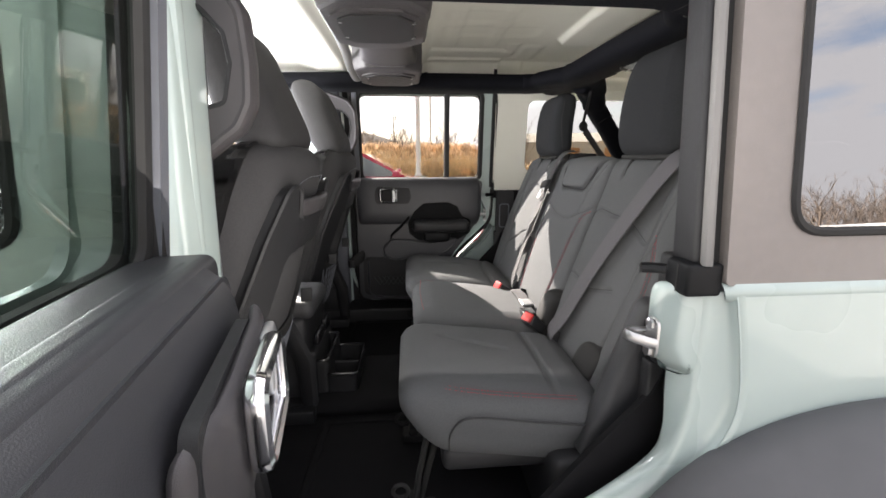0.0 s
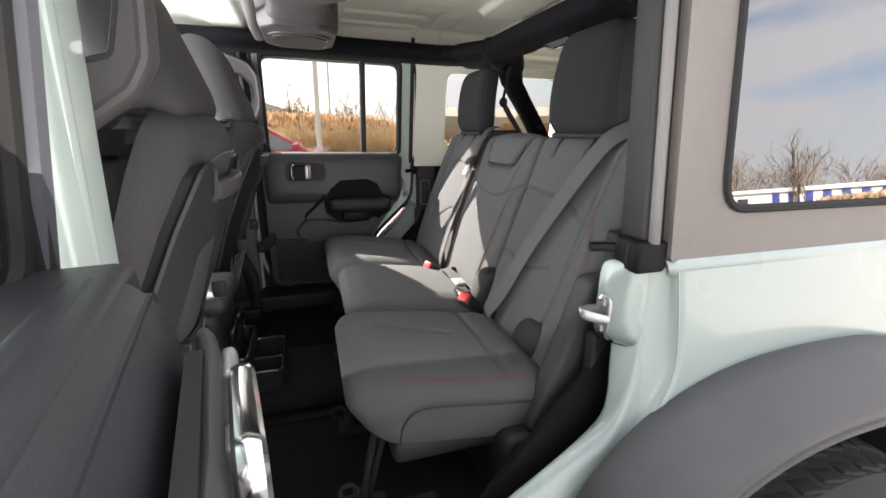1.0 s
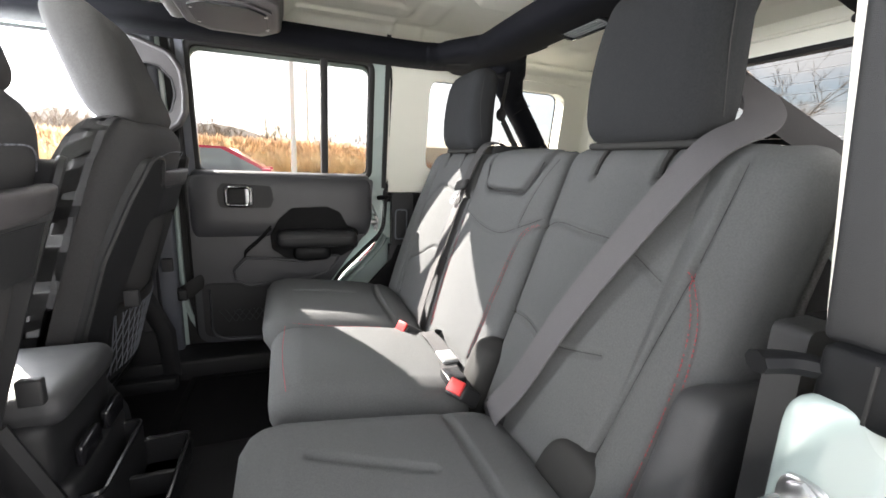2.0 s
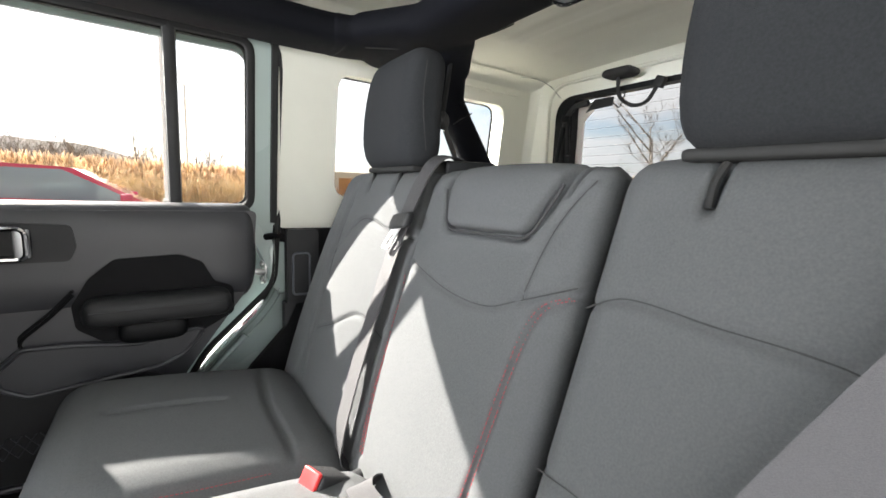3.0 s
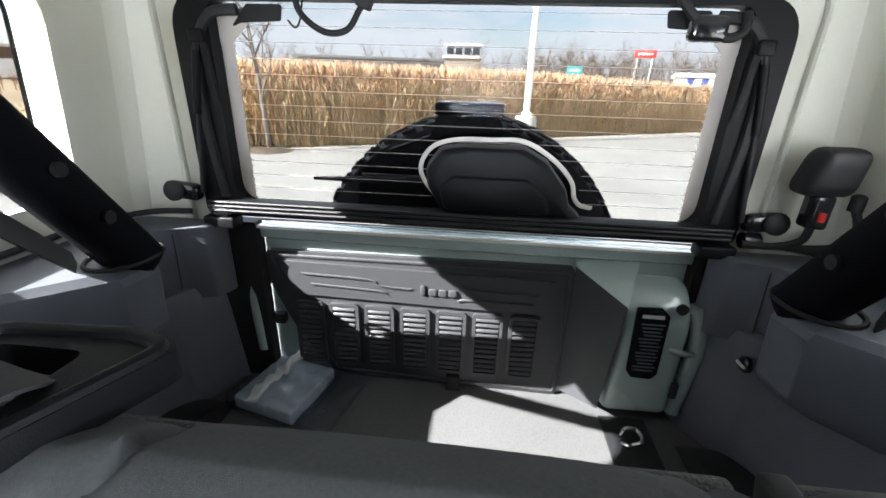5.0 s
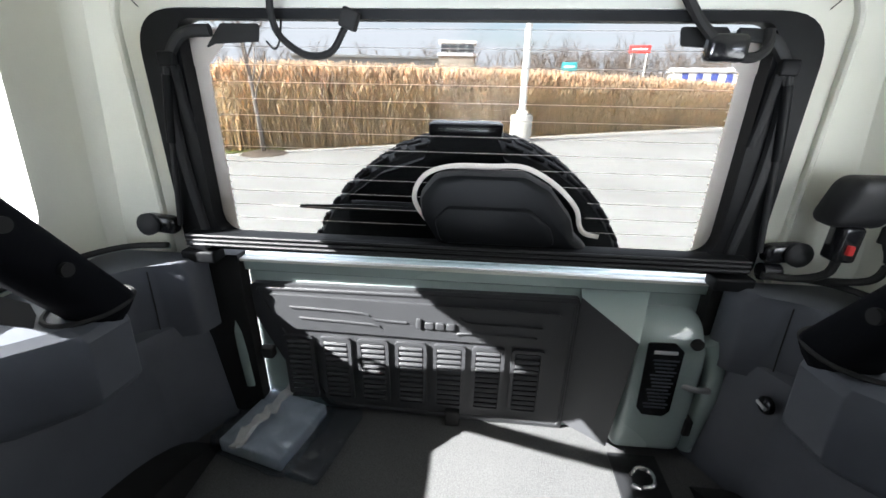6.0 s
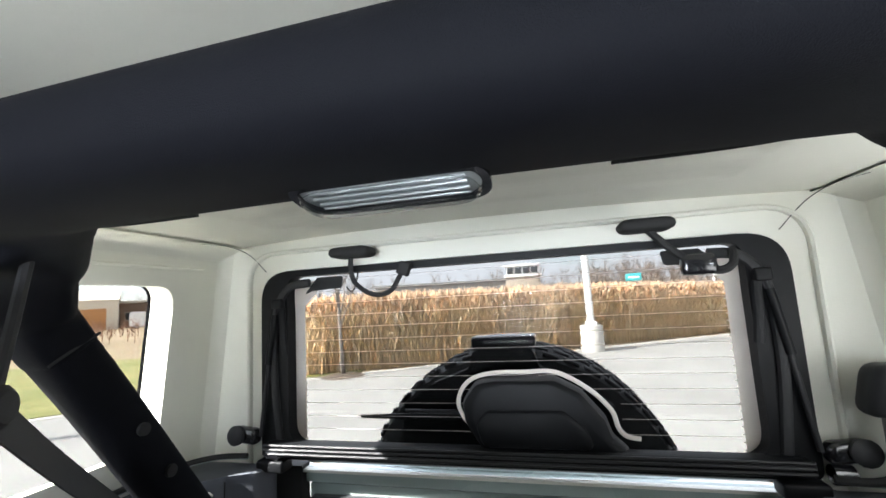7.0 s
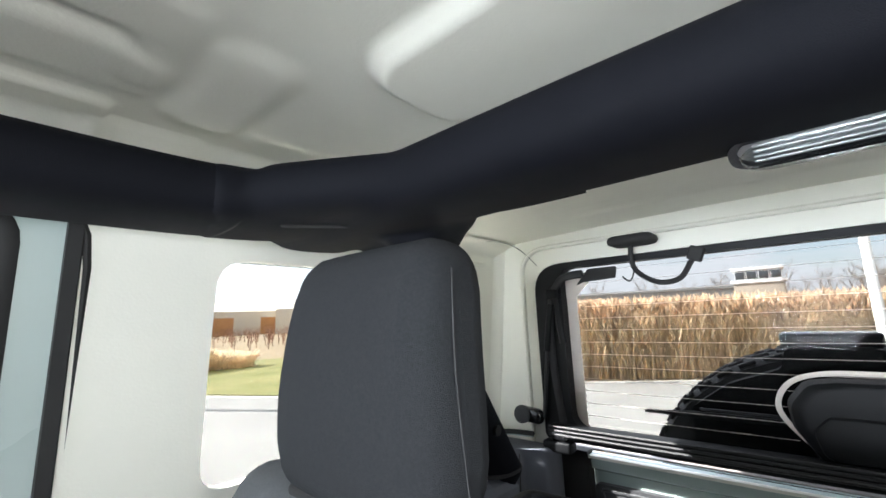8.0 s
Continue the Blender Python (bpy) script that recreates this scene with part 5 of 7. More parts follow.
RS2 = curve2([(0.178, 1.085), (0.27, 1.105), (0.37, 1.06), (0.45, 1.03)])
RS3 = curve2([(0.50, 1.36), (0.505, 1.20), (0.48, 1.05), (0.44, 0.92)])
SLOTS = [[(0.437, 1.40), (0.428, 1.352)], [(0.308, 1.40), (0.303, 1.352)]]
R_OUT = relief([(-0.008, 1.345, 0.115, 0.062, 0.024), (0.0, 1.08, 0.16, 0.25, 0.012), (0.35, 1.13, 0.17, 0.3, 0.014), (0.545, 1.1, 0.05, 0.3, 0.02)],
               [(PADL, 0.006, 0.024), (CEN1, 0.004, 0.005), (CEN2, 0.004, 0.005), (RED1, 0.005, 0.006), (RED2, 0.005, 0.005), (DIV, 0.006, 0.012), (RS1, 0.0045, 0.006), (RS2, 0.0045, 0.005), (RS3, 0.005, 0.008)]
               + [(l, 0.006, 0.02) for l in SLOTS])
backrest(right, -0.190, 0.585, R_OUT, label="grey cloth backrest with seams", cuts=[(0.122, 0.006, 0.026), (-0.140, 0.006, 0.026), (0.172, 0.005, 0.012)], crowns=[(-0.016, 0.122, 0.006), (-0.175, 0.025, 0.002), (0.36, 0.18, 0.003)])
for line in (CEN1, RS1, RS2, RS3, DIV, CEN2):
    seam(line, R_OUT, right)
for off in (-0.0045, 0.0045):
    stitches([(y + off, z) for y, z in RED1], face(0.0028, R_OUT), right, THREAD)
    stitches([(y + off, z) for y, z in RED2], face(0.0028, R_OUT), right, THREAD)
part("pad_piping", sweep([Vector((xf(min(z, 1.388)) - 0.002, y * 1.03, min(z, 1.388))) for y, z in CPAD[12:] if z < 1.375], 0.0022, n=6), SEAM, right, "dark seam round the pad")
for line in SLOTS:
    part("post_slot", sweep(smooth([(xf(z) + 0.002, y, z) for y, z in (line[1], (line[1][0] + 0.001, 1.37), (line[0][0], 1.388))], 4), [0.0042] * 9, 0.0042, 8, (1, 0, 0)), RUBBER, right, "dark headrest slot")
headrest(right, 0.340, 0.116, 1.632)
cushion(right, 0.138, 0.590, -0.425, 0.03, 0.955, [(curve2([(-0.33, 0.375), (-0.18, 0.372), (-0.16, 0.37)]), 0.006, 0.008), (curve2([(-0.08, 0.18), (-0.085, 0.36), (-0.06, 0.54)]), 0.007, 0.010)], "grey cloth right cushion", crown=0.022)
cushion(right, -0.235, 0.132, -0.40, 0.03, 0.962, [([(-0.35, -0.05), (-0.1, -0.05)], 0.2, 0.0)], "grey cloth middle cushion", crown=0.018)
stitches(curve2([(-0.362, -0.20), (-0.368, -0.05), (-0.362, 0.10)]), lambda x, y: (x, y, 0.9595), right, THREAD)
stitches(curve2([(-0.355, 0.165), (-0.25, 0.150), (-0.12, 0.150)]), lambda x, y: (x, y, 0.948 - 0.13 * (x + 0.40)), right, THREAD)
stitches(curve2([(-0.385, 0.20), (-0.392, 0.36), (-0.385, 0.54)]), lambda x, y: (x, y, 0.9495), right, THREAD)

left = thing("rear_seat_narrow", (0, -0.42, 0.66), "narrow grey cloth part of the split rear bench with red stitching", "car seat")
LS1 = curve2([(-0.205, 1.235), (-0.25, 1.255), (-0.33, 1.252), (-0.42, 1.245), (-0.50, 1.21)])
LS2 = curve2([(-0.205, 1.068), (-0.27, 1.075), (-0.35, 1.064), (-0.46, 1.09)])
LS3 = curve2([(-0.552, 1.37), (-0.548, 1.25), (-0.53, 1.12), (-0.50, 0.95)])
LSR = curve2([(-0.545, 1.235), (-0.575, 1.19), (-0.588, 1.13), (-0.59, 1.05), (-0.585, 0.95)])
LSL = [[(-0.303, 1.40), (-0.298, 1.346)], [(-0.438, 1.40), (-0.432, 1.346)]]
L_OUT = relief([(-0.36, 1.13, 0.15, 0.3, 0.014), (-0.57, 1.1, 0.06, 0.32, 0.022)],
               [(LS1, 0.0045, 0.006), (LS2, 0.0045, 0.005), (LS3, 0.005, 0.009), (LSR, 0.005, 0.006)] + [(l, 0.006, 0.02) for l in LSL])
backrest(left, -0.625, -0.200, L_OUT, label="grey cloth backrest with seams", crowns=[(-0.38, 0.18, 0.006)])
for line in (LS1, LS2, LS3):
    seam(line, L_OUT, left)
for off in (-0.0045, 0.0045):
    stitches([(y + off, z) for y, z in LSR], face(0.002, L_OUT), left, THREAD)
for line in LSL:
    part("post_slot", sweep(smooth([(xf(z) + 0.002, y, z) for y, z in (line[1], (line[1][0] + 0.001, 1.37), (line[0][0], 1.388))], 4), [0.0042] * 9, 0.0042, 8, (1, 0, 0)), RUBBER, left, "dark headrest slot")
headrest(left, -0.376)
LCG = [([(-0.33, -0.372), (-0.26, -0.40), (-0.17, -0.43)], 0.006, 0.009), ([(-0.10, -0.28), (-0.10, -0.58)], 0.007, 0.010)]
cushion(left, -0.632, -0.246, -0.435, 0.03, 0.958, LCG, "grey cloth left cushion", outer="left")
stitches(curve2([(-0.375, -0.575), (-0.32, -0.598), (-0.2, -0.605), (-0.06, -0.600)]), lambda x, y: (x, y, 0.9562 - 0.13 * max(0.0, x + 0.415)), left, THREAD)
stitches(curve2([(-0.375, -0.583), (-0.32, -0.606), (-0.2, -0.613), (-0.06, -0.608)]), lambda x, y: (x, y, 0.9535 - 0.13 * max(0.0, x + 0.415)), left, THREAD)
part("side_piping", sweep(smooth([(-0.325, -0.604, 0.80), (-0.325, -0.622, 0.85), (-0.305, -0.633, 0.888), (-0.26, -0.636, 0.895), (-0.15, -0.635, 0.878), (-0.04, -0.632, 0.862)], 6), 0.0022, n=6), SEAM, left)
def seat_foot(x, y, seat):
    """A slim folding strut with its floor bracket, pivot and latch loop."""
    foot = part("seat_foot", join(sweep([(x + 0.03, y, 0.80), (x + 0.012, y, 0.71), (x, y, 0.62)], 0.013, 0.007, 8), sweep([(x + 0.055, y + 0.012, 0.80), (x + 0.03, y + 0.010, 0.70), (x + 0.012, y + 0.008, 0.62)], 0.007, n=8)), RUBBER, seat, "slim black steel seat foot")
    part("floor_bracket", gbox((x - 0.03, y - 0.022, 0.60), (x + 0.05, y + 0.024, 0.626), 0.006, (2, 1, 1)), RUBBER, foot)
    part("pivot", lathe([(0.012, -0.024), (0.012, 0.024), (0.006, 0.027)], 12, pose(x, y, 0.635, 90, 0, 0)), RUBBER, foot)
    part("latch_loop", sweep([Vector((x - 0.03 + 0.017 * math.cos(g), y, 0.665 + 0.017 * math.sin(g))) for g in np.linspace(0, 2 * math.pi, 17)[:-1]], 0.005, n=6, up=(0, 1, 0), closed=True), RUBBER, foot)


for y in (-0.555, -0.29):
    seat_foot(-0.40, y, left)
part("seat_pan", gbox((-0.34, -0.60, 0.74), (0.0, -0.26, 0.80), 0.02, (2, 2, 1)), BLACK, left)
for y in (0.02, 0.53):
    seat_foot(-0.37, y, right)
part("seat_pan", gbox((-0.32, -0.22, 0.74), (0.0, 0.56, 0.80), 0.02, (2, 2, 1)), BLACK, right)
part("back_shell", gbox((0.088, -0.62, 0.84), (0.100, -0.205, 1.36), 0.006, (1, 2, 2), lambda P: np.c_[P[:, 0] + xf(P[:, 2]), P[:, 1], P[:, 2]]), CARPET, left, "dark carpeted back shell")
part("back_shell", gbox((0.088, -0.185, 0.84), (0.100, 0.58, 1.36), 0.006, (1, 2, 2), lambda P: np.c_[P[:, 0] + xf(P[:, 2]), P[:, 1], P[:, 2]]), CARPET, right, "dark carpeted back shell")
part("gap_cover", gbox((0.060, -0.2035, 0.85), (0.085, -0.1865, 1.375), 0.004, (1, 1, 2), lambda P: np.c_[P[:, 0] + xf(P[:, 2]), P[:, 1], P[:, 2]]), RUBBER, right, "black strip behind the gap")
# Solid black block that stands for the shade in the hollow under the bolster.
part("side_recess", gbox((0.0, -0.535, 0.86), (0.06, -0.425, 0.968), (0.012, 0.04, 0.04), (1, 4, 4), lambda P: np.c_[P[:, 0] + 0.25 * (P[:, 2] - 0.92), P[:, 1] - 0.3 * (P[:, 2] - 0.92), P[:, 2]]), RUBBER, left, "dark block for the shade of the hollow below the side bolster")
part("side_wing", gbox((0.03, -0.655, 0.80), (0.16, -0.60, 1.13), 0.02, (2, 1, 4), lambda P: np.c_[P[:, 0] + 0.34 * (P[:, 2] - 1.1), P[:, 1], P[:, 2]]), DKVINYL, left, "black vinyl side wing")


# ---- seat belts ----
def ribbon(points, width, side, thick=0.0012, k=8):
    """A flat strap through the points; side: the direction across it, one vector or one a point."""
    pts = smooth(points, k)
    sides = smooth(side, k) if isinstance(side[0], (tuple, list)) else [Vector(side)] * len(pts)
    verts, faces = [], []
    for i, p in enumerate(pts):
        t = (pts[min(i + 1, len(pts) - 1)] - pts[max(i - 1, 0)]).normalized()
        c = (sides[i] - t * sides[i].dot(t)).normalized()
        nrm = t.cross(c)
        for a, b in ((-1, -1), (1, -1), (1, 1), (-1, 1)):
            verts.append(tuple(p + c * (a * width / 2) + nrm * (b * thick)))
    for i in range(len(pts) - 1):
        for j in range(4):
            faces.append((i * 4 + j, i * 4 + (j + 1) % 4, i * 4 + 4 + (j + 1) % 4, i * 4 + 4 + j))
    faces += [(3, 2, 1, 0), tuple(len(pts) * 4 - 4 + j for j in range(4))]
    return verts, faces


mid_belt = thing("centre_belt", (0.15, 0.16, 1.3), "black lap and shoulder belt over the middle backrest", "seat belt")
part("webbing", ribbon([(0.250, 0.190, 1.375), (0.243, 0.178, 1.404), (0.205, 0.174, 1.417), (0.160, 0.171, 1.392), (0.124, 0.196, 1.29), (0.068, 0.196, 1.13), (0.020, 0.182, 1.00), (-0.008, 0.165, 0.91), (0.005, 0.15, 0.88)],
     0.047, (0.12, 1, 0.12)), WEB, mid_belt, "black belt webbing")
part("tongue_grip", gbox((0.104, 0.150, 1.284), (0.122, 0.210, 1.312), 0.007, (1, 3, 2), lambda P: np.c_[P[:, 0] + 0.34 * (P[:, 2] - 1.3), P[:, 1], P[:, 2] - 0.15 * (P[:, 1] - 0.18)]), BLACK, mid_belt, "black tongue grip")
part("tongue", plate(rect(0.174, 1.244, 0.201, 1.288, 0.005), 0.098, 0.101, "x", [rect(0.181, 1.251, 0.194, 1.272, 0.003)],
     lambda P: np.c_[P[:, 0] + 0.30 * (P[:, 2] - 1.255), P[:, 1] - 0.55 * (P[:, 2] - 1.288), P[:, 2]]), LABELW, mid_belt, "bright steel buckle tongue")
guide = part("belt_guide", join(plate(rounded([(0.185, 0.150), (0.275, 0.112), (0.285, 0.150), (0.280, 0.232), (0.190, 0.236)], 0.012), 1.385, 1.404, "z", [rounded([(0.205, 0.162), (0.262, 0.160), (0.262, 0.216), (0.205, 0.216)], 0.008)]), sweep([Vector((u, v, 1.404)) for u, v in rounded([(0.190, 0.154), (0.272, 0.120), (0.280, 0.150), (0.275, 0.228), (0.194, 0.231)], 0.012)], 0.005, 0.004, 8, closed=True)), SATIN, mid_belt, "black belt guide on the seat top")
l_belt = thing("left_belt", (0.1, -0.5, 1.2), "black shoulder belt across the narrow seat", "seat belt")
part("webbing", ribbon([(0.328, -0.388, 1.520), (0.285, -0.470, 1.470), (0.225, -0.520, 1.424), (0.156, -0.508, 1.385), (0.108, -0.462, 1.285), (0.054, -0.396, 1.137), (0.008, -0.342, 0.99), (-0.018, -0.312, 0.925), (0.0, -0.285, 0.88)], 0.048, (0.1, 1, 0.55)), WEB2, l_belt, "grey belt webbing")
part("lap_anchor", gbox((-0.012, -0.315, 0.870), (0.012, -0.268, 0.925), 0.006, (1, 2, 2)), BLACK, l_belt, "black belt anchor")
for s, side in SIDES:
    flip = (lambda d: d) if s > 0 else mirrored
    r_belt = thing("shoulder_belt", (0.4, s * 0.5, 1.4), "black shoulder belt between the slanted bar and its foot cover", "seat belt", "outer rear belts")
    part("webbing", flip(ribbon([(0.333, 0.384, 1.510), (0.400, 0.432, 1.452), (0.480, 0.488, 1.386), (0.565, 0.547, 1.318), (0.652, 0.607, 1.248)], 0.044, (0.55, 0.62, 0.35))), WEB, r_belt, "black belt webbing")
    part("loop", flip(lathe([(0.004, -0.011), (0.016, -0.010), (0.021, -0.003), (0.021, 0.004), (0.015, 0.010), (0.004, 0.011)], 16, pose(0.328, 0.380, 1.520, 90, 0, 30))), BLACK, r_belt, "black belt loop")
    part("loop_stay", flip(sweep([(0.328, 0.382, 1.538), (0.345, 0.395, 1.60), (0.36, 0.405, 1.665)], 0.006, n=8)), BLACK, r_belt)


def buckle(at, m, red_up=True):
    b = thing("belt_buckle", label="black belt buckle with a red button in the seat crease", category="buckle", m=m)
    part("body", gbox((-0.016, -0.022, 0), (0.016, 0.022, 0.062), 0.006, (1, 1, 2)), BLACK, b)
    part("button", gbox((-0.010, -0.017, 0.060), (0.017, 0.017, 0.068), 0.003, (1, 1, 1)), REDP, b, "red release button")
    part("stalk", sweep(smooth([(0, 0, 0.01), (0.012, 0, -0.03), (0.03, 0.002, -0.07)]), 0.012, 0.005, 8), BLACK, b)
    return b


buckle(None, pose(-0.035, 0.085, 0.905, 0, -58, 20))
buckle(None, pose(-0.02, -0.225, 0.900, 0, -50, 25))
anch = thing("buckle_tongue", (0.0, 0.0, 0.86), "loose silver belt tongue beside the buckles", "buckle")
part("webbing", ribbon([(0.01, 0.045, 0.915), (-0.03, 0.02, 0.939), (-0.030, -0.05, 0.9425), (-0.036, -0.12, 0.9405), (-0.045, -0.19, 0.933), (-0.02, -0.235, 0.905)], 0.036, (1, 0.1, 0)), WEB, anch)
part("tongue", gbox((-0.052, -0.150, 0.939), (-0.016, -0.098, 0.948), 0.004, (1, 1, 1)), SILVER, anch, "dull silver tongue")
part("tongue_end", gbox((-0.068, -0.222, 0.925), (-0.028, -0.170, 0.945), 0.006, (1, 2, 1)), GLOSS, anch, "gloss black tongue grip")
part("stalk", gbox((0.0, -0.075, 0.885), (0.03, -0.045, 0.915), 0.006, (1, 1, 1)), BLACK, anch)
arm_hinge = thing("armrest_hinge_cover", (0.05, -0.16, 0.87), "black fabric cover between the rear backrests", "cover")
part("cover", gbox((0.0, -0.235, 0.84), (0.07, -0.155, 1.005), 0.03, (3, 3, 5), lambda P: np.c_[P[:, 0] + 0.34 * (P[:, 2] - 0.95) - 0.01, P[:, 1], P[:, 2]]), RUBBER, arm_hinge)

# ---- small things round the tail window ----
def cargo_clip(y, s):
    c = thing("washer_clip", (0.88, y, 1.71), "black oblong roof clip with a cable", "cable clip")
    part("pad", gbox((0.845, y - 0.048, 1.700), (0.905, y + 0.048, 1.724), (0.012, 0.02, 0.01), (2, 4, 1)), RUBBER, c)
    return c


c1 = cargo_clip(0.285, 1)
part("cable", sweep(smooth([(0.872, 0.288, 1.705), (0.880, 0.292, 1.67), (0.884, 0.282, 1.642), (0.886, 0.245, 1.618), (0.886, 0.205, 1.622), (0.886, 0.182, 1.652), (0.886, 0.172, 1.668)], 6), 0.0055, n=8), RUBBER, c1, "black cable")
part("plug", gbox((0.876, 0.158, 1.655), (0.896, 0.183, 1.682), 0.004, (1, 1, 1), lambda P: np.c_[P[:, 0], P[:, 1] - 0.4 * (P[:, 2] - 1.668), P[:, 2] + 0.4 * (P[:, 1] - 0.17)]), RUBBER, c1, "black cable plug")
part("thin_wire", sweep(smooth([(0.93, 0.30, 1.672), (0.925, 0.305, 1.64), (0.925, 0.315, 1.628), (0.93, 0.33, 1.64)], 5), 0.0018, n=6), RUBBER, c1)
c2 = cargo_clip(-0.310, -1)
part("cable", sweep(smooth([(0.872, -0.312, 1.705), (0.885, -0.345, 1.672), (0.89, -0.385, 1.640), (0.89, -0.425, 1.622), (0.89, -0.45, 1.632), (0.90, -0.455, 1.66)], 6), 0.0075, n=8), RUBBER, c2, "black cable")
part("cable_boot", gbox((0.88, -0.425, 1.615), (0.905, -0.365, 1.655), 0.01, (1, 2, 1)), GLOSS, c2)
for s in (1, -1):
    st = thing("glass_catch", (0.87, s * 0.61, 1.31), "black window catch on the tail wall", "catch")
    part("catch_body", gbox((0.888, min(s * 0.548, s * 0.612), 1.294), (0.918, max(s * 0.548, s * 0.612), 1.330), (0.010, 0.012, 0.014), (1, 3, 2), lambda P: np.c_[P[:, 0], P[:, 1], P[:, 2] + 0.10 * (np.abs(P[:, 1]) - 0.58)]), GLOSS, st)
    part("catch_disc", lathe([(0.021, -0.006), (0.022, 0.004), (0.017, 0.008), (0.006, 0.009)], 14, pose(0.886, s * 0.596, 1.315, 0, -82, 0)), BLACK, st)
plugm = thing("wiring_module", (0.84, -0.625, 1.4), "black wiring module with a cable on the side wall", "wiring module")
part("cap", gbox((0.825, -0.672, 1.378), (0.885, -0.588, 1.462), (0.02, 0.016, 0.022), (3, 6, 6), lambda P: np.c_[P[:, 0] - 0.25 * (P[:, 2] - 1.42), -0.63 + (P[:, 1] + 0.63) * (1.05 - 2.4 * (P[:, 2] - 1.378)), P[:, 2]]), BLACK, plugm, "black module cap")
part("connector", gbox((0.836, -0.645, 1.322), (0.87, -0.612, 1.382), 0.006, (1, 1, 2)), GLOSS, plugm)
part("clip", gbox((0.830, -0.632, 1.338), (0.838, -0.623, 1.354), 0.001, (1, 1, 1)), REDP, plugm, "red locking clip")
part("cable", sweep(smooth([(0.85, -0.628, 1.325), (0.855, -0.624, 1.295), (0.875, -0.595, 1.275), (0.89, -0.55, 1.272)], 6), 0.007, n=8), RUBBER, plugm, "black cable")
part("cable", sweep(smooth([(0.835, -0.675, 1.365), (0.828, -0.685, 1.33), (0.835, -0.675, 1.295), (0.87, -0.63, 1.275)], 6), 0.0065, n=8), RUBBER, plugm, "black cable")
part("cable_cap", lathe([(0.011, -0.012), (0.011, 0.012), (0.007, 0.016)], 10, pose(0.835, -0.675, 1.372)), RUBBER, plugm)

bag = thing("plastic_bag", (0.86, 0.40, 0.822), "clear plastic bag of folded papers on the cargo carpet", "bag")


def crinkled(data, amount, scale):
    """Lifts the points of a form by folds of film."""
    out = []
    for p in data[0]:
        v = Vector(p) * scale
        out.append((p[0] + 0.6 * amount * noise.noise(v * 0.8 + Vector((5, 2, 1))), p[1] + 0.6 * amount * noise.noise(v * 0.8 + Vector((1, 7, 3))),
                    max(0.8226, p[2] + amount * (1 - 2 * abs(noise.noise(v))) * (p[2] > 0.835))))
    return out, data[1]


BAG = pose(0.862, 0.39, 0.823, 0, 0, -14)
part("papers", moved(gbox((-0.085, -0.075, 0.001), (0.085, 0.085, 0.036), 0.006, (2, 2, 1)), BAG), PAPER, bag, "grey folded papers inside")
wrap = part("wrap", crinkled(moved(gbox((-0.105, -0.10, 0.0), (0.105, 0.105, 0.046), (0.03, 0.025, 0.02), (34, 34, 3)), BAG), 0.012, 26), FILM, bag, "crinkled clear wrap", sharp=0)
part("band", crinkled(moved(gbox((-0.106, 0.012, 0.046), (0.106, 0.036, 0.0545), 0.001, (24, 2, 1)), BAG), 0.011, 26), LABELW, bag, "pale printed band")
part("loose_sheet", crinkled(moved(gbox((-0.09, -0.16, 0.0), (0.11, -0.085, 0.02), 0.006, (16, 8, 1)), BAG), 0.010, 22), FILM, bag)


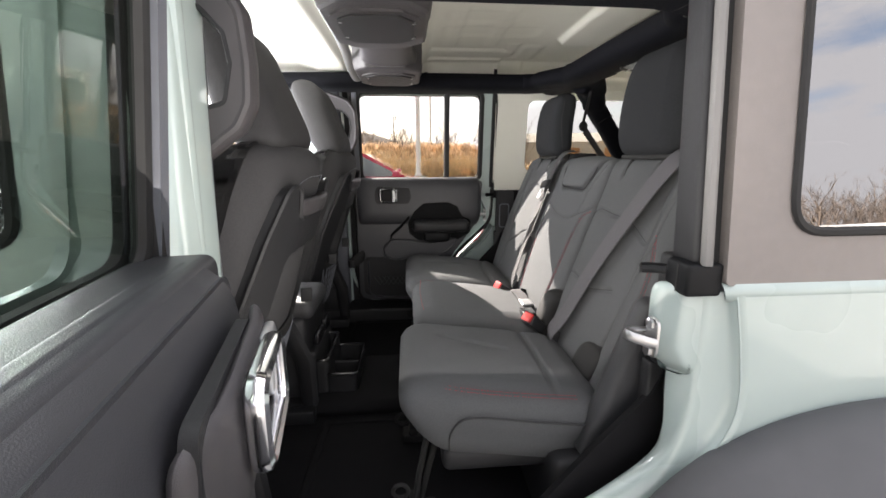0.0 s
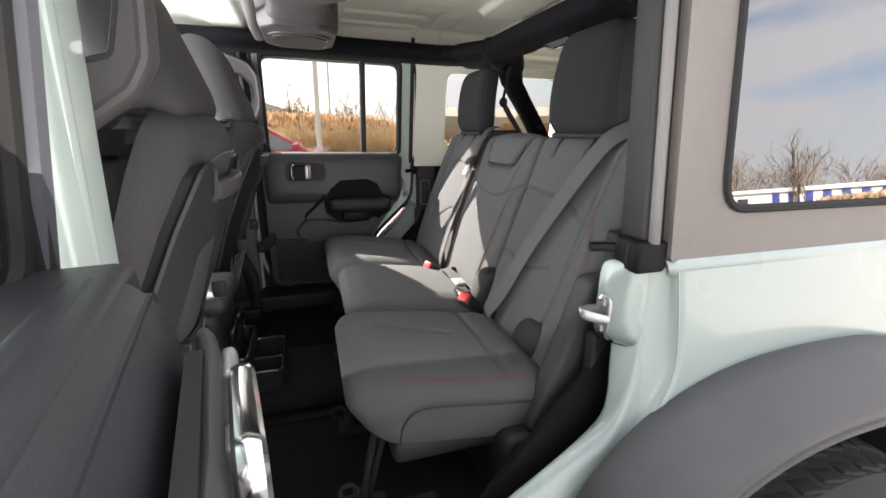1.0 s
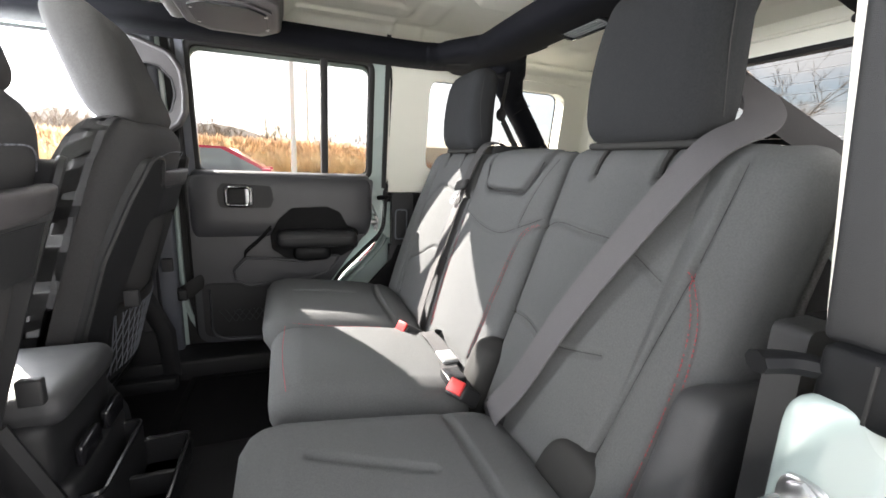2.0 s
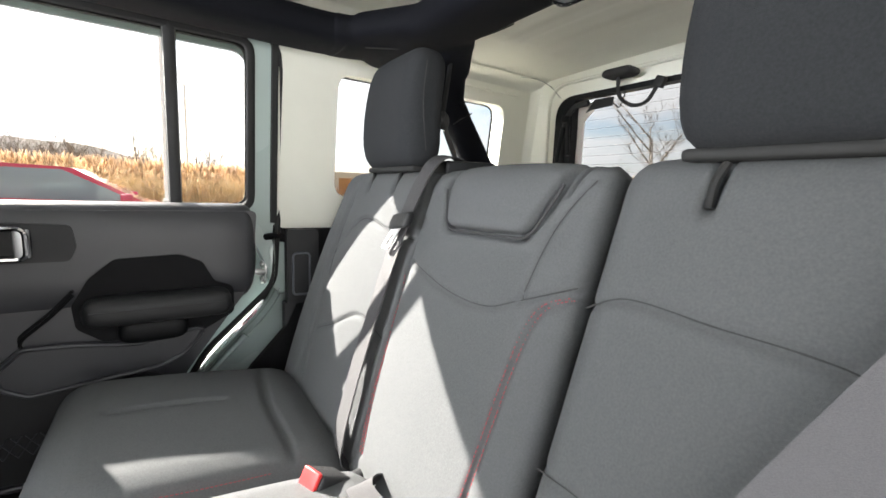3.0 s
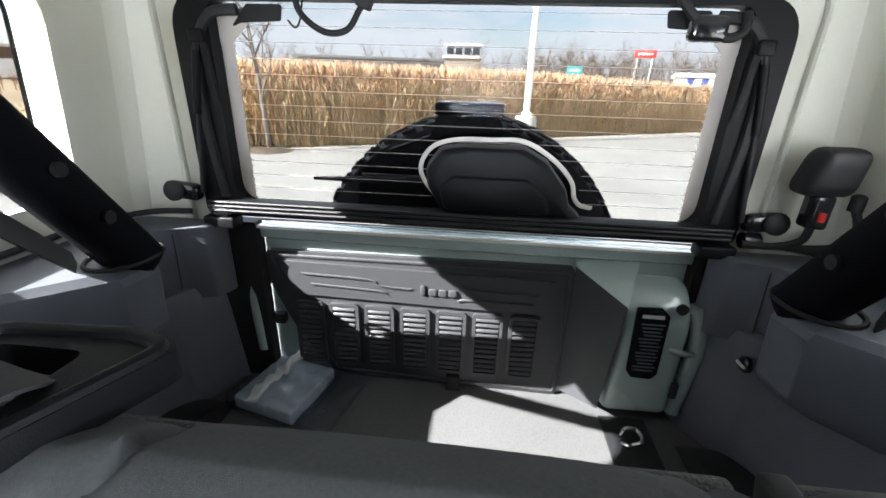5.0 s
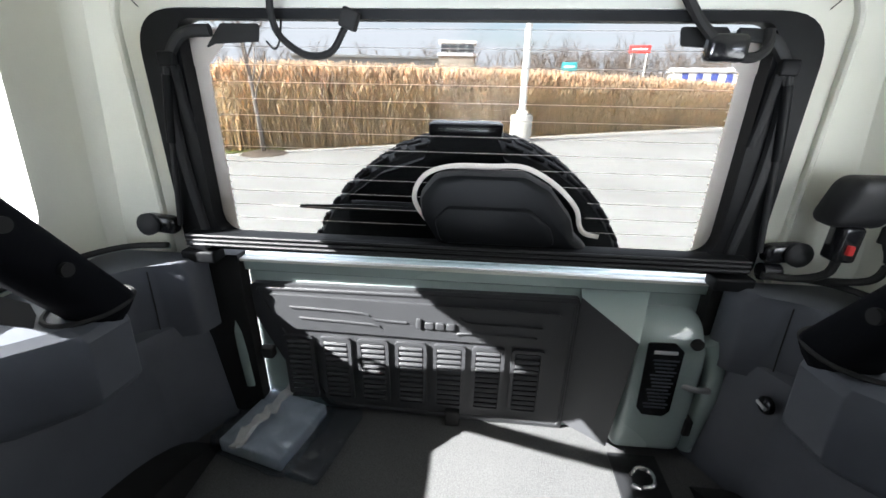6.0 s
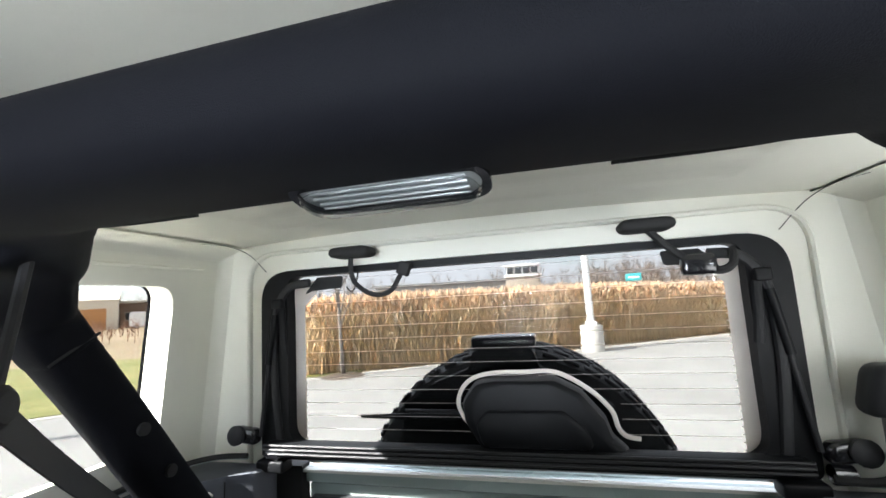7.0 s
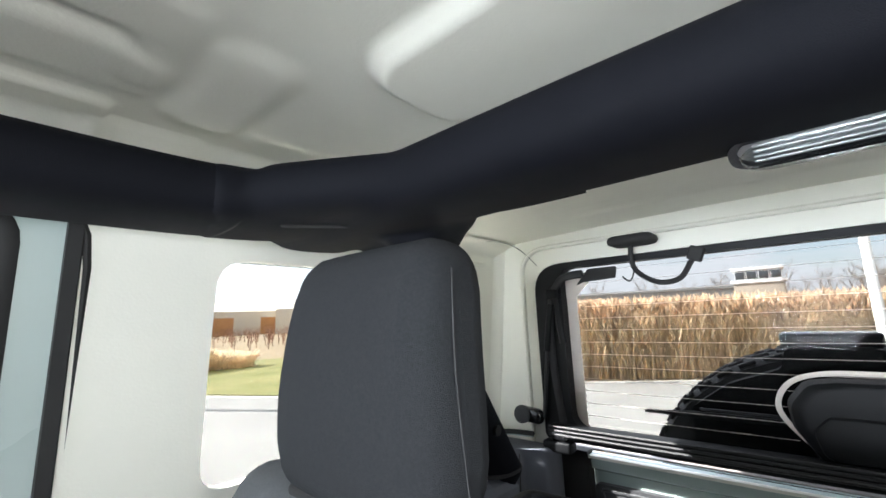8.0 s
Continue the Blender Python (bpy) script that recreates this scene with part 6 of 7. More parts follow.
# ---- front seats ----
def front_seat(yc, label):
    s = thing("front_seat", (-0.95, yc, 0.6), label, "car seat", "front seats")
    fx = lambda z: 0.30 * (z - 1.0)

    def fn(P):
        P = P.copy()
        k = np.clip((P[:, 2] - 1.05) / 0.33, 0, 1)
        u = P[:, 1] - yc
        P[:, 1] = yc + u * (1 - 0.14 * k ** 2)
        P[:, 0] += fx(P[:, 2]) - 0.040 * np.minimum(u / 0.2, 1.2) ** 2 * (P[:, 0] > -0.80)
        return P
    part("backrest", gbox((-0.89, yc - 0.268, 0.70), (-0.712, yc + 0.268, 1.425), (0.075, 0.085, 0.09), (8, 24, 24), fn), FRONTC, s, "dark cloth backrest", sharp=0)

    def fn2(P):
        P = P.copy()
        P[:, 0] += fx(P[:, 2]) - 0.05 * ((P[:, 1] - yc) / 0.2) ** 2
        return P
    rim = [(yc + u, v) for u, v in ((-0.195, 0.72), (0.195, 0.72), (0.222, 0.95), (0.220, 1.12), (0.196, 1.24), (0.168, 1.325), (0.150, 1.342), (0.130, 1.335), (0.108, 1.272), (-0.108, 1.272), (-0.130, 1.335), (-0.150, 1.342), (-0.168, 1.325), (-0.196, 1.24), (-0.220, 1.12), (-0.222, 0.95))]
    well = [(yc + u, v) for u, v in ((-0.14, 0.78), (0.14, 0.78), (0.165, 0.95), (0.125, 1.20), (-0.125, 1.20), (-0.165, 0.95))]
    shell = part("back_panel", plate(rounded(rim, 0.022), -0.720, -0.690, "x", [rounded(well, 0.03)], fn2), BLACK, s, "charcoal moulded back panel")
    part("panel_lip", sweep([Vector(q) for q in fn2(np.array([(-0.690, u, v) for u, v in rounded(rim, 0.022)]))], 0.006, n=6, up=(1, 0, 0), closed=True), BLACK, shell)
    part("panel_well", plate(rounded(rim, 0.03), -0.726, -0.712, "x", (), fn2), BLACK, s, "black recessed panel")
    part("map_pocket", gbox((-0.716, yc - 0.155, 0.785), (-0.698, yc + 0.155, 1.0), (0.008, 0.03, 0.03), (1, 10, 6), fn2), RUBBER, s, "black net map pocket")
    for i in range(12):
        for sg in (-1, 1):
            y0 = yc - 0.14 + i * 0.0235
            part("net_cord", sweep([Vector(q) for q in fn2(np.array([(-0.6965, np.clip(y0 - sg * 0.03, yc - 0.15, yc + 0.15), 0.81), (-0.6965, np.clip(y0 + sg * 0.03, yc - 0.15, yc + 0.15), 0.975)]))], 0.0016, n=4), GREY, s)
    for sg in (-1, 1):
        part("hook", gbox((-0.715 + fx(1.03), yc + sg * 0.16 - 0.008, 1.0), (-0.685 + fx(1.03), yc + sg * 0.16 + 0.008, 1.04), 0.004, (1, 1, 1)), BLACK, s)
        part("headrest_post", sweep([(-0.705, yc + sg * 0.07, 1.34), (-0.685, yc + sg * 0.07, 1.46)], 0.006, n=8), STEEL, s)
    part("grab_tab", gbox((-0.712, yc - 0.118, 1.274), (-0.684, yc + 0.118, 1.312), 0.009, (1, 8, 1), fn2), LOOPP, s, "charcoal grab strip")
    stitches(curve2([(-0.20, 1.27), (-0.10, 1.345), (0.0, 1.355), (0.10, 1.345), (0.20, 1.27)]), lambda u, v: (-0.709 + fx(v) - 0.05 * (u / 0.2) ** 2, yc + u * 0.95, v), s, GREY, 0.008, 0.0012)

    def fn3(P):
        P = P.copy()
        k = (P[:, 2] - 1.40) / 0.26
        P[:, 1] = yc + (P[:, 1] - yc) * (1 - 0.34 * np.clip(k, 0, 1) ** 1.4)
        P[:, 0] -= 0.095 * k - 0.035
        return P
    part("headrest", gbox((-0.77, yc - 0.165, 1.405), (-0.655, yc + 0.165, 1.675), (0.05, 0.05, 0.06), (5, 10, 12), fn3), FRONTC, s, "dark cloth headrest", sharp=0)
    part("cushion", gbox((-1.40, yc - 0.26, 0.72), (-0.80, yc + 0.26, 0.90), (0.06, 0.07, 0.06), (10, 10, 3)), CLOTH2, s, "dark cloth cushion", sharp=0)
    part("side_shield", gbox((-1.30, yc - 0.275 if yc < 0 else yc + 0.245, 0.64), (-0.72, yc - 0.245 if yc < 0 else yc + 0.275, 0.78), 0.02, (4, 1, 2)), BLACK, s)
    for sg in (-1, 1):
        part("slide_rail", gbox((-1.35, yc + sg * 0.19 - 0.02, 0.60), (-0.70, yc + sg * 0.19 + 0.02, 0.64), 0.005, (2, 1, 1)), BLACK, s)
        part("seat_frame", sweep([(-0.72, yc + sg * 0.225, 0.63), (-0.73, yc + sg * 0.23, 0.78), (-0.76 + fx(0.9), yc + sg * 0.235, 0.92)], 0.02, 0.03, 8), BLACK, s)
    return s


front_seat(-0.37, "dark cloth front seat with a hard black back panel")
front_seat(0.37, "dark cloth front seat with a hard black back panel")

console = thing("centre_console", (-0.8, 0, 0.6), "black centre console with rear cup holders", "console")
part("body", gbox((-1.55, -0.13, 0.60), (-0.72, 0.13, 0.92), 0.03, (6, 3, 3)), BLACK, console)
part("rear_face", gbox((-0.74, -0.125, 0.60), (-0.70, 0.125, 0.80), 0.015, (2, 3, 2)), BLACK, console, "black rear console face")
for x0, x1, z1 in ((-0.715, -0.665, 0.765), (-0.675, -0.575, 0.715)):
    tray = part("cup_tray", join(plate(rect(x0, -0.115, x1, 0.115, 0.018), 0.60, z1, "z", [rect(x0 + 0.008, -0.105, x1 - 0.008, 0.105, 0.014)]), gbox((x0 + 0.004, -0.11, 0.60), (x1 - 0.004, 0.11, z1 - 0.06), 0.004, (1, 1, 1))), BLACK, console, "black open tray")
    part("tray_rim", sweep([Vector((u, v, z1)) for u, v in rect(x0 + 0.003, -0.112, x1 - 0.003, 0.112, 0.016)], 0.005, n=8, closed=True), GLOSS, tray)
part("tray_divider", gbox((-0.668, -0.006, 0.655), (-0.583, 0.006, 0.705), 0.003, (1, 1, 1)), BLACK, console)
for sy in (-1, 1):
    part("air_vent", gbox((-0.708, sy * 0.055 - 0.04, 0.81), (-0.692, sy * 0.055 + 0.04, 0.85), 0.006, (1, 2, 1)), GLOSS, console, "black rear air vent")
part("armrest_lid", gbox((-1.05, -0.12, 0.90), (-0.70, 0.12, 0.965), 0.03, (4, 3, 1)), DKVINYL, console, "black padded console lid")

# ---- overhead sound bar between the front and rear rows ----
sbar = thing("sound_bar", (-0.5, 0, 1.68), "charcoal overhead sound bar with speakers at both ends", "speaker")
ys = [-0.53, -0.50, -0.45, -0.38, -0.30, -0.22, -0.15, -0.08, 0.0, 0.08, 0.15, 0.22, 0.30, 0.38, 0.45, 0.50, 0.53]
wide = [0.05, 0.092, 0.112, 0.120, 0.120, 0.112, 0.095, 0.082, 0.078, 0.082, 0.095, 0.112, 0.120, 0.120, 0.112, 0.092, 0.05]
deep = [0.014, 0.028, 0.040, 0.046, 0.048, 0.046, 0.040, 0.034, 0.032, 0.034, 0.040, 0.046, 0.048, 0.046, 0.040, 0.028, 0.014]
part("beam", sweep([(-0.458, y, 1.728) for y in ys], wide, deep, 28, power=2.8), LOOPP, sbar, "charcoal moulded beam", sharp=0)
for s in (1, -1):
    flip = (lambda d: d) if s > 0 else mirrored
    house = [(-0.578, 0.175), (-0.535, 0.120), (-0.400, 0.120), (-0.345, 0.180), (-0.345, 0.420), (-0.392, 0.488), (-0.530, 0.488), (-0.578, 0.430)]
    layers = [(1.684, 0.075), (1.688, 0.035), (1.700, 0.0), (1.742, -0.02), (1.782, -0.02)]
    rings = [[(-0.458 + (u + 0.458) * (1 - k), 0.305 + (v - 0.305) * (1 - k), z) for u, v in rounded(house, 0.022, 4)] for z, k in layers]
    n_ = len(rings[0])
    pod = part("speaker_housing", flip(([p for r in rings for p in r], [(a * n_ + (b + 1) % n_, a * n_ + b, (a + 1) * n_ + b, (a + 1) * n_ + (b + 1) % n_) for a in range(4) for b in range(n_)] + [tuple(range(n_))])), LOOPP, sbar, "charcoal angular speaker housing", sharp=28)
    oct_ = [(-0.458 + (u + 0.458) * 0.70, 0.318 + (v - 0.305) * 0.56) for u, v in house]
    part("grille_rim", flip(plate(rounded([(-0.458 + (u + 0.458) * 1.16, 0.318 + (v - 0.318) * 1.16) for u, v in oct_], 0.02), 1.679, 1.685, "z")), LOOPP, pod)
    part("speaker_grille", flip(plate(rounded(oct_, 0.02), 1.675, 1.680, "z")), BLACK, pod, "black speaker grille")
    for q in ((-0.536, 0.262), (-0.380, 0.262), (-0.380, 0.372), (-0.536, 0.372)):
        part("screw", flip(lathe([(0.0055, 0), (0.0055, 0.003), (0.003, 0.004)], 10, pose(q[0], q[1], 1.6785, 180, 0, 0))), STEEL, pod)
part("wire_cover", sweep(smooth([(-0.585, -0.10, 1.735), (-0.590, 0.10, 1.728), (-0.600, 0.30, 1.715), (-0.595, 0.44, 1.70)], 6), 0.016, 0.006, 8), DULL, sbar, "pale trim along the bar")

# ---- loop of the left centre pillar bar, front row roof fittings ----
for s in (1, -1):
    flip = (lambda d: d) if s > 0 else mirrored
    pl = thing("pillar_bar", (-0.68, s * 0.66, 1.5), "charcoal padded pillar bar with an open loop", "roll bar", kind="structure")
    ring = rounded([(-0.80, 1.385), (-0.715, 1.397), (-0.655, 1.442), (-0.637, 1.475), (-0.633, 1.53), (-0.637, 1.60), (-0.665, 1.645), (-0.80, 1.695)], [0.01, 0.04, 0.03, 0.03, 0.03, 0.03, 0.04, 0.01])
    eye_ = rounded([(-0.712, 1.462), (-0.668, 1.475), (-0.654, 1.53), (-0.660, 1.572), (-0.690, 1.605), (-0.735, 1.615)], 0.014)
    part("loop", flip(plate(ring, 0.640, 0.678, "y", [eye_])), LOOPP, pl, "charcoal plastic loop cover")
    part("loop_edge", flip(sweep([Vector((u, 0.659, v)) for u, v in ring], 0.010, 0.021, 12, (0, 1, 0), 2.6, closed=True)), LOOPP, pl)
    part("loop_eye", flip(sweep([Vector((u, 0.659, v)) for u, v in eye_], 0.006, 0.021, 10, (0, 1, 0), 2.6, closed=True)), BLACK, pl)
    part("post", flip(sweep([(-0.78, 0.67, 0.62), (-0.785, 0.67, 1.0), (-0.79, 0.665, 1.45)], 0.04, 0.03, 12, (1, 0, 0), 2.8)), BLACK, pl)
    part("belt", flip(ribbon([(-0.76, 0.625, 1.60), (-0.77, 0.62, 1.3), (-0.77, 0.625, 0.75)], 0.045, (1, 0, 0))), WEB, pl, "black belt webbing")
visor = thing("sun_visor", (-1.33, 0.36, 1.70), "grey sun visor folded up under the roof", "sun visor", "sun visors")
part("flap", gbox((-1.42, 0.16, 1.69), (-1.24, 0.56, 1.712), 0.009, (3, 6, 1)), GREY, visor)
part("hinge", sweep([(-1.42, 0.50, 1.70), (-1.42, 0.57, 1.705), (-1.42, 0.60, 1.72)], 0.008, n=8), BLACK, visor)
copy_thing(visor, Matrix.Translation((-1.33, -0.36, 1.70)))
handle = thing("grab_handle", (-1.0, 0.4, 1.7), "black roof latch handle above the front seats", "handle", "roof latches")
part("base", gbox((-1.06, 0.20, 1.715), (-0.92, 0.26, 1.735), 0.008, (2, 1, 1)), BLACK, handle)
part("grip", sweep(smooth([(-1.04, 0.23, 1.712), (-1.02, 0.23, 1.69), (-0.96, 0.23, 1.688), (-0.93, 0.23, 1.70)]), 0.010, n=8), GLOSS, handle)
copy_thing(handle, Matrix.Translation((-1.0, 0.05, 1.7)))
copy_thing(handle, Matrix.Translation((-1.25, 0.4, 1.7)))

# ---- front doors, windscreen and dash close the cabin ----
for s, side in SIDES:
    flip = (lambda d: d) if s > 0 else mirrored
    fd = thing("front_door", (-1.25, s * 0.8, 0.65), "closed pale blue front door with a black handle", "car door", "front doors")

    def lean2(P):
        P = P.copy()
        P[:, 1] -= np.clip(P[:, 2] - 1.29, 0, 1) * 0.12
        return P
    win = rounded([(-1.62, 1.29), (-0.89, 1.29), (-0.89, 1.695), (-1.48, 1.695)], 0.035)
    part("skin", flip(plate(rounded([(-1.72, 0.64), (-0.81, 0.64), (-0.81, 1.755), (-1.56, 1.755), (-1.72, 1.28)], 0.03), 0.725, 0.80, "y", [win], lean2)), PAINT, fd, "pale blue door shell")
    pane = part("pane", flip(plate(rounded([(-1.63, 1.28), (-0.88, 1.28), (-0.88, 1.70), (-1.49, 1.70)], 0.02), 0.758, 0.762, "y", (), lean2)), GLASS, fd, "clear door glass")
    pane.visible_shadow = False
    part("trim_panel", flip(plate(rounded([(-1.68, 0.68), (-0.85, 0.68), (-0.85, 1.285), (-1.68, 1.285)], 0.03), 0.69, 0.724, "y")), TRIM, fd, "charcoal inner trim")
    part("outer_handle", flip(sweep(smooth([(-1.00, 0.803, 1.19), (-0.98, 0.832, 1.19), (-0.90, 0.832, 1.19), (-0.88, 0.803, 1.19)]), 0.012, 0.014, 8)), BLACK, fd, "black outer handle")
    part("window_seal", flip(sweep([Vector(p) for p in lean2(np.array([(u, 0.80, v) for u, v in win]))], 0.009, 0.006, 6, (0, 1, 0), closed=True)), RUBBER, fd)
front = thing("front_bulkhead", (-1.9, 0, 0.6), "black dash panel and windscreen frame", "dashboard", kind="structure")
part("dash", gbox((-2.05, -0.72, 0.6), (-1.62, 0.72, 1.25), (0.08, 0.03, 0.08), (4, 4, 4)), BLACK, front, "black dashboard")
part("screen_frame", moved(plate(rect(-0.73, 0, 0.73, 0.60, 0.03), -0.03, 0.0, "x", [rect(-0.66, 0.06, 0.66, 0.53, 0.04)]), pose(-1.68, 0, 1.24, 0, 27, 0)), BLACK, front, "black windscreen frame")
pane = part("windscreen", moved(plate(rect(-0.69, 0.03, 0.69, 0.56, 0.03), -0.018, -0.014, "x"), pose(-1.68, 0, 1.24, 0, 27, 0)), GLASS, front, "clear windscreen")
pane.visible_shadow = False
part("bonnet", gbox((-3.1, -0.62, 1.0), (-1.70, 0.62, 1.17), 0.05, (3, 3, 2)), PAINT, front, "pale blue bonnet")
part("firewall", gbox((-3.1, -0.70, 0.45), (-1.95, 0.70, 1.0), 0.03, (1, 1, 1)), BLACK, front)

# ---- wheels ----
def wheel(w, m):
    prof = [(0.225, -0.115), (0.27, -0.128), (0.345, -0.13), (0.385, -0.118), (0.398, -0.09), (0.402, 0.0), (0.398, 0.09), (0.385, 0.118), (0.345, 0.13), (0.27, 0.128), (0.225, 0.115)]
    tyre = part("tyre", lathe(prof, 64, m), TYRE, w, "black all-terrain tyre")
    LUG = mesh_of("tread_lug", *gbox((-0.016, -0.019, 0), (0.016, 0.019, 0.009), 0.003, (1, 1, 1), lambda P: np.c_[P[:, 0] + 0.35 * P[:, 1], P[:, 1] + 0.15 * P[:, 0], P[:, 2]]), TYRE)
    for j, y in enumerate((-0.10, -0.052, 0.0, 0.052, 0.10)):
        for i in range(48):
            g = 2 * math.pi * (i + 0.5 * (j % 2)) / 48
            o = part("tread_lug", LUG, TYRE, tyre)
            o.matrix_basis = m @ Matrix.Rotation(g, 4, "Z") @ Matrix.Translation((0.396 if abs(y) < 0.09 else 0.390, 0, y)) @ Matrix.Rotation(radians(90), 4, "Y") @ Matrix.Rotation(radians(0 if j % 2 else 180), 4, "Z")
    part("rim", lathe([(0.0, -0.06), (0.18, -0.06), (0.225, -0.11), (0.232, -0.112), (0.232, 0.112), (0.225, 0.11), (0.18, 0.06), (0.0, 0.05)], 32, m), GREY, w, "dark grey rim")
    return w


wheel(thing("wheel", (0.47, -0.80, 0.0), "black rear wheel with a chunky tread", "wheel"), pose(0.47, -0.80, 0.40, 90, 0, 0))
carrier = thing("spare_carrier", (1.08, 0, 1.1), "black spare wheel on a carrier with a high brake light", "spare wheel")
wheel(carrier, pose(1.225, -0.012, 1.065, 0, 90, 0))
part("cover_plate", plate(rounded([(0.25, 1.10), (0.245, 1.34), (0.17, 1.395), (0.075, 1.43), (0.062, 1.475), (-0.078, 1.475), (-0.09, 1.43), (-0.17, 1.395), (-0.25, 1.34), (-0.25, 1.10)][::-1], 0.02), 1.045, 1.085, "x"), SATIN, carrier, "gloss black carrier plate")
part("brake_light", gbox((1.06, -0.086, 1.472), (1.16, 0.070, 1.502), 0.008, (2, 4, 1)), GLOSS, carrier, "gloss black high brake light housing")
part("arm", gbox((1.0, -0.12, 0.95), (1.15, 0.12, 1.15), 0.02, (1, 1, 1)), BLACK, carrier)


# ---- outdoors ----
def ground_material(name, colours, scale, rough=0.9, bump=0.3, fine=60.0):
    """Ground with broad patches between two colours and fine speckle."""
    m = bpy.data.materials.new(name)
    m.use_nodes = True
    n, k = m.node_tree.nodes, m.node_tree.links
    b = n["Principled BSDF"]
    b.inputs["Roughness"].default_value = rough
    co, t1, t2, r, mx = n.new("ShaderNodeTexCoord"), n.new("ShaderNodeTexNoise"), n.new("ShaderNodeTexNoise"), n.new("ShaderNodeValToRGB"), n.new("ShaderNodeMix")
    t1.inputs["Scale"].default_value, t1.inputs["Detail"].default_value = scale, 6.0
    t2.inputs["Scale"].default_value, t2.inputs["Detail"].default_value = fine, 3.0
    r.color_ramp.elements[0].position, r.color_ramp.elements[1].position = 0.35, 0.65
    r.color_ramp.elements[0].color, r.color_ramp.elements[1].color = (*colours[0], 1), (*colours[1], 1)
    mx.data_type, mx.blend_type = "RGBA", "MULTIPLY"
    mx.inputs[0].default_value = 0.5
    k.new(co.outputs["Object"], t1.inputs["Vector"]), k.new(co.outputs["Object"], t2.inputs["Vector"])
    k.new(t1.outputs["Fac"], r.inputs["Fac"]), k.new(r.outputs["Color"], mx.inputs[6]), k.new(t2.outputs["Color"], mx.inputs[7])
    k.new(mx.outputs[2], b.inputs["Base Color"])
    bp = n.new("ShaderNodeBump")
    bp.inputs["Strength"].default_value, bp.inputs["Distance"].default_value = bump, 0.02
    k.new(t2.outputs["Fac"], bp.inputs["Height"]), k.new(bp.outputs["Normal"], b.inputs["Normal"])
    return m


CONCRETE = ground_material("lot_concrete", ((0.33, 0.32, 0.30), (0.40, 0.39, 0.365)), 0.5, 0.85, 0.2, 40)
FIELD = ground_material("dry_field", ((0.30, 0.22, 0.12), (0.38, 0.29, 0.17)), 0.12, 0.95, 0.6, 5)
LAWN = ground_material("spring_lawn", ((0.20, 0.21, 0.05), (0.32, 0.29, 0.10)), 0.6, 0.95, 0.6, 30)
MULCH = ground_material("mulch", ((0.10, 0.075, 0.05), (0.16, 0.12, 0.09)), 3.0, 0.95, 0.8, 40)
REED = material("dry_reed", (0.90, 0.77, 0.55), 0.8, vary=0.15, scale=3, island=0.28)
PLUME = material("reed_plume", (0.80, 0.63, 0.46), 0.9, vary=0.25, scale=5, island=0.4)
for m in (REED, PLUME):
    n, k = m.node_tree.nodes, m.node_tree.links
    tl, mx = n.new("ShaderNodeBsdfTranslucent"), n.new("ShaderNodeMixShader")
    mx.inputs[0].default_value = 0.6
    k.new(n["Principled BSDF"].inputs["Base Color"].links[0].from_socket, tl.inputs["Color"])
    k.new(n["Principled BSDF"].outputs[0], mx.inputs[1]), k.new(tl.outputs[0], mx.inputs[2])
    k.new(mx.outputs[0], n["Material Output"].inputs["Surface"])
BARK = material("grey_bark", (0.22, 0.19, 0.165), 0.9, vary=0.25, scale=12, bump=0.6, bump_scale=60, island=0.2)
WOODS = material("bare_woods", (0.17, 0.135, 0.11), 0.95, vary=0.3, scale=0.4, island=0.4)
HILL = ground_material("wooded_hill", ((0.15, 0.13, 0.12), (0.21, 0.18, 0.16)), 0.06, 0.95, 0.8, 1.2)
POLE = material("white_pole", (0.72, 0.72, 0.70), 0.5, vary=0.05, scale=4)
PLINTH = material("plinth_concrete", (0.46, 0.44, 0.40), 0.85, vary=0.15, scale=12, stain=0.15)
WALLG = material("grey_cladding", (0.24, 0.245, 0.25), 0.7, vary=0.08, scale=0.6, stain=0.1, stain_scale=0.2)
WALLT = material("tan_cladding", (0.62, 0.56, 0.46), 0.7, vary=0.06, scale=0.6, stain=0.08, stain_scale=0.2)
WALLW = material("white_cladding", (0.72, 0.73, 0.74), 0.6, vary=0.05, scale=0.6)
STONE = material("buff_stone", (0.34, 0.30, 0.25), 0.8, vary=0.2, scale=1.4)
DOORO = material("orange_door", (0.45, 0.22, 0.08), 0.6, vary=0.06, scale=2)
ROOFB = material("brown_roof", (0.20, 0.13, 0.09), 0.8, vary=0.1, scale=1)
BLUEP = material("blue_panel", (0.05, 0.07, 0.26), 0.5, vary=0.06, scale=2)
REDS = material("red_panel", (0.55, 0.035, 0.03), 0.45, vary=0.06, scale=2)
TEAL = material("teal_panel", (0.04, 0.30, 0.33), 0.5, vary=0.06, scale=2)
# Opaque car glass; the sky's reflection is put into its light blue-grey base.
CARGL = material("sky_toned_car_window", (0.20, 0.24, 0.26), 0.08, vary=0.1, scale=6, coat=0.5)
CARRED = material("crimson_paint", (0.46, 0.02, 0.06), 0.25, vary=0.03, scale=40, coat=1.0)
CARBLUE = material("blue_paint", (0.03, 0.10, 0.32), 0.25, vary=0.03, scale=40, coat=1.0)
DARKGL = material("dark_glass", (0.03, 0.035, 0.04), 0.08, vary=0.05, scale=10, coat=0.5)

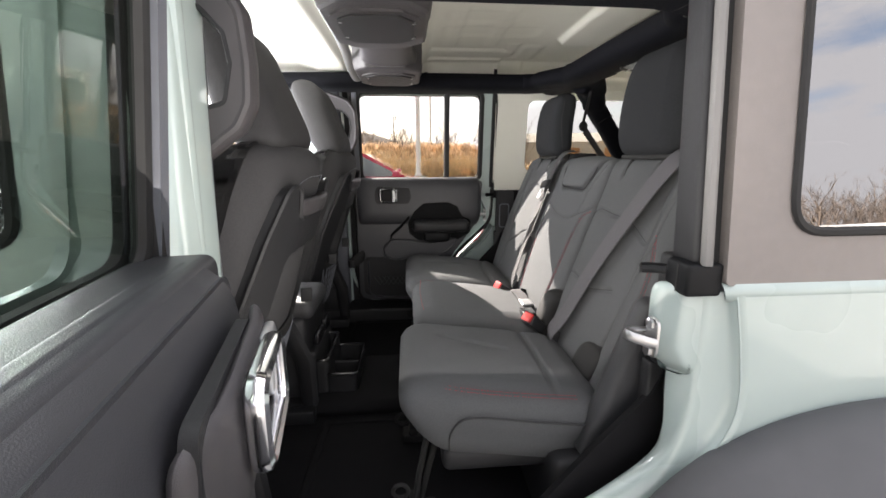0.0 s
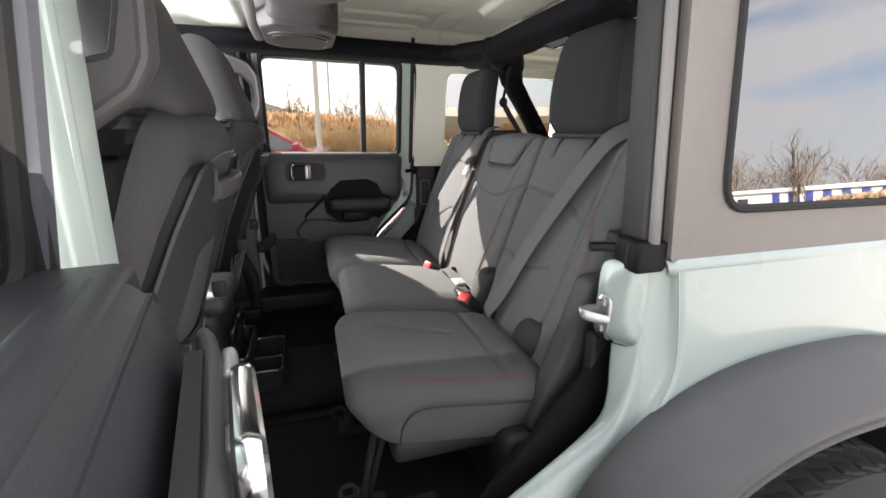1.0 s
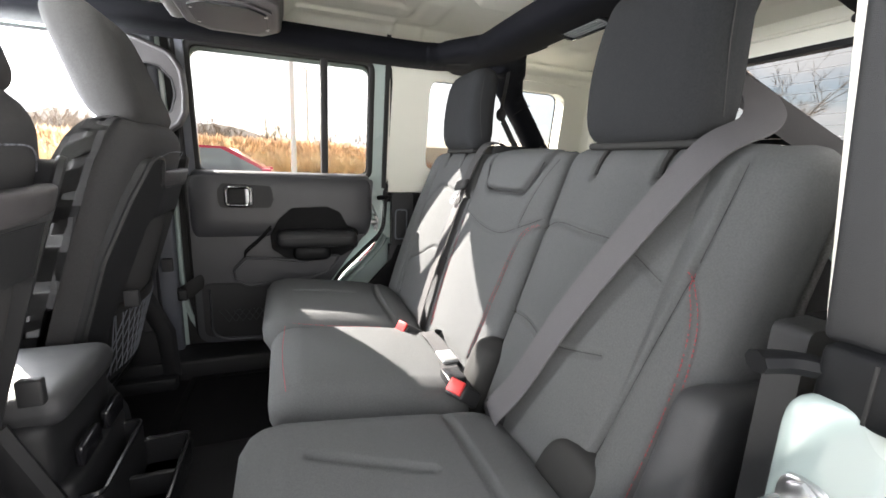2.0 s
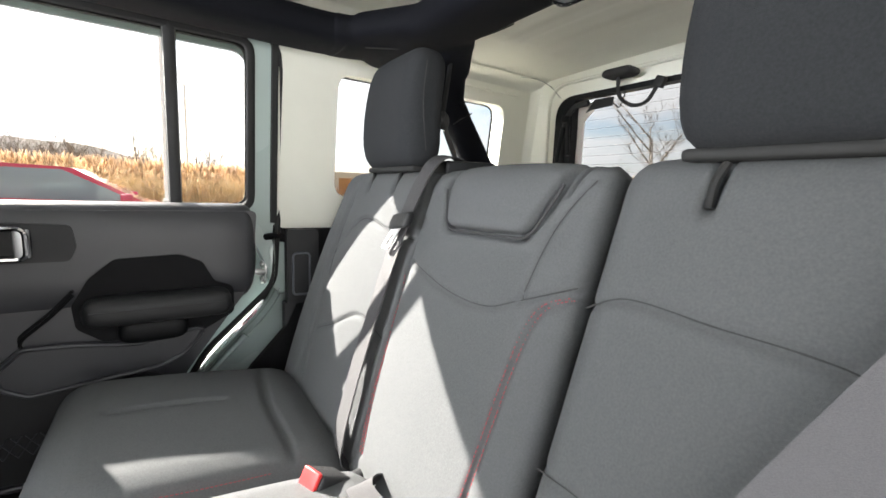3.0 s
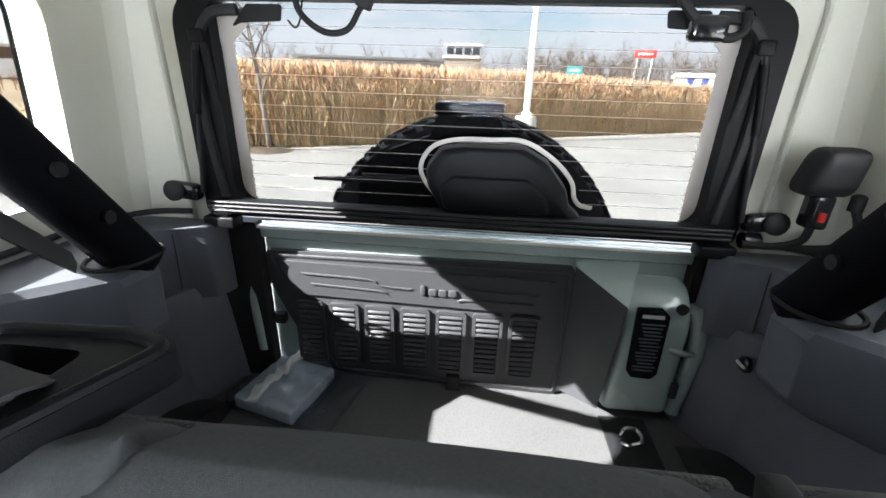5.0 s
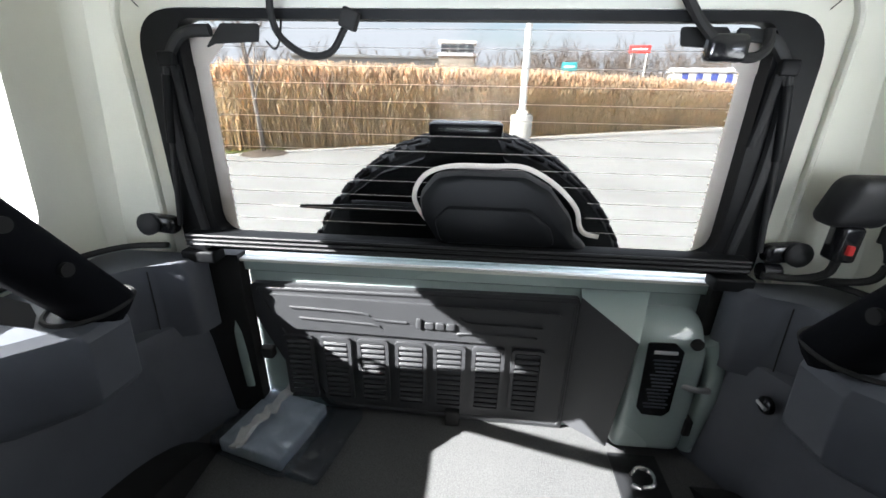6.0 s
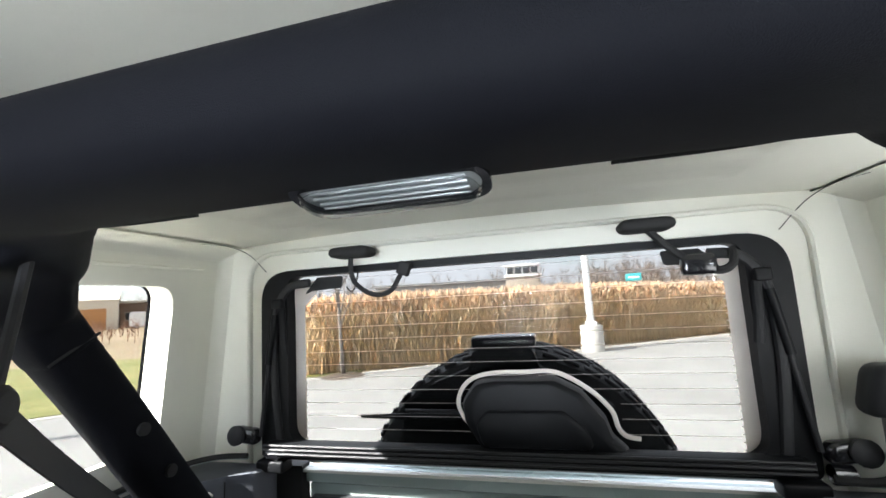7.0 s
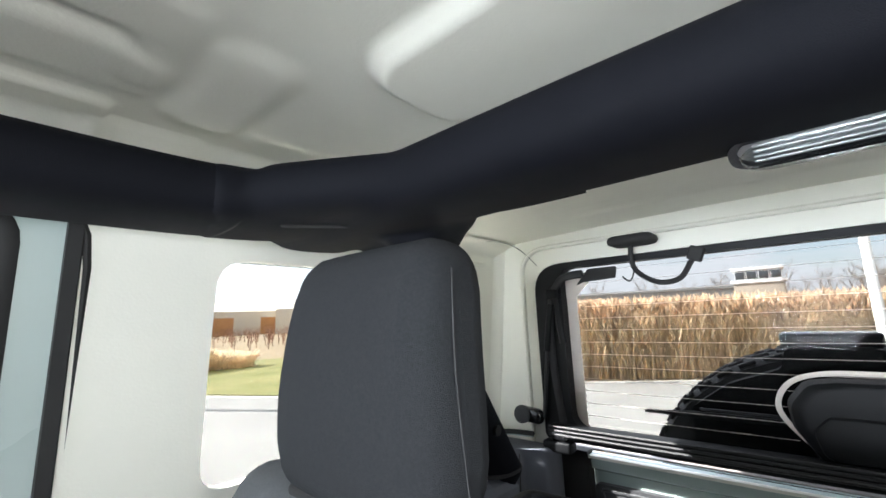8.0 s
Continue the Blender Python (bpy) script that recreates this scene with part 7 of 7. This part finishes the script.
ground = part("ground", ([(-1500, -1500, -0.03), (1500, -1500, -0.03), (1500, 1500, -0.03), (-1500, 1500, -0.03)], [(0, 1, 2, 3)]), FIELD)
tagged(ground, "dry brown field reaching the horizon", "ground", kind="structure")
LOT_EDGE = curve2([(-60, 15.0), (-20, 14.6), (-3, 14.2), (2.6, 12.6), (5.0, 8.7), (8.45, 5.45), (10.1, 2.9), (12.7, -1.2), (14.8, -4.6), (17.6, -9.4), (21.0, -15.5), (34.0, -38.0)], 6)
lot = part("pavement", plate(LOT_EDGE + [(34, -70), (-60, -70)], -0.16, 0.0, "z"), CONCRETE)
tagged(lot, "pale sunlit concrete parking lot", "pavement", kind="structure")
part("kerb", sweep([Vector((x, y, 0.0)) for x, y in LOT_EDGE], 0.09, 0.02, 8, power=4), PLINTH, lot, "low concrete edge")
part("lawn", plate(curve2([(-3, 14.4), (2.8, 12.8), (5.3, 8.8), (8.6, 5.8), (10.0, 4.6), (13, 8), (14, 14), (10, 20), (0, 22), (-8, 20)], 4)[::-1], -0.05, -0.005, "z"), LAWN, ground, "patchy spring grass strip")
for i, (x, y) in enumerate(((-9, 3), (-9, -3), (-4, 5), (3, -6), (6, 0), (9, -5))):
    part("slab_joint", gbox((x - 0.01, y - 12, 0.0), (x + 0.01, y + 6, 0.002), 0.0005, (1, 1, 1)), PLINTH, lot)
    part("slab_joint", gbox((x - 14, y - 0.01, 0.0), (x + 2, y + 0.01, 0.002), 0.0005, (1, 1, 1)), PLINTH, lot)


def reed_bed(name, spots, height, label):
    """Thin stalks, each with a leaf and mostly a plume, as two meshes."""
    r, verts, faces, pv, pf = np.random.RandomState(7), [], [], [], []
    for x, y in spots:
        h = height(x, y) * (0.74 + 0.34 * r.rand() ** 0.7)
        bx, by, w, a = 0.16 * r.randn(), 0.16 * r.randn(), 0.008 + 0.008 * r.rand(), r.rand() * 6.28
        o = len(verts)
        verts += [(x + w * math.cos(a + j * 2.094), y + w * math.sin(a + j * 2.094), -0.03) for j in range(3)] + [(x + bx, y + by, h)]
        faces += [(o + j, o + (j + 1) % 3, o + 3) for j in range(3)]
        for leaf in range(2):
            la, lz, ll = r.rand() * 6.28, h * (0.08 + 0.66 * r.rand()), 0.35 + 0.4 * r.rand()
            dx, dy, o, lw = math.cos(la), math.sin(la), len(verts), 0.010 + 0.009 * r.rand()
            verts += [(x, y, lz), (x + dx * ll * 0.4 - dy * lw, y + dy * ll * 0.4 + dx * lw, lz + ll * 0.5), (x + dx * ll * 0.8, y + dy * ll * 0.8, lz + ll * 0.5), (x + dx * ll * 0.4 + dy * lw, y + dy * ll * 0.4 - dx * lw, lz + ll * 0.5)]
            faces.append((o, o + 1, o + 2, o + 3))
        if r.rand() < 0.6:
            o, pw = len(pv), 0.02 + 0.02 * r.rand()
            cx, cy = x + bx, y + by
            pv += [(cx - 0.25 * bx, cy - 0.25 * by, h * 0.84)] + [(cx + pw * math.cos(a + j * 2.094), cy + pw * math.sin(a + j * 2.094), h * 0.93) for j in range(3)] + [(cx + 0.08 * dx, cy + 0.08 * dy, h * 1.03)]
            pf += [(o, o + 1 + (j + 1) % 3, o + 1 + j) for j in range(3)] + [(o + 4, o + 1 + j, o + 1 + (j + 1) % 3) for j in range(3)]
    bed = part(name, (verts, faces), REED, sharp=0)
    tagged(bed, label, "reeds", kind="stuff")
    tagged(part("plumes", (pv, pf), PLUME, bed, "brown seed plumes", sharp=0), kind="stuff")
    return bed


rng = np.random.RandomState(3)
edge = [Vector((x, y, 0)) for x, y in LOT_EDGE if x > 8.4]
spots = []
for a, b in zip(edge[:-1], edge[1:]):
    t = (b - a).normalized()
    out = Vector((-t.y, t.x, 0)) if t.y < 0 else Vector((t.y, -t.x, 0))
    out = out if out.x > 0 else -out
    for i in range(int((b - a).length * 1100)):
        p = a + t * (b - a).length * rng.rand() + out * (0.45 + 0.5 * rng.rand() + 7.0 * rng.rand() ** 1.8)
        spots.append((p.x, p.y))
for i in range(12000):
    spots.append((10.6 + 6 * rng.rand(), 3.5 + 9.0 * rng.rand() ** 1.2))
spots = [q for q in spots if math.degrees(math.atan2(q[1], q[0])) > -31.0 and math.hypot(q[0] - 8.95, q[1] - 4.65) > 0.7]
reed_bed("reeds", spots, lambda x, y: (1.78 - 0.03 * max(0.0, -y - 1.0)) * (1 - 0.72 * min(1.0, max(0.0, (y - 6.0) / 5.0))), "dense stand of tall dry tan reeds")
spots = [(-24 + 32 * rng.rand(), 17.0 + 7 * rng.rand() ** 1.5) for i in range(22000)]
reed_bed("reeds", spots, lambda x, y: 1.95 * (1 - 0.78 * min(1.0, max(0.0, (x - 2.5) / 4.5))), "dense stand of tall dry tan reeds beyond the parked car")


def bare_tree(base, height, seed, twigs=4, lean=0.05, width=None):
    """Trunk and limbs of a leafless tree as (verts, faces) for trunk and crown."""
    r = random.Random(seed)
    trunk, crown = [], []

    def grow(p, d, length, w, level):
        pts, ws = [p], [w]
        steps = 3 if level < 2 else 1
        for i in range(steps):
            d = (d + Vector((r.uniform(-1, 1), r.uniform(-1, 1), r.uniform(-0.2, 0.5))) * (0.10 + 0.05 * level)).normalized()
            pts.append(pts[-1] + d * length / steps)
            ws.append(w * (1 - 0.6 * (i + 1) / steps))
        (trunk if level == 0 else crown).append(sweep(pts, ws, None, 6 if level < 2 else 3, up=(0.2, 1, 0.1)))
        if level < twigs:
            for i in range(r.randint(3, 5) if level else 7):
                f = r.uniform(0.3, 1.0) if level else 0.38 + 0.62 * i / 6
                q = pts[0].lerp(pts[-1], f) if f < 1 else pts[-1]
                a = r.uniform(0, 2 * math.pi)
                nd = (d * 0.9 + Vector((math.cos(a), math.sin(a), r.uniform(0.1, 0.6))) * 0.8).normalized()
                grow(q, nd, length * r.uniform(0.42, 0.62), max(w * 0.42, 0.004), level + 1)
    grow(Vector(base), Vector((lean, 0, 1)).normalized(), height * 0.55, width or height * 0.016, 0)
    return join(*trunk), join(*crown)


tree = thing("young_tree", (8.95, 4.65, 0), "slim bare grey young tree in a mulch ring", "tree")
tr, cr = bare_tree((8.95, 4.65, 0), 4.9, 5, 4, -0.02, 0.052)
part("trunk", tr, BARK, tree, sharp=0)
part("crown", cr, BARK, tree, "bare twigs", sharp=0)
part("mulch_ring", lathe([(0.55, -0.02), (0.45, 0.02), (0.2, 0.05), (0.05, 0.06)], 20, pose(8.95, 4.65, 0)), MULCH, tree, "dark mulch ring")


def light_pole(x, y, label):
    p = thing("light_pole", (x, y, 0), label, "light pole", "lot lights")
    part("plinth", lathe([(0.30, -0.02), (0.30, 0.66), (0.27, 0.70), (0.0, 0.70)], 24, pose(x, y, 0)), PLINTH, p, "round concrete plinth")
    part("base_cover", gbox((x - 0.14, y - 0.14, 0.70), (x + 0.14, y + 0.14, 0.80), 0.02, (1, 1, 1)), POLE, p)
    part("shaft", sweep([(x, y, 0.75), (x, y, 4.0), (x, y, 8.0)], [0.095, 0.085, 0.07], None, 12, power=3), POLE, p, "white square shaft")
    part("lamp_head", gbox((x - 0.2, y - 0.35, 7.95), (x + 0.2, y + 0.35, 8.12), 0.04, (1, 1, 1)), POLE, p)
    return p


light_pole(12.2, -1.13, "white light pole on a concrete plinth before the reeds")
light_pole(0.0, 15.2, "white light pole on a concrete plinth before the reeds")
far_pole = thing("street_lamp", (1.8, 40, 0), "thin far grey street lamp", "street lamp")
part("shaft", sweep([(1.8, 40, 0), (1.8, 40, 7), (1.8, 40, 9)], 0.09, n=8), POLE, far_pole)
part("arm", sweep([(1.8, 40, 9), (1.3, 40, 9.2), (0.8, 40, 9.15)], 0.05, n=8), POLE, far_pole)

# ---- woods, hills ----
rng = np.random.RandomState(11)
PROTO = [join(*bare_tree((0, 0, 0), 8.0, 100 + i, 3, 0.0, 0.11)) for i in range(9)]


def grown(i, x, y, height, k=0.0):
    """A copy of one of the bare trees, turned and sized."""
    v, f = PROTO[i % 9]
    g = 1.3 * i
    P = np.array(v) * (height / 8.0)
    return np.c_[x + P[:, 0] * math.cos(g) - P[:, 1] * math.sin(g), y + P[:, 0] * math.sin(g) + P[:, 1] * math.cos(g), P[:, 2] - 0.1].tolist(), f


data = []
for i in range(230):
    az = radians(rng.uniform(-48, 150))
    d = rng.uniform(75, 150) if math.degrees(az) < 70 else rng.uniform(52, 95)
    h = rng.uniform(6.0, 10.0) * (1.0 if d < 110 else 1.25)
    if 45 < math.degrees(az) < 74 and d < 125:
        continue
    data.append(grown(i, d * math.cos(az), d * math.sin(az), h))
for i in range(90):
    az, d = radians(rng.uniform(-27, -4)), rng.uniform(88, 130)
    data.append(grown(i + 3, d * math.cos(az), d * math.sin(az), rng.uniform(7.0, 11.0)))
for i in range(150):
    az, d = radians(rng.uniform(-80, -31)), rng.uniform(60, 90)
    data.append(grown(i + 5, d * math.cos(az), d * math.sin(az), rng.uniform(7.0, 11.0)))
for i in range(120):
    az, d = radians(rng.uniform(84, 132)), rng.uniform(105, 160)
    data.append(grown(i + 2, d * math.cos(az), d * math.sin(az), rng.uniform(9.0, 14.0) * (0.7 + 0.3 * min(1.0, max(0.0, (math.degrees(az) - 88) / 8)))))
tagged(part("far_woods", join(*data), WOODS, sharp=0), "distant bare brown woods", "woods", kind="stuff")
rows = []
for i in range(121):
    az = radians(-120 + 280 * i / 120)
    d = 170
    hh = 4.2 + 2.2 * noise.noise(Vector((i * 0.11, 0.3, 0))) + 1.2 * noise.noise(Vector((i * 0.6, 1.3, 0))) + (3.0 if math.degrees(az) > 84 else 0) + 5.0 * min(1.0, max(0.0, (math.degrees(az) - 89) / 8))
    for f, z in ((0.85, -0.5), (0.95, hh * 0.7), (1.0, hh), (1.1, hh * 0.9)):
        zz = z + 0.25 * noise.noise(Vector((i * 2.7, f * 9, 0)))
        rows.append((d * f * math.cos(az), d * f * math.sin(az), zz))
tagged(part("wooded_hill", (rows, [(i * 4 + j, i * 4 + j + 1, i * 4 + j + 5, i * 4 + j + 4) for i in range(120) for j in range(3)]), HILL, sharp=0), "low brown wooded rise on the horizon", "hill", kind="structure")
shrub = []
for i in range(260):
    az, d = radians(rng.uniform(40, 80)), rng.uniform(32, 60)
    a, b = bare_tree((d * math.cos(az), d * math.sin(az), -0.1), rng.uniform(1.2, 2.2), 300 + i % 9, 2, 0.0, 0.03)
    shrub += [a, b]
tagged(part("dry_shrubs", join(*shrub), material("dry_shrub", (0.30, 0.16, 0.10), 0.9, vary=0.2, scale=2, island=0.35), sharp=0), "low reddish brown dry shrubs in the field", "shrubs", kind="stuff")


# ---- far buildings, signs and vehicles: each is laid out along its own front ----
def on_bearing(deg, d, z=0.0, turn=0.0):
    """A pose at a bearing from the car, with local -y looking back at it."""
    a = radians(deg)
    return pose(d * math.cos(a), d * math.sin(a), z, 0, 0, deg - 90 + turn)


def building(label, m, length, depth, height, wall, roof, openings=(), overhang=0.3, pitched=0.0):
    b = thing("building", label=label, category="building", m=m)
    part("wall", gbox((-length / 2, 0, -0.1), (length / 2, depth, height), 0.03, (1, 1, 1)), wall, b)
    if pitched:
        L, o = length / 2 + overhang, overhang
        v = [(-L, -o, height), (L, -o, height), (L, depth + o, height), (-L, depth + o, height), (-L, depth / 2, height + pitched), (L, depth / 2, height + pitched)]
        part("roof", (v, [(0, 1, 5, 4), (2, 3, 4, 5), (0, 4, 3), (1, 2, 5), (3, 2, 1, 0)]), roof, b)
    else:
        part("roof", gbox((-length / 2 - overhang, -overhang, height), (length / 2 + overhang, depth + overhang, height + 0.45), 0.04, (1, 1, 1)), roof, b)
    for name, x0, x1, z0, z1, mat in openings:
        o = part(name, gbox((x0, -0.06, z0), (x1, 0.06, z1), 0.02, (1, 1, 1)), mat, b)
        if name == "window":
            part("pane", gbox((x0 + 0.06, -0.075, z0 + 0.06), (x1 - 0.06, -0.062, z1 - 0.06), 0.003, (1, 1, 1)), DARKGL, o)
    return b


building("long low grey commercial building beyond the reeds", on_bearing(14.5, 82), 26, 14, 4.7, WALLG, WALLG, [("door", -8, -6.5, 0, 2.4, DARKGL), ("window", 2, 5, 1, 2.6, WALLW)])
building("stone entrance tower with a band of windows and a white cornice", on_bearing(3.4, 80), 6.4, 7, 5.2, STONE, WALLW,
         [("window", -2.9 + i * 1.5, -1.6 + i * 1.5, 5.75, 7.0, WALLW) for i in range(4)])
tower = building("white windowed lantern on the entrance tower", on_bearing(3.4, 80.3, 5.65), 5.6, 5.6, 1.5, WALLG, WALLW, [("window", -2.6 + i * 1.33, -1.45 + i * 1.33, 0.15, 1.35, WALLW) for i in range(4)], 0.5)
building("white building with dark blue stripes across the road", on_bearing(-33, 62, 0, 14), 24, 12, 2.7, WALLW, WALLW,
         [("stripe", -11 + i * 1.5, -10.3 + i * 1.5, 0.2, 2.6, BLUEP) for i in range(9)] + [("window", 4 + i * 1.6, 5.2 + i * 1.6, 0.9, 2.2, WALLW) for i in range(4)])
building("long white building with dark blue windows beyond the lot", on_bearing(-62, 60, 0, 0), 30, 12, 2.9, WALLW, WALLG,
         [("window", -13 + i * 2.4, -11.4 + i * 2.4, 0.7, 2.2, BLUEP) for i in range(11)])
light_pole(16.0, -34.0, "white light pole on a concrete plinth at the lot's edge")
building("tan warehouse with orange doors", on_bearing(68, 92, 0, 8), 22, 24, 4.6, WALLT, WALLT, [("door", -3, 1.0, 0, 3.4, DOORO), ("door", 6, 9, 0, 3.4, DOORO)], 0.1, 2.4)
building("tan warehouse with a broad orange door", on_bearing(57.5, 88, 0, -6), 16, 20, 4.8, WALLT, WALLT, [("door", -5, -1.0, 0, 3.4, DOORO), ("door", 3, 6.5, 0, 3.4, DOORO)], 0.1, 2.2)
building("long brown building with a pale flat roof", on_bearing(47, 96, 0, -4), 20, 14, 4.4, ROOFB, WALLT, [("window", -8 + i * 3.2, -6.2 + i * 3.2, 1.2, 2.8, WALLT) for i in range(5)], 0.6)


def pylon(label, m, height, width, tall, mat, bar=None):
    p = thing("sign", label=label, category="sign", m=m)
    for sx in (-1, 1):
        part("post", gbox((sx * width * 0.35 - 0.12, -0.12, -0.05), (sx * width * 0.35 + 0.12, 0.12, height - tall + 0.05), 0.01, (1, 1, 1)), POLE, p)
    face_ = part("panel", gbox((-width / 2, -0.22, height - tall), (width / 2, 0.22, height), 0.04, (1, 1, 1)), mat, p)
    part("print_bar", gbox((-width * 0.35, -0.235, height - tall * 0.62), (width * 0.35, -0.225, height - tall * 0.38), 0.003, (1, 1, 1)), bar or WALLW, face_)
    return p


pylon("red sign panel on tall posts", on_bearing(-18.0, 90), 7.6, 3.6, 1.3, REDS)
pylon("teal and white sign on posts", on_bearing(-10.4, 60), 3.7, 1.9, 1.0, TEAL)
pylon("small red sign by the road", on_bearing(-2.2, 76), 2.4, 1.4, 0.9, REDS)


def car(label, m, paint, length=4.7, height=1.45, width=1.85, boxy=False):
    c = thing("parked_car", label=label, category="car", m=m)
    hl, h = length / 2, height
    if boxy:
        side = [(-hl, 0.35), (hl, 0.35), (hl, 1.15), (hl - 0.5, 1.3), (hl - 1.2, h), (-hl + 0.1, h), (-hl, h - 0.2)]
        cab = [(hl - 1.6, 1.35), (hl - 0.75, 1.35), (hl - 1.3, h - 0.2), (hl - 1.6, h - 0.2)]
    else:
        side = [(-hl, 0.32), (hl, 0.30), (hl, 0.62), (hl - 0.25, 0.80), (hl - 1.15, 0.98), (-hl + 0.9, 1.05), (-hl + 0.15, 1.02), (-hl, 0.8)]
        cab = [(hl - 1.25, 0.99), (hl - 2.15, h - 0.06), (-hl + 1.5, h - 0.06), (-hl + 0.55, 1.03)]
        part("cabin", plate(rounded([(hl - 1.05, 0.93), (hl - 2.05, h - 0.02), (hl - 2.9, h), (-hl + 1.45, h - 0.02), (-hl + 0.3, 0.98)], [0.05, 0.3, 0.5, 0.3, 0.05]), -width * 0.40, width * 0.40, "y"), paint, c)
    part("body", plate(rounded(side, 0.12), -width / 2, width / 2, "y"), paint, c)
    for sy in (-1, 1):
        yy = sy * (width / 2 if boxy else width * 0.40)
        part("side_window", plate(rounded(cab, 0.08), min(yy, yy + sy * 0.008), max(yy, yy + sy * 0.008), "y"), CARGL, c)
        part("mirror", gbox((hl - 1.45, sy * width * 0.5 - 0.09, 0.98), (hl - 1.28, sy * width * 0.5 + 0.09, 1.12), 0.04, (1, 1, 1)), paint, c)
        for sx in (-1, 1):
            w = part("wheel", lathe([(0.0, -0.10), (0.30, -0.10), (0.335, -0.07), (0.335, 0.07), (0.30, 0.10), (0.0, 0.10)], 24, pose(sx * (hl - 0.85), sy * (width / 2 - 0.09), 0.335, 90, 0, 0)), TYRE, c)
            part("rim", lathe([(0.0, -0.11), (0.2, -0.115), (0.22, -0.10), (0.22, 0.10), (0.2, 0.115), (0.0, 0.11)], 16, pose(sx * (hl - 0.85), sy * (width / 2 - 0.09), 0.335, 90, 0, 0)), SILVER, w)
        part("headlight", gbox((hl - 0.32, sy * width * 0.38 - 0.18, 0.62), (hl - 0.02, sy * width * 0.38 + 0.18, 0.76), 0.04, (1, 1, 1)), SILVER, c)
        part("tail_light", gbox((-hl - 0.01, sy * width * 0.38 - 0.16, 0.78), (-hl + 0.15, sy * width * 0.38 + 0.16, 0.92), 0.03, (1, 1, 1)), REDS, c)
    return c


car("crimson sedan parked across the lot", pose(-1.75, 8.8, 0, 0, 0, 0), CARRED, 4.9, 1.52)
car("blue hatchback parked beside the red sedan", pose(-8.2, 9.6, 0, 0, 0, 0), CARBLUE, 4.4, 1.5)
car("white delivery van before the brown building", on_bearing(49.2, 78, 0, 0), WALLW, 5.6, 2.5, 2.0, True)
for i, (az, d) in enumerate(((-1.2, 68), (-3.6, 67), (1.2, 72), (-14.0, 72))):
    car("red vehicle on the far road", on_bearing(az, d), REDS, 4.6, 1.9, 1.9, True)
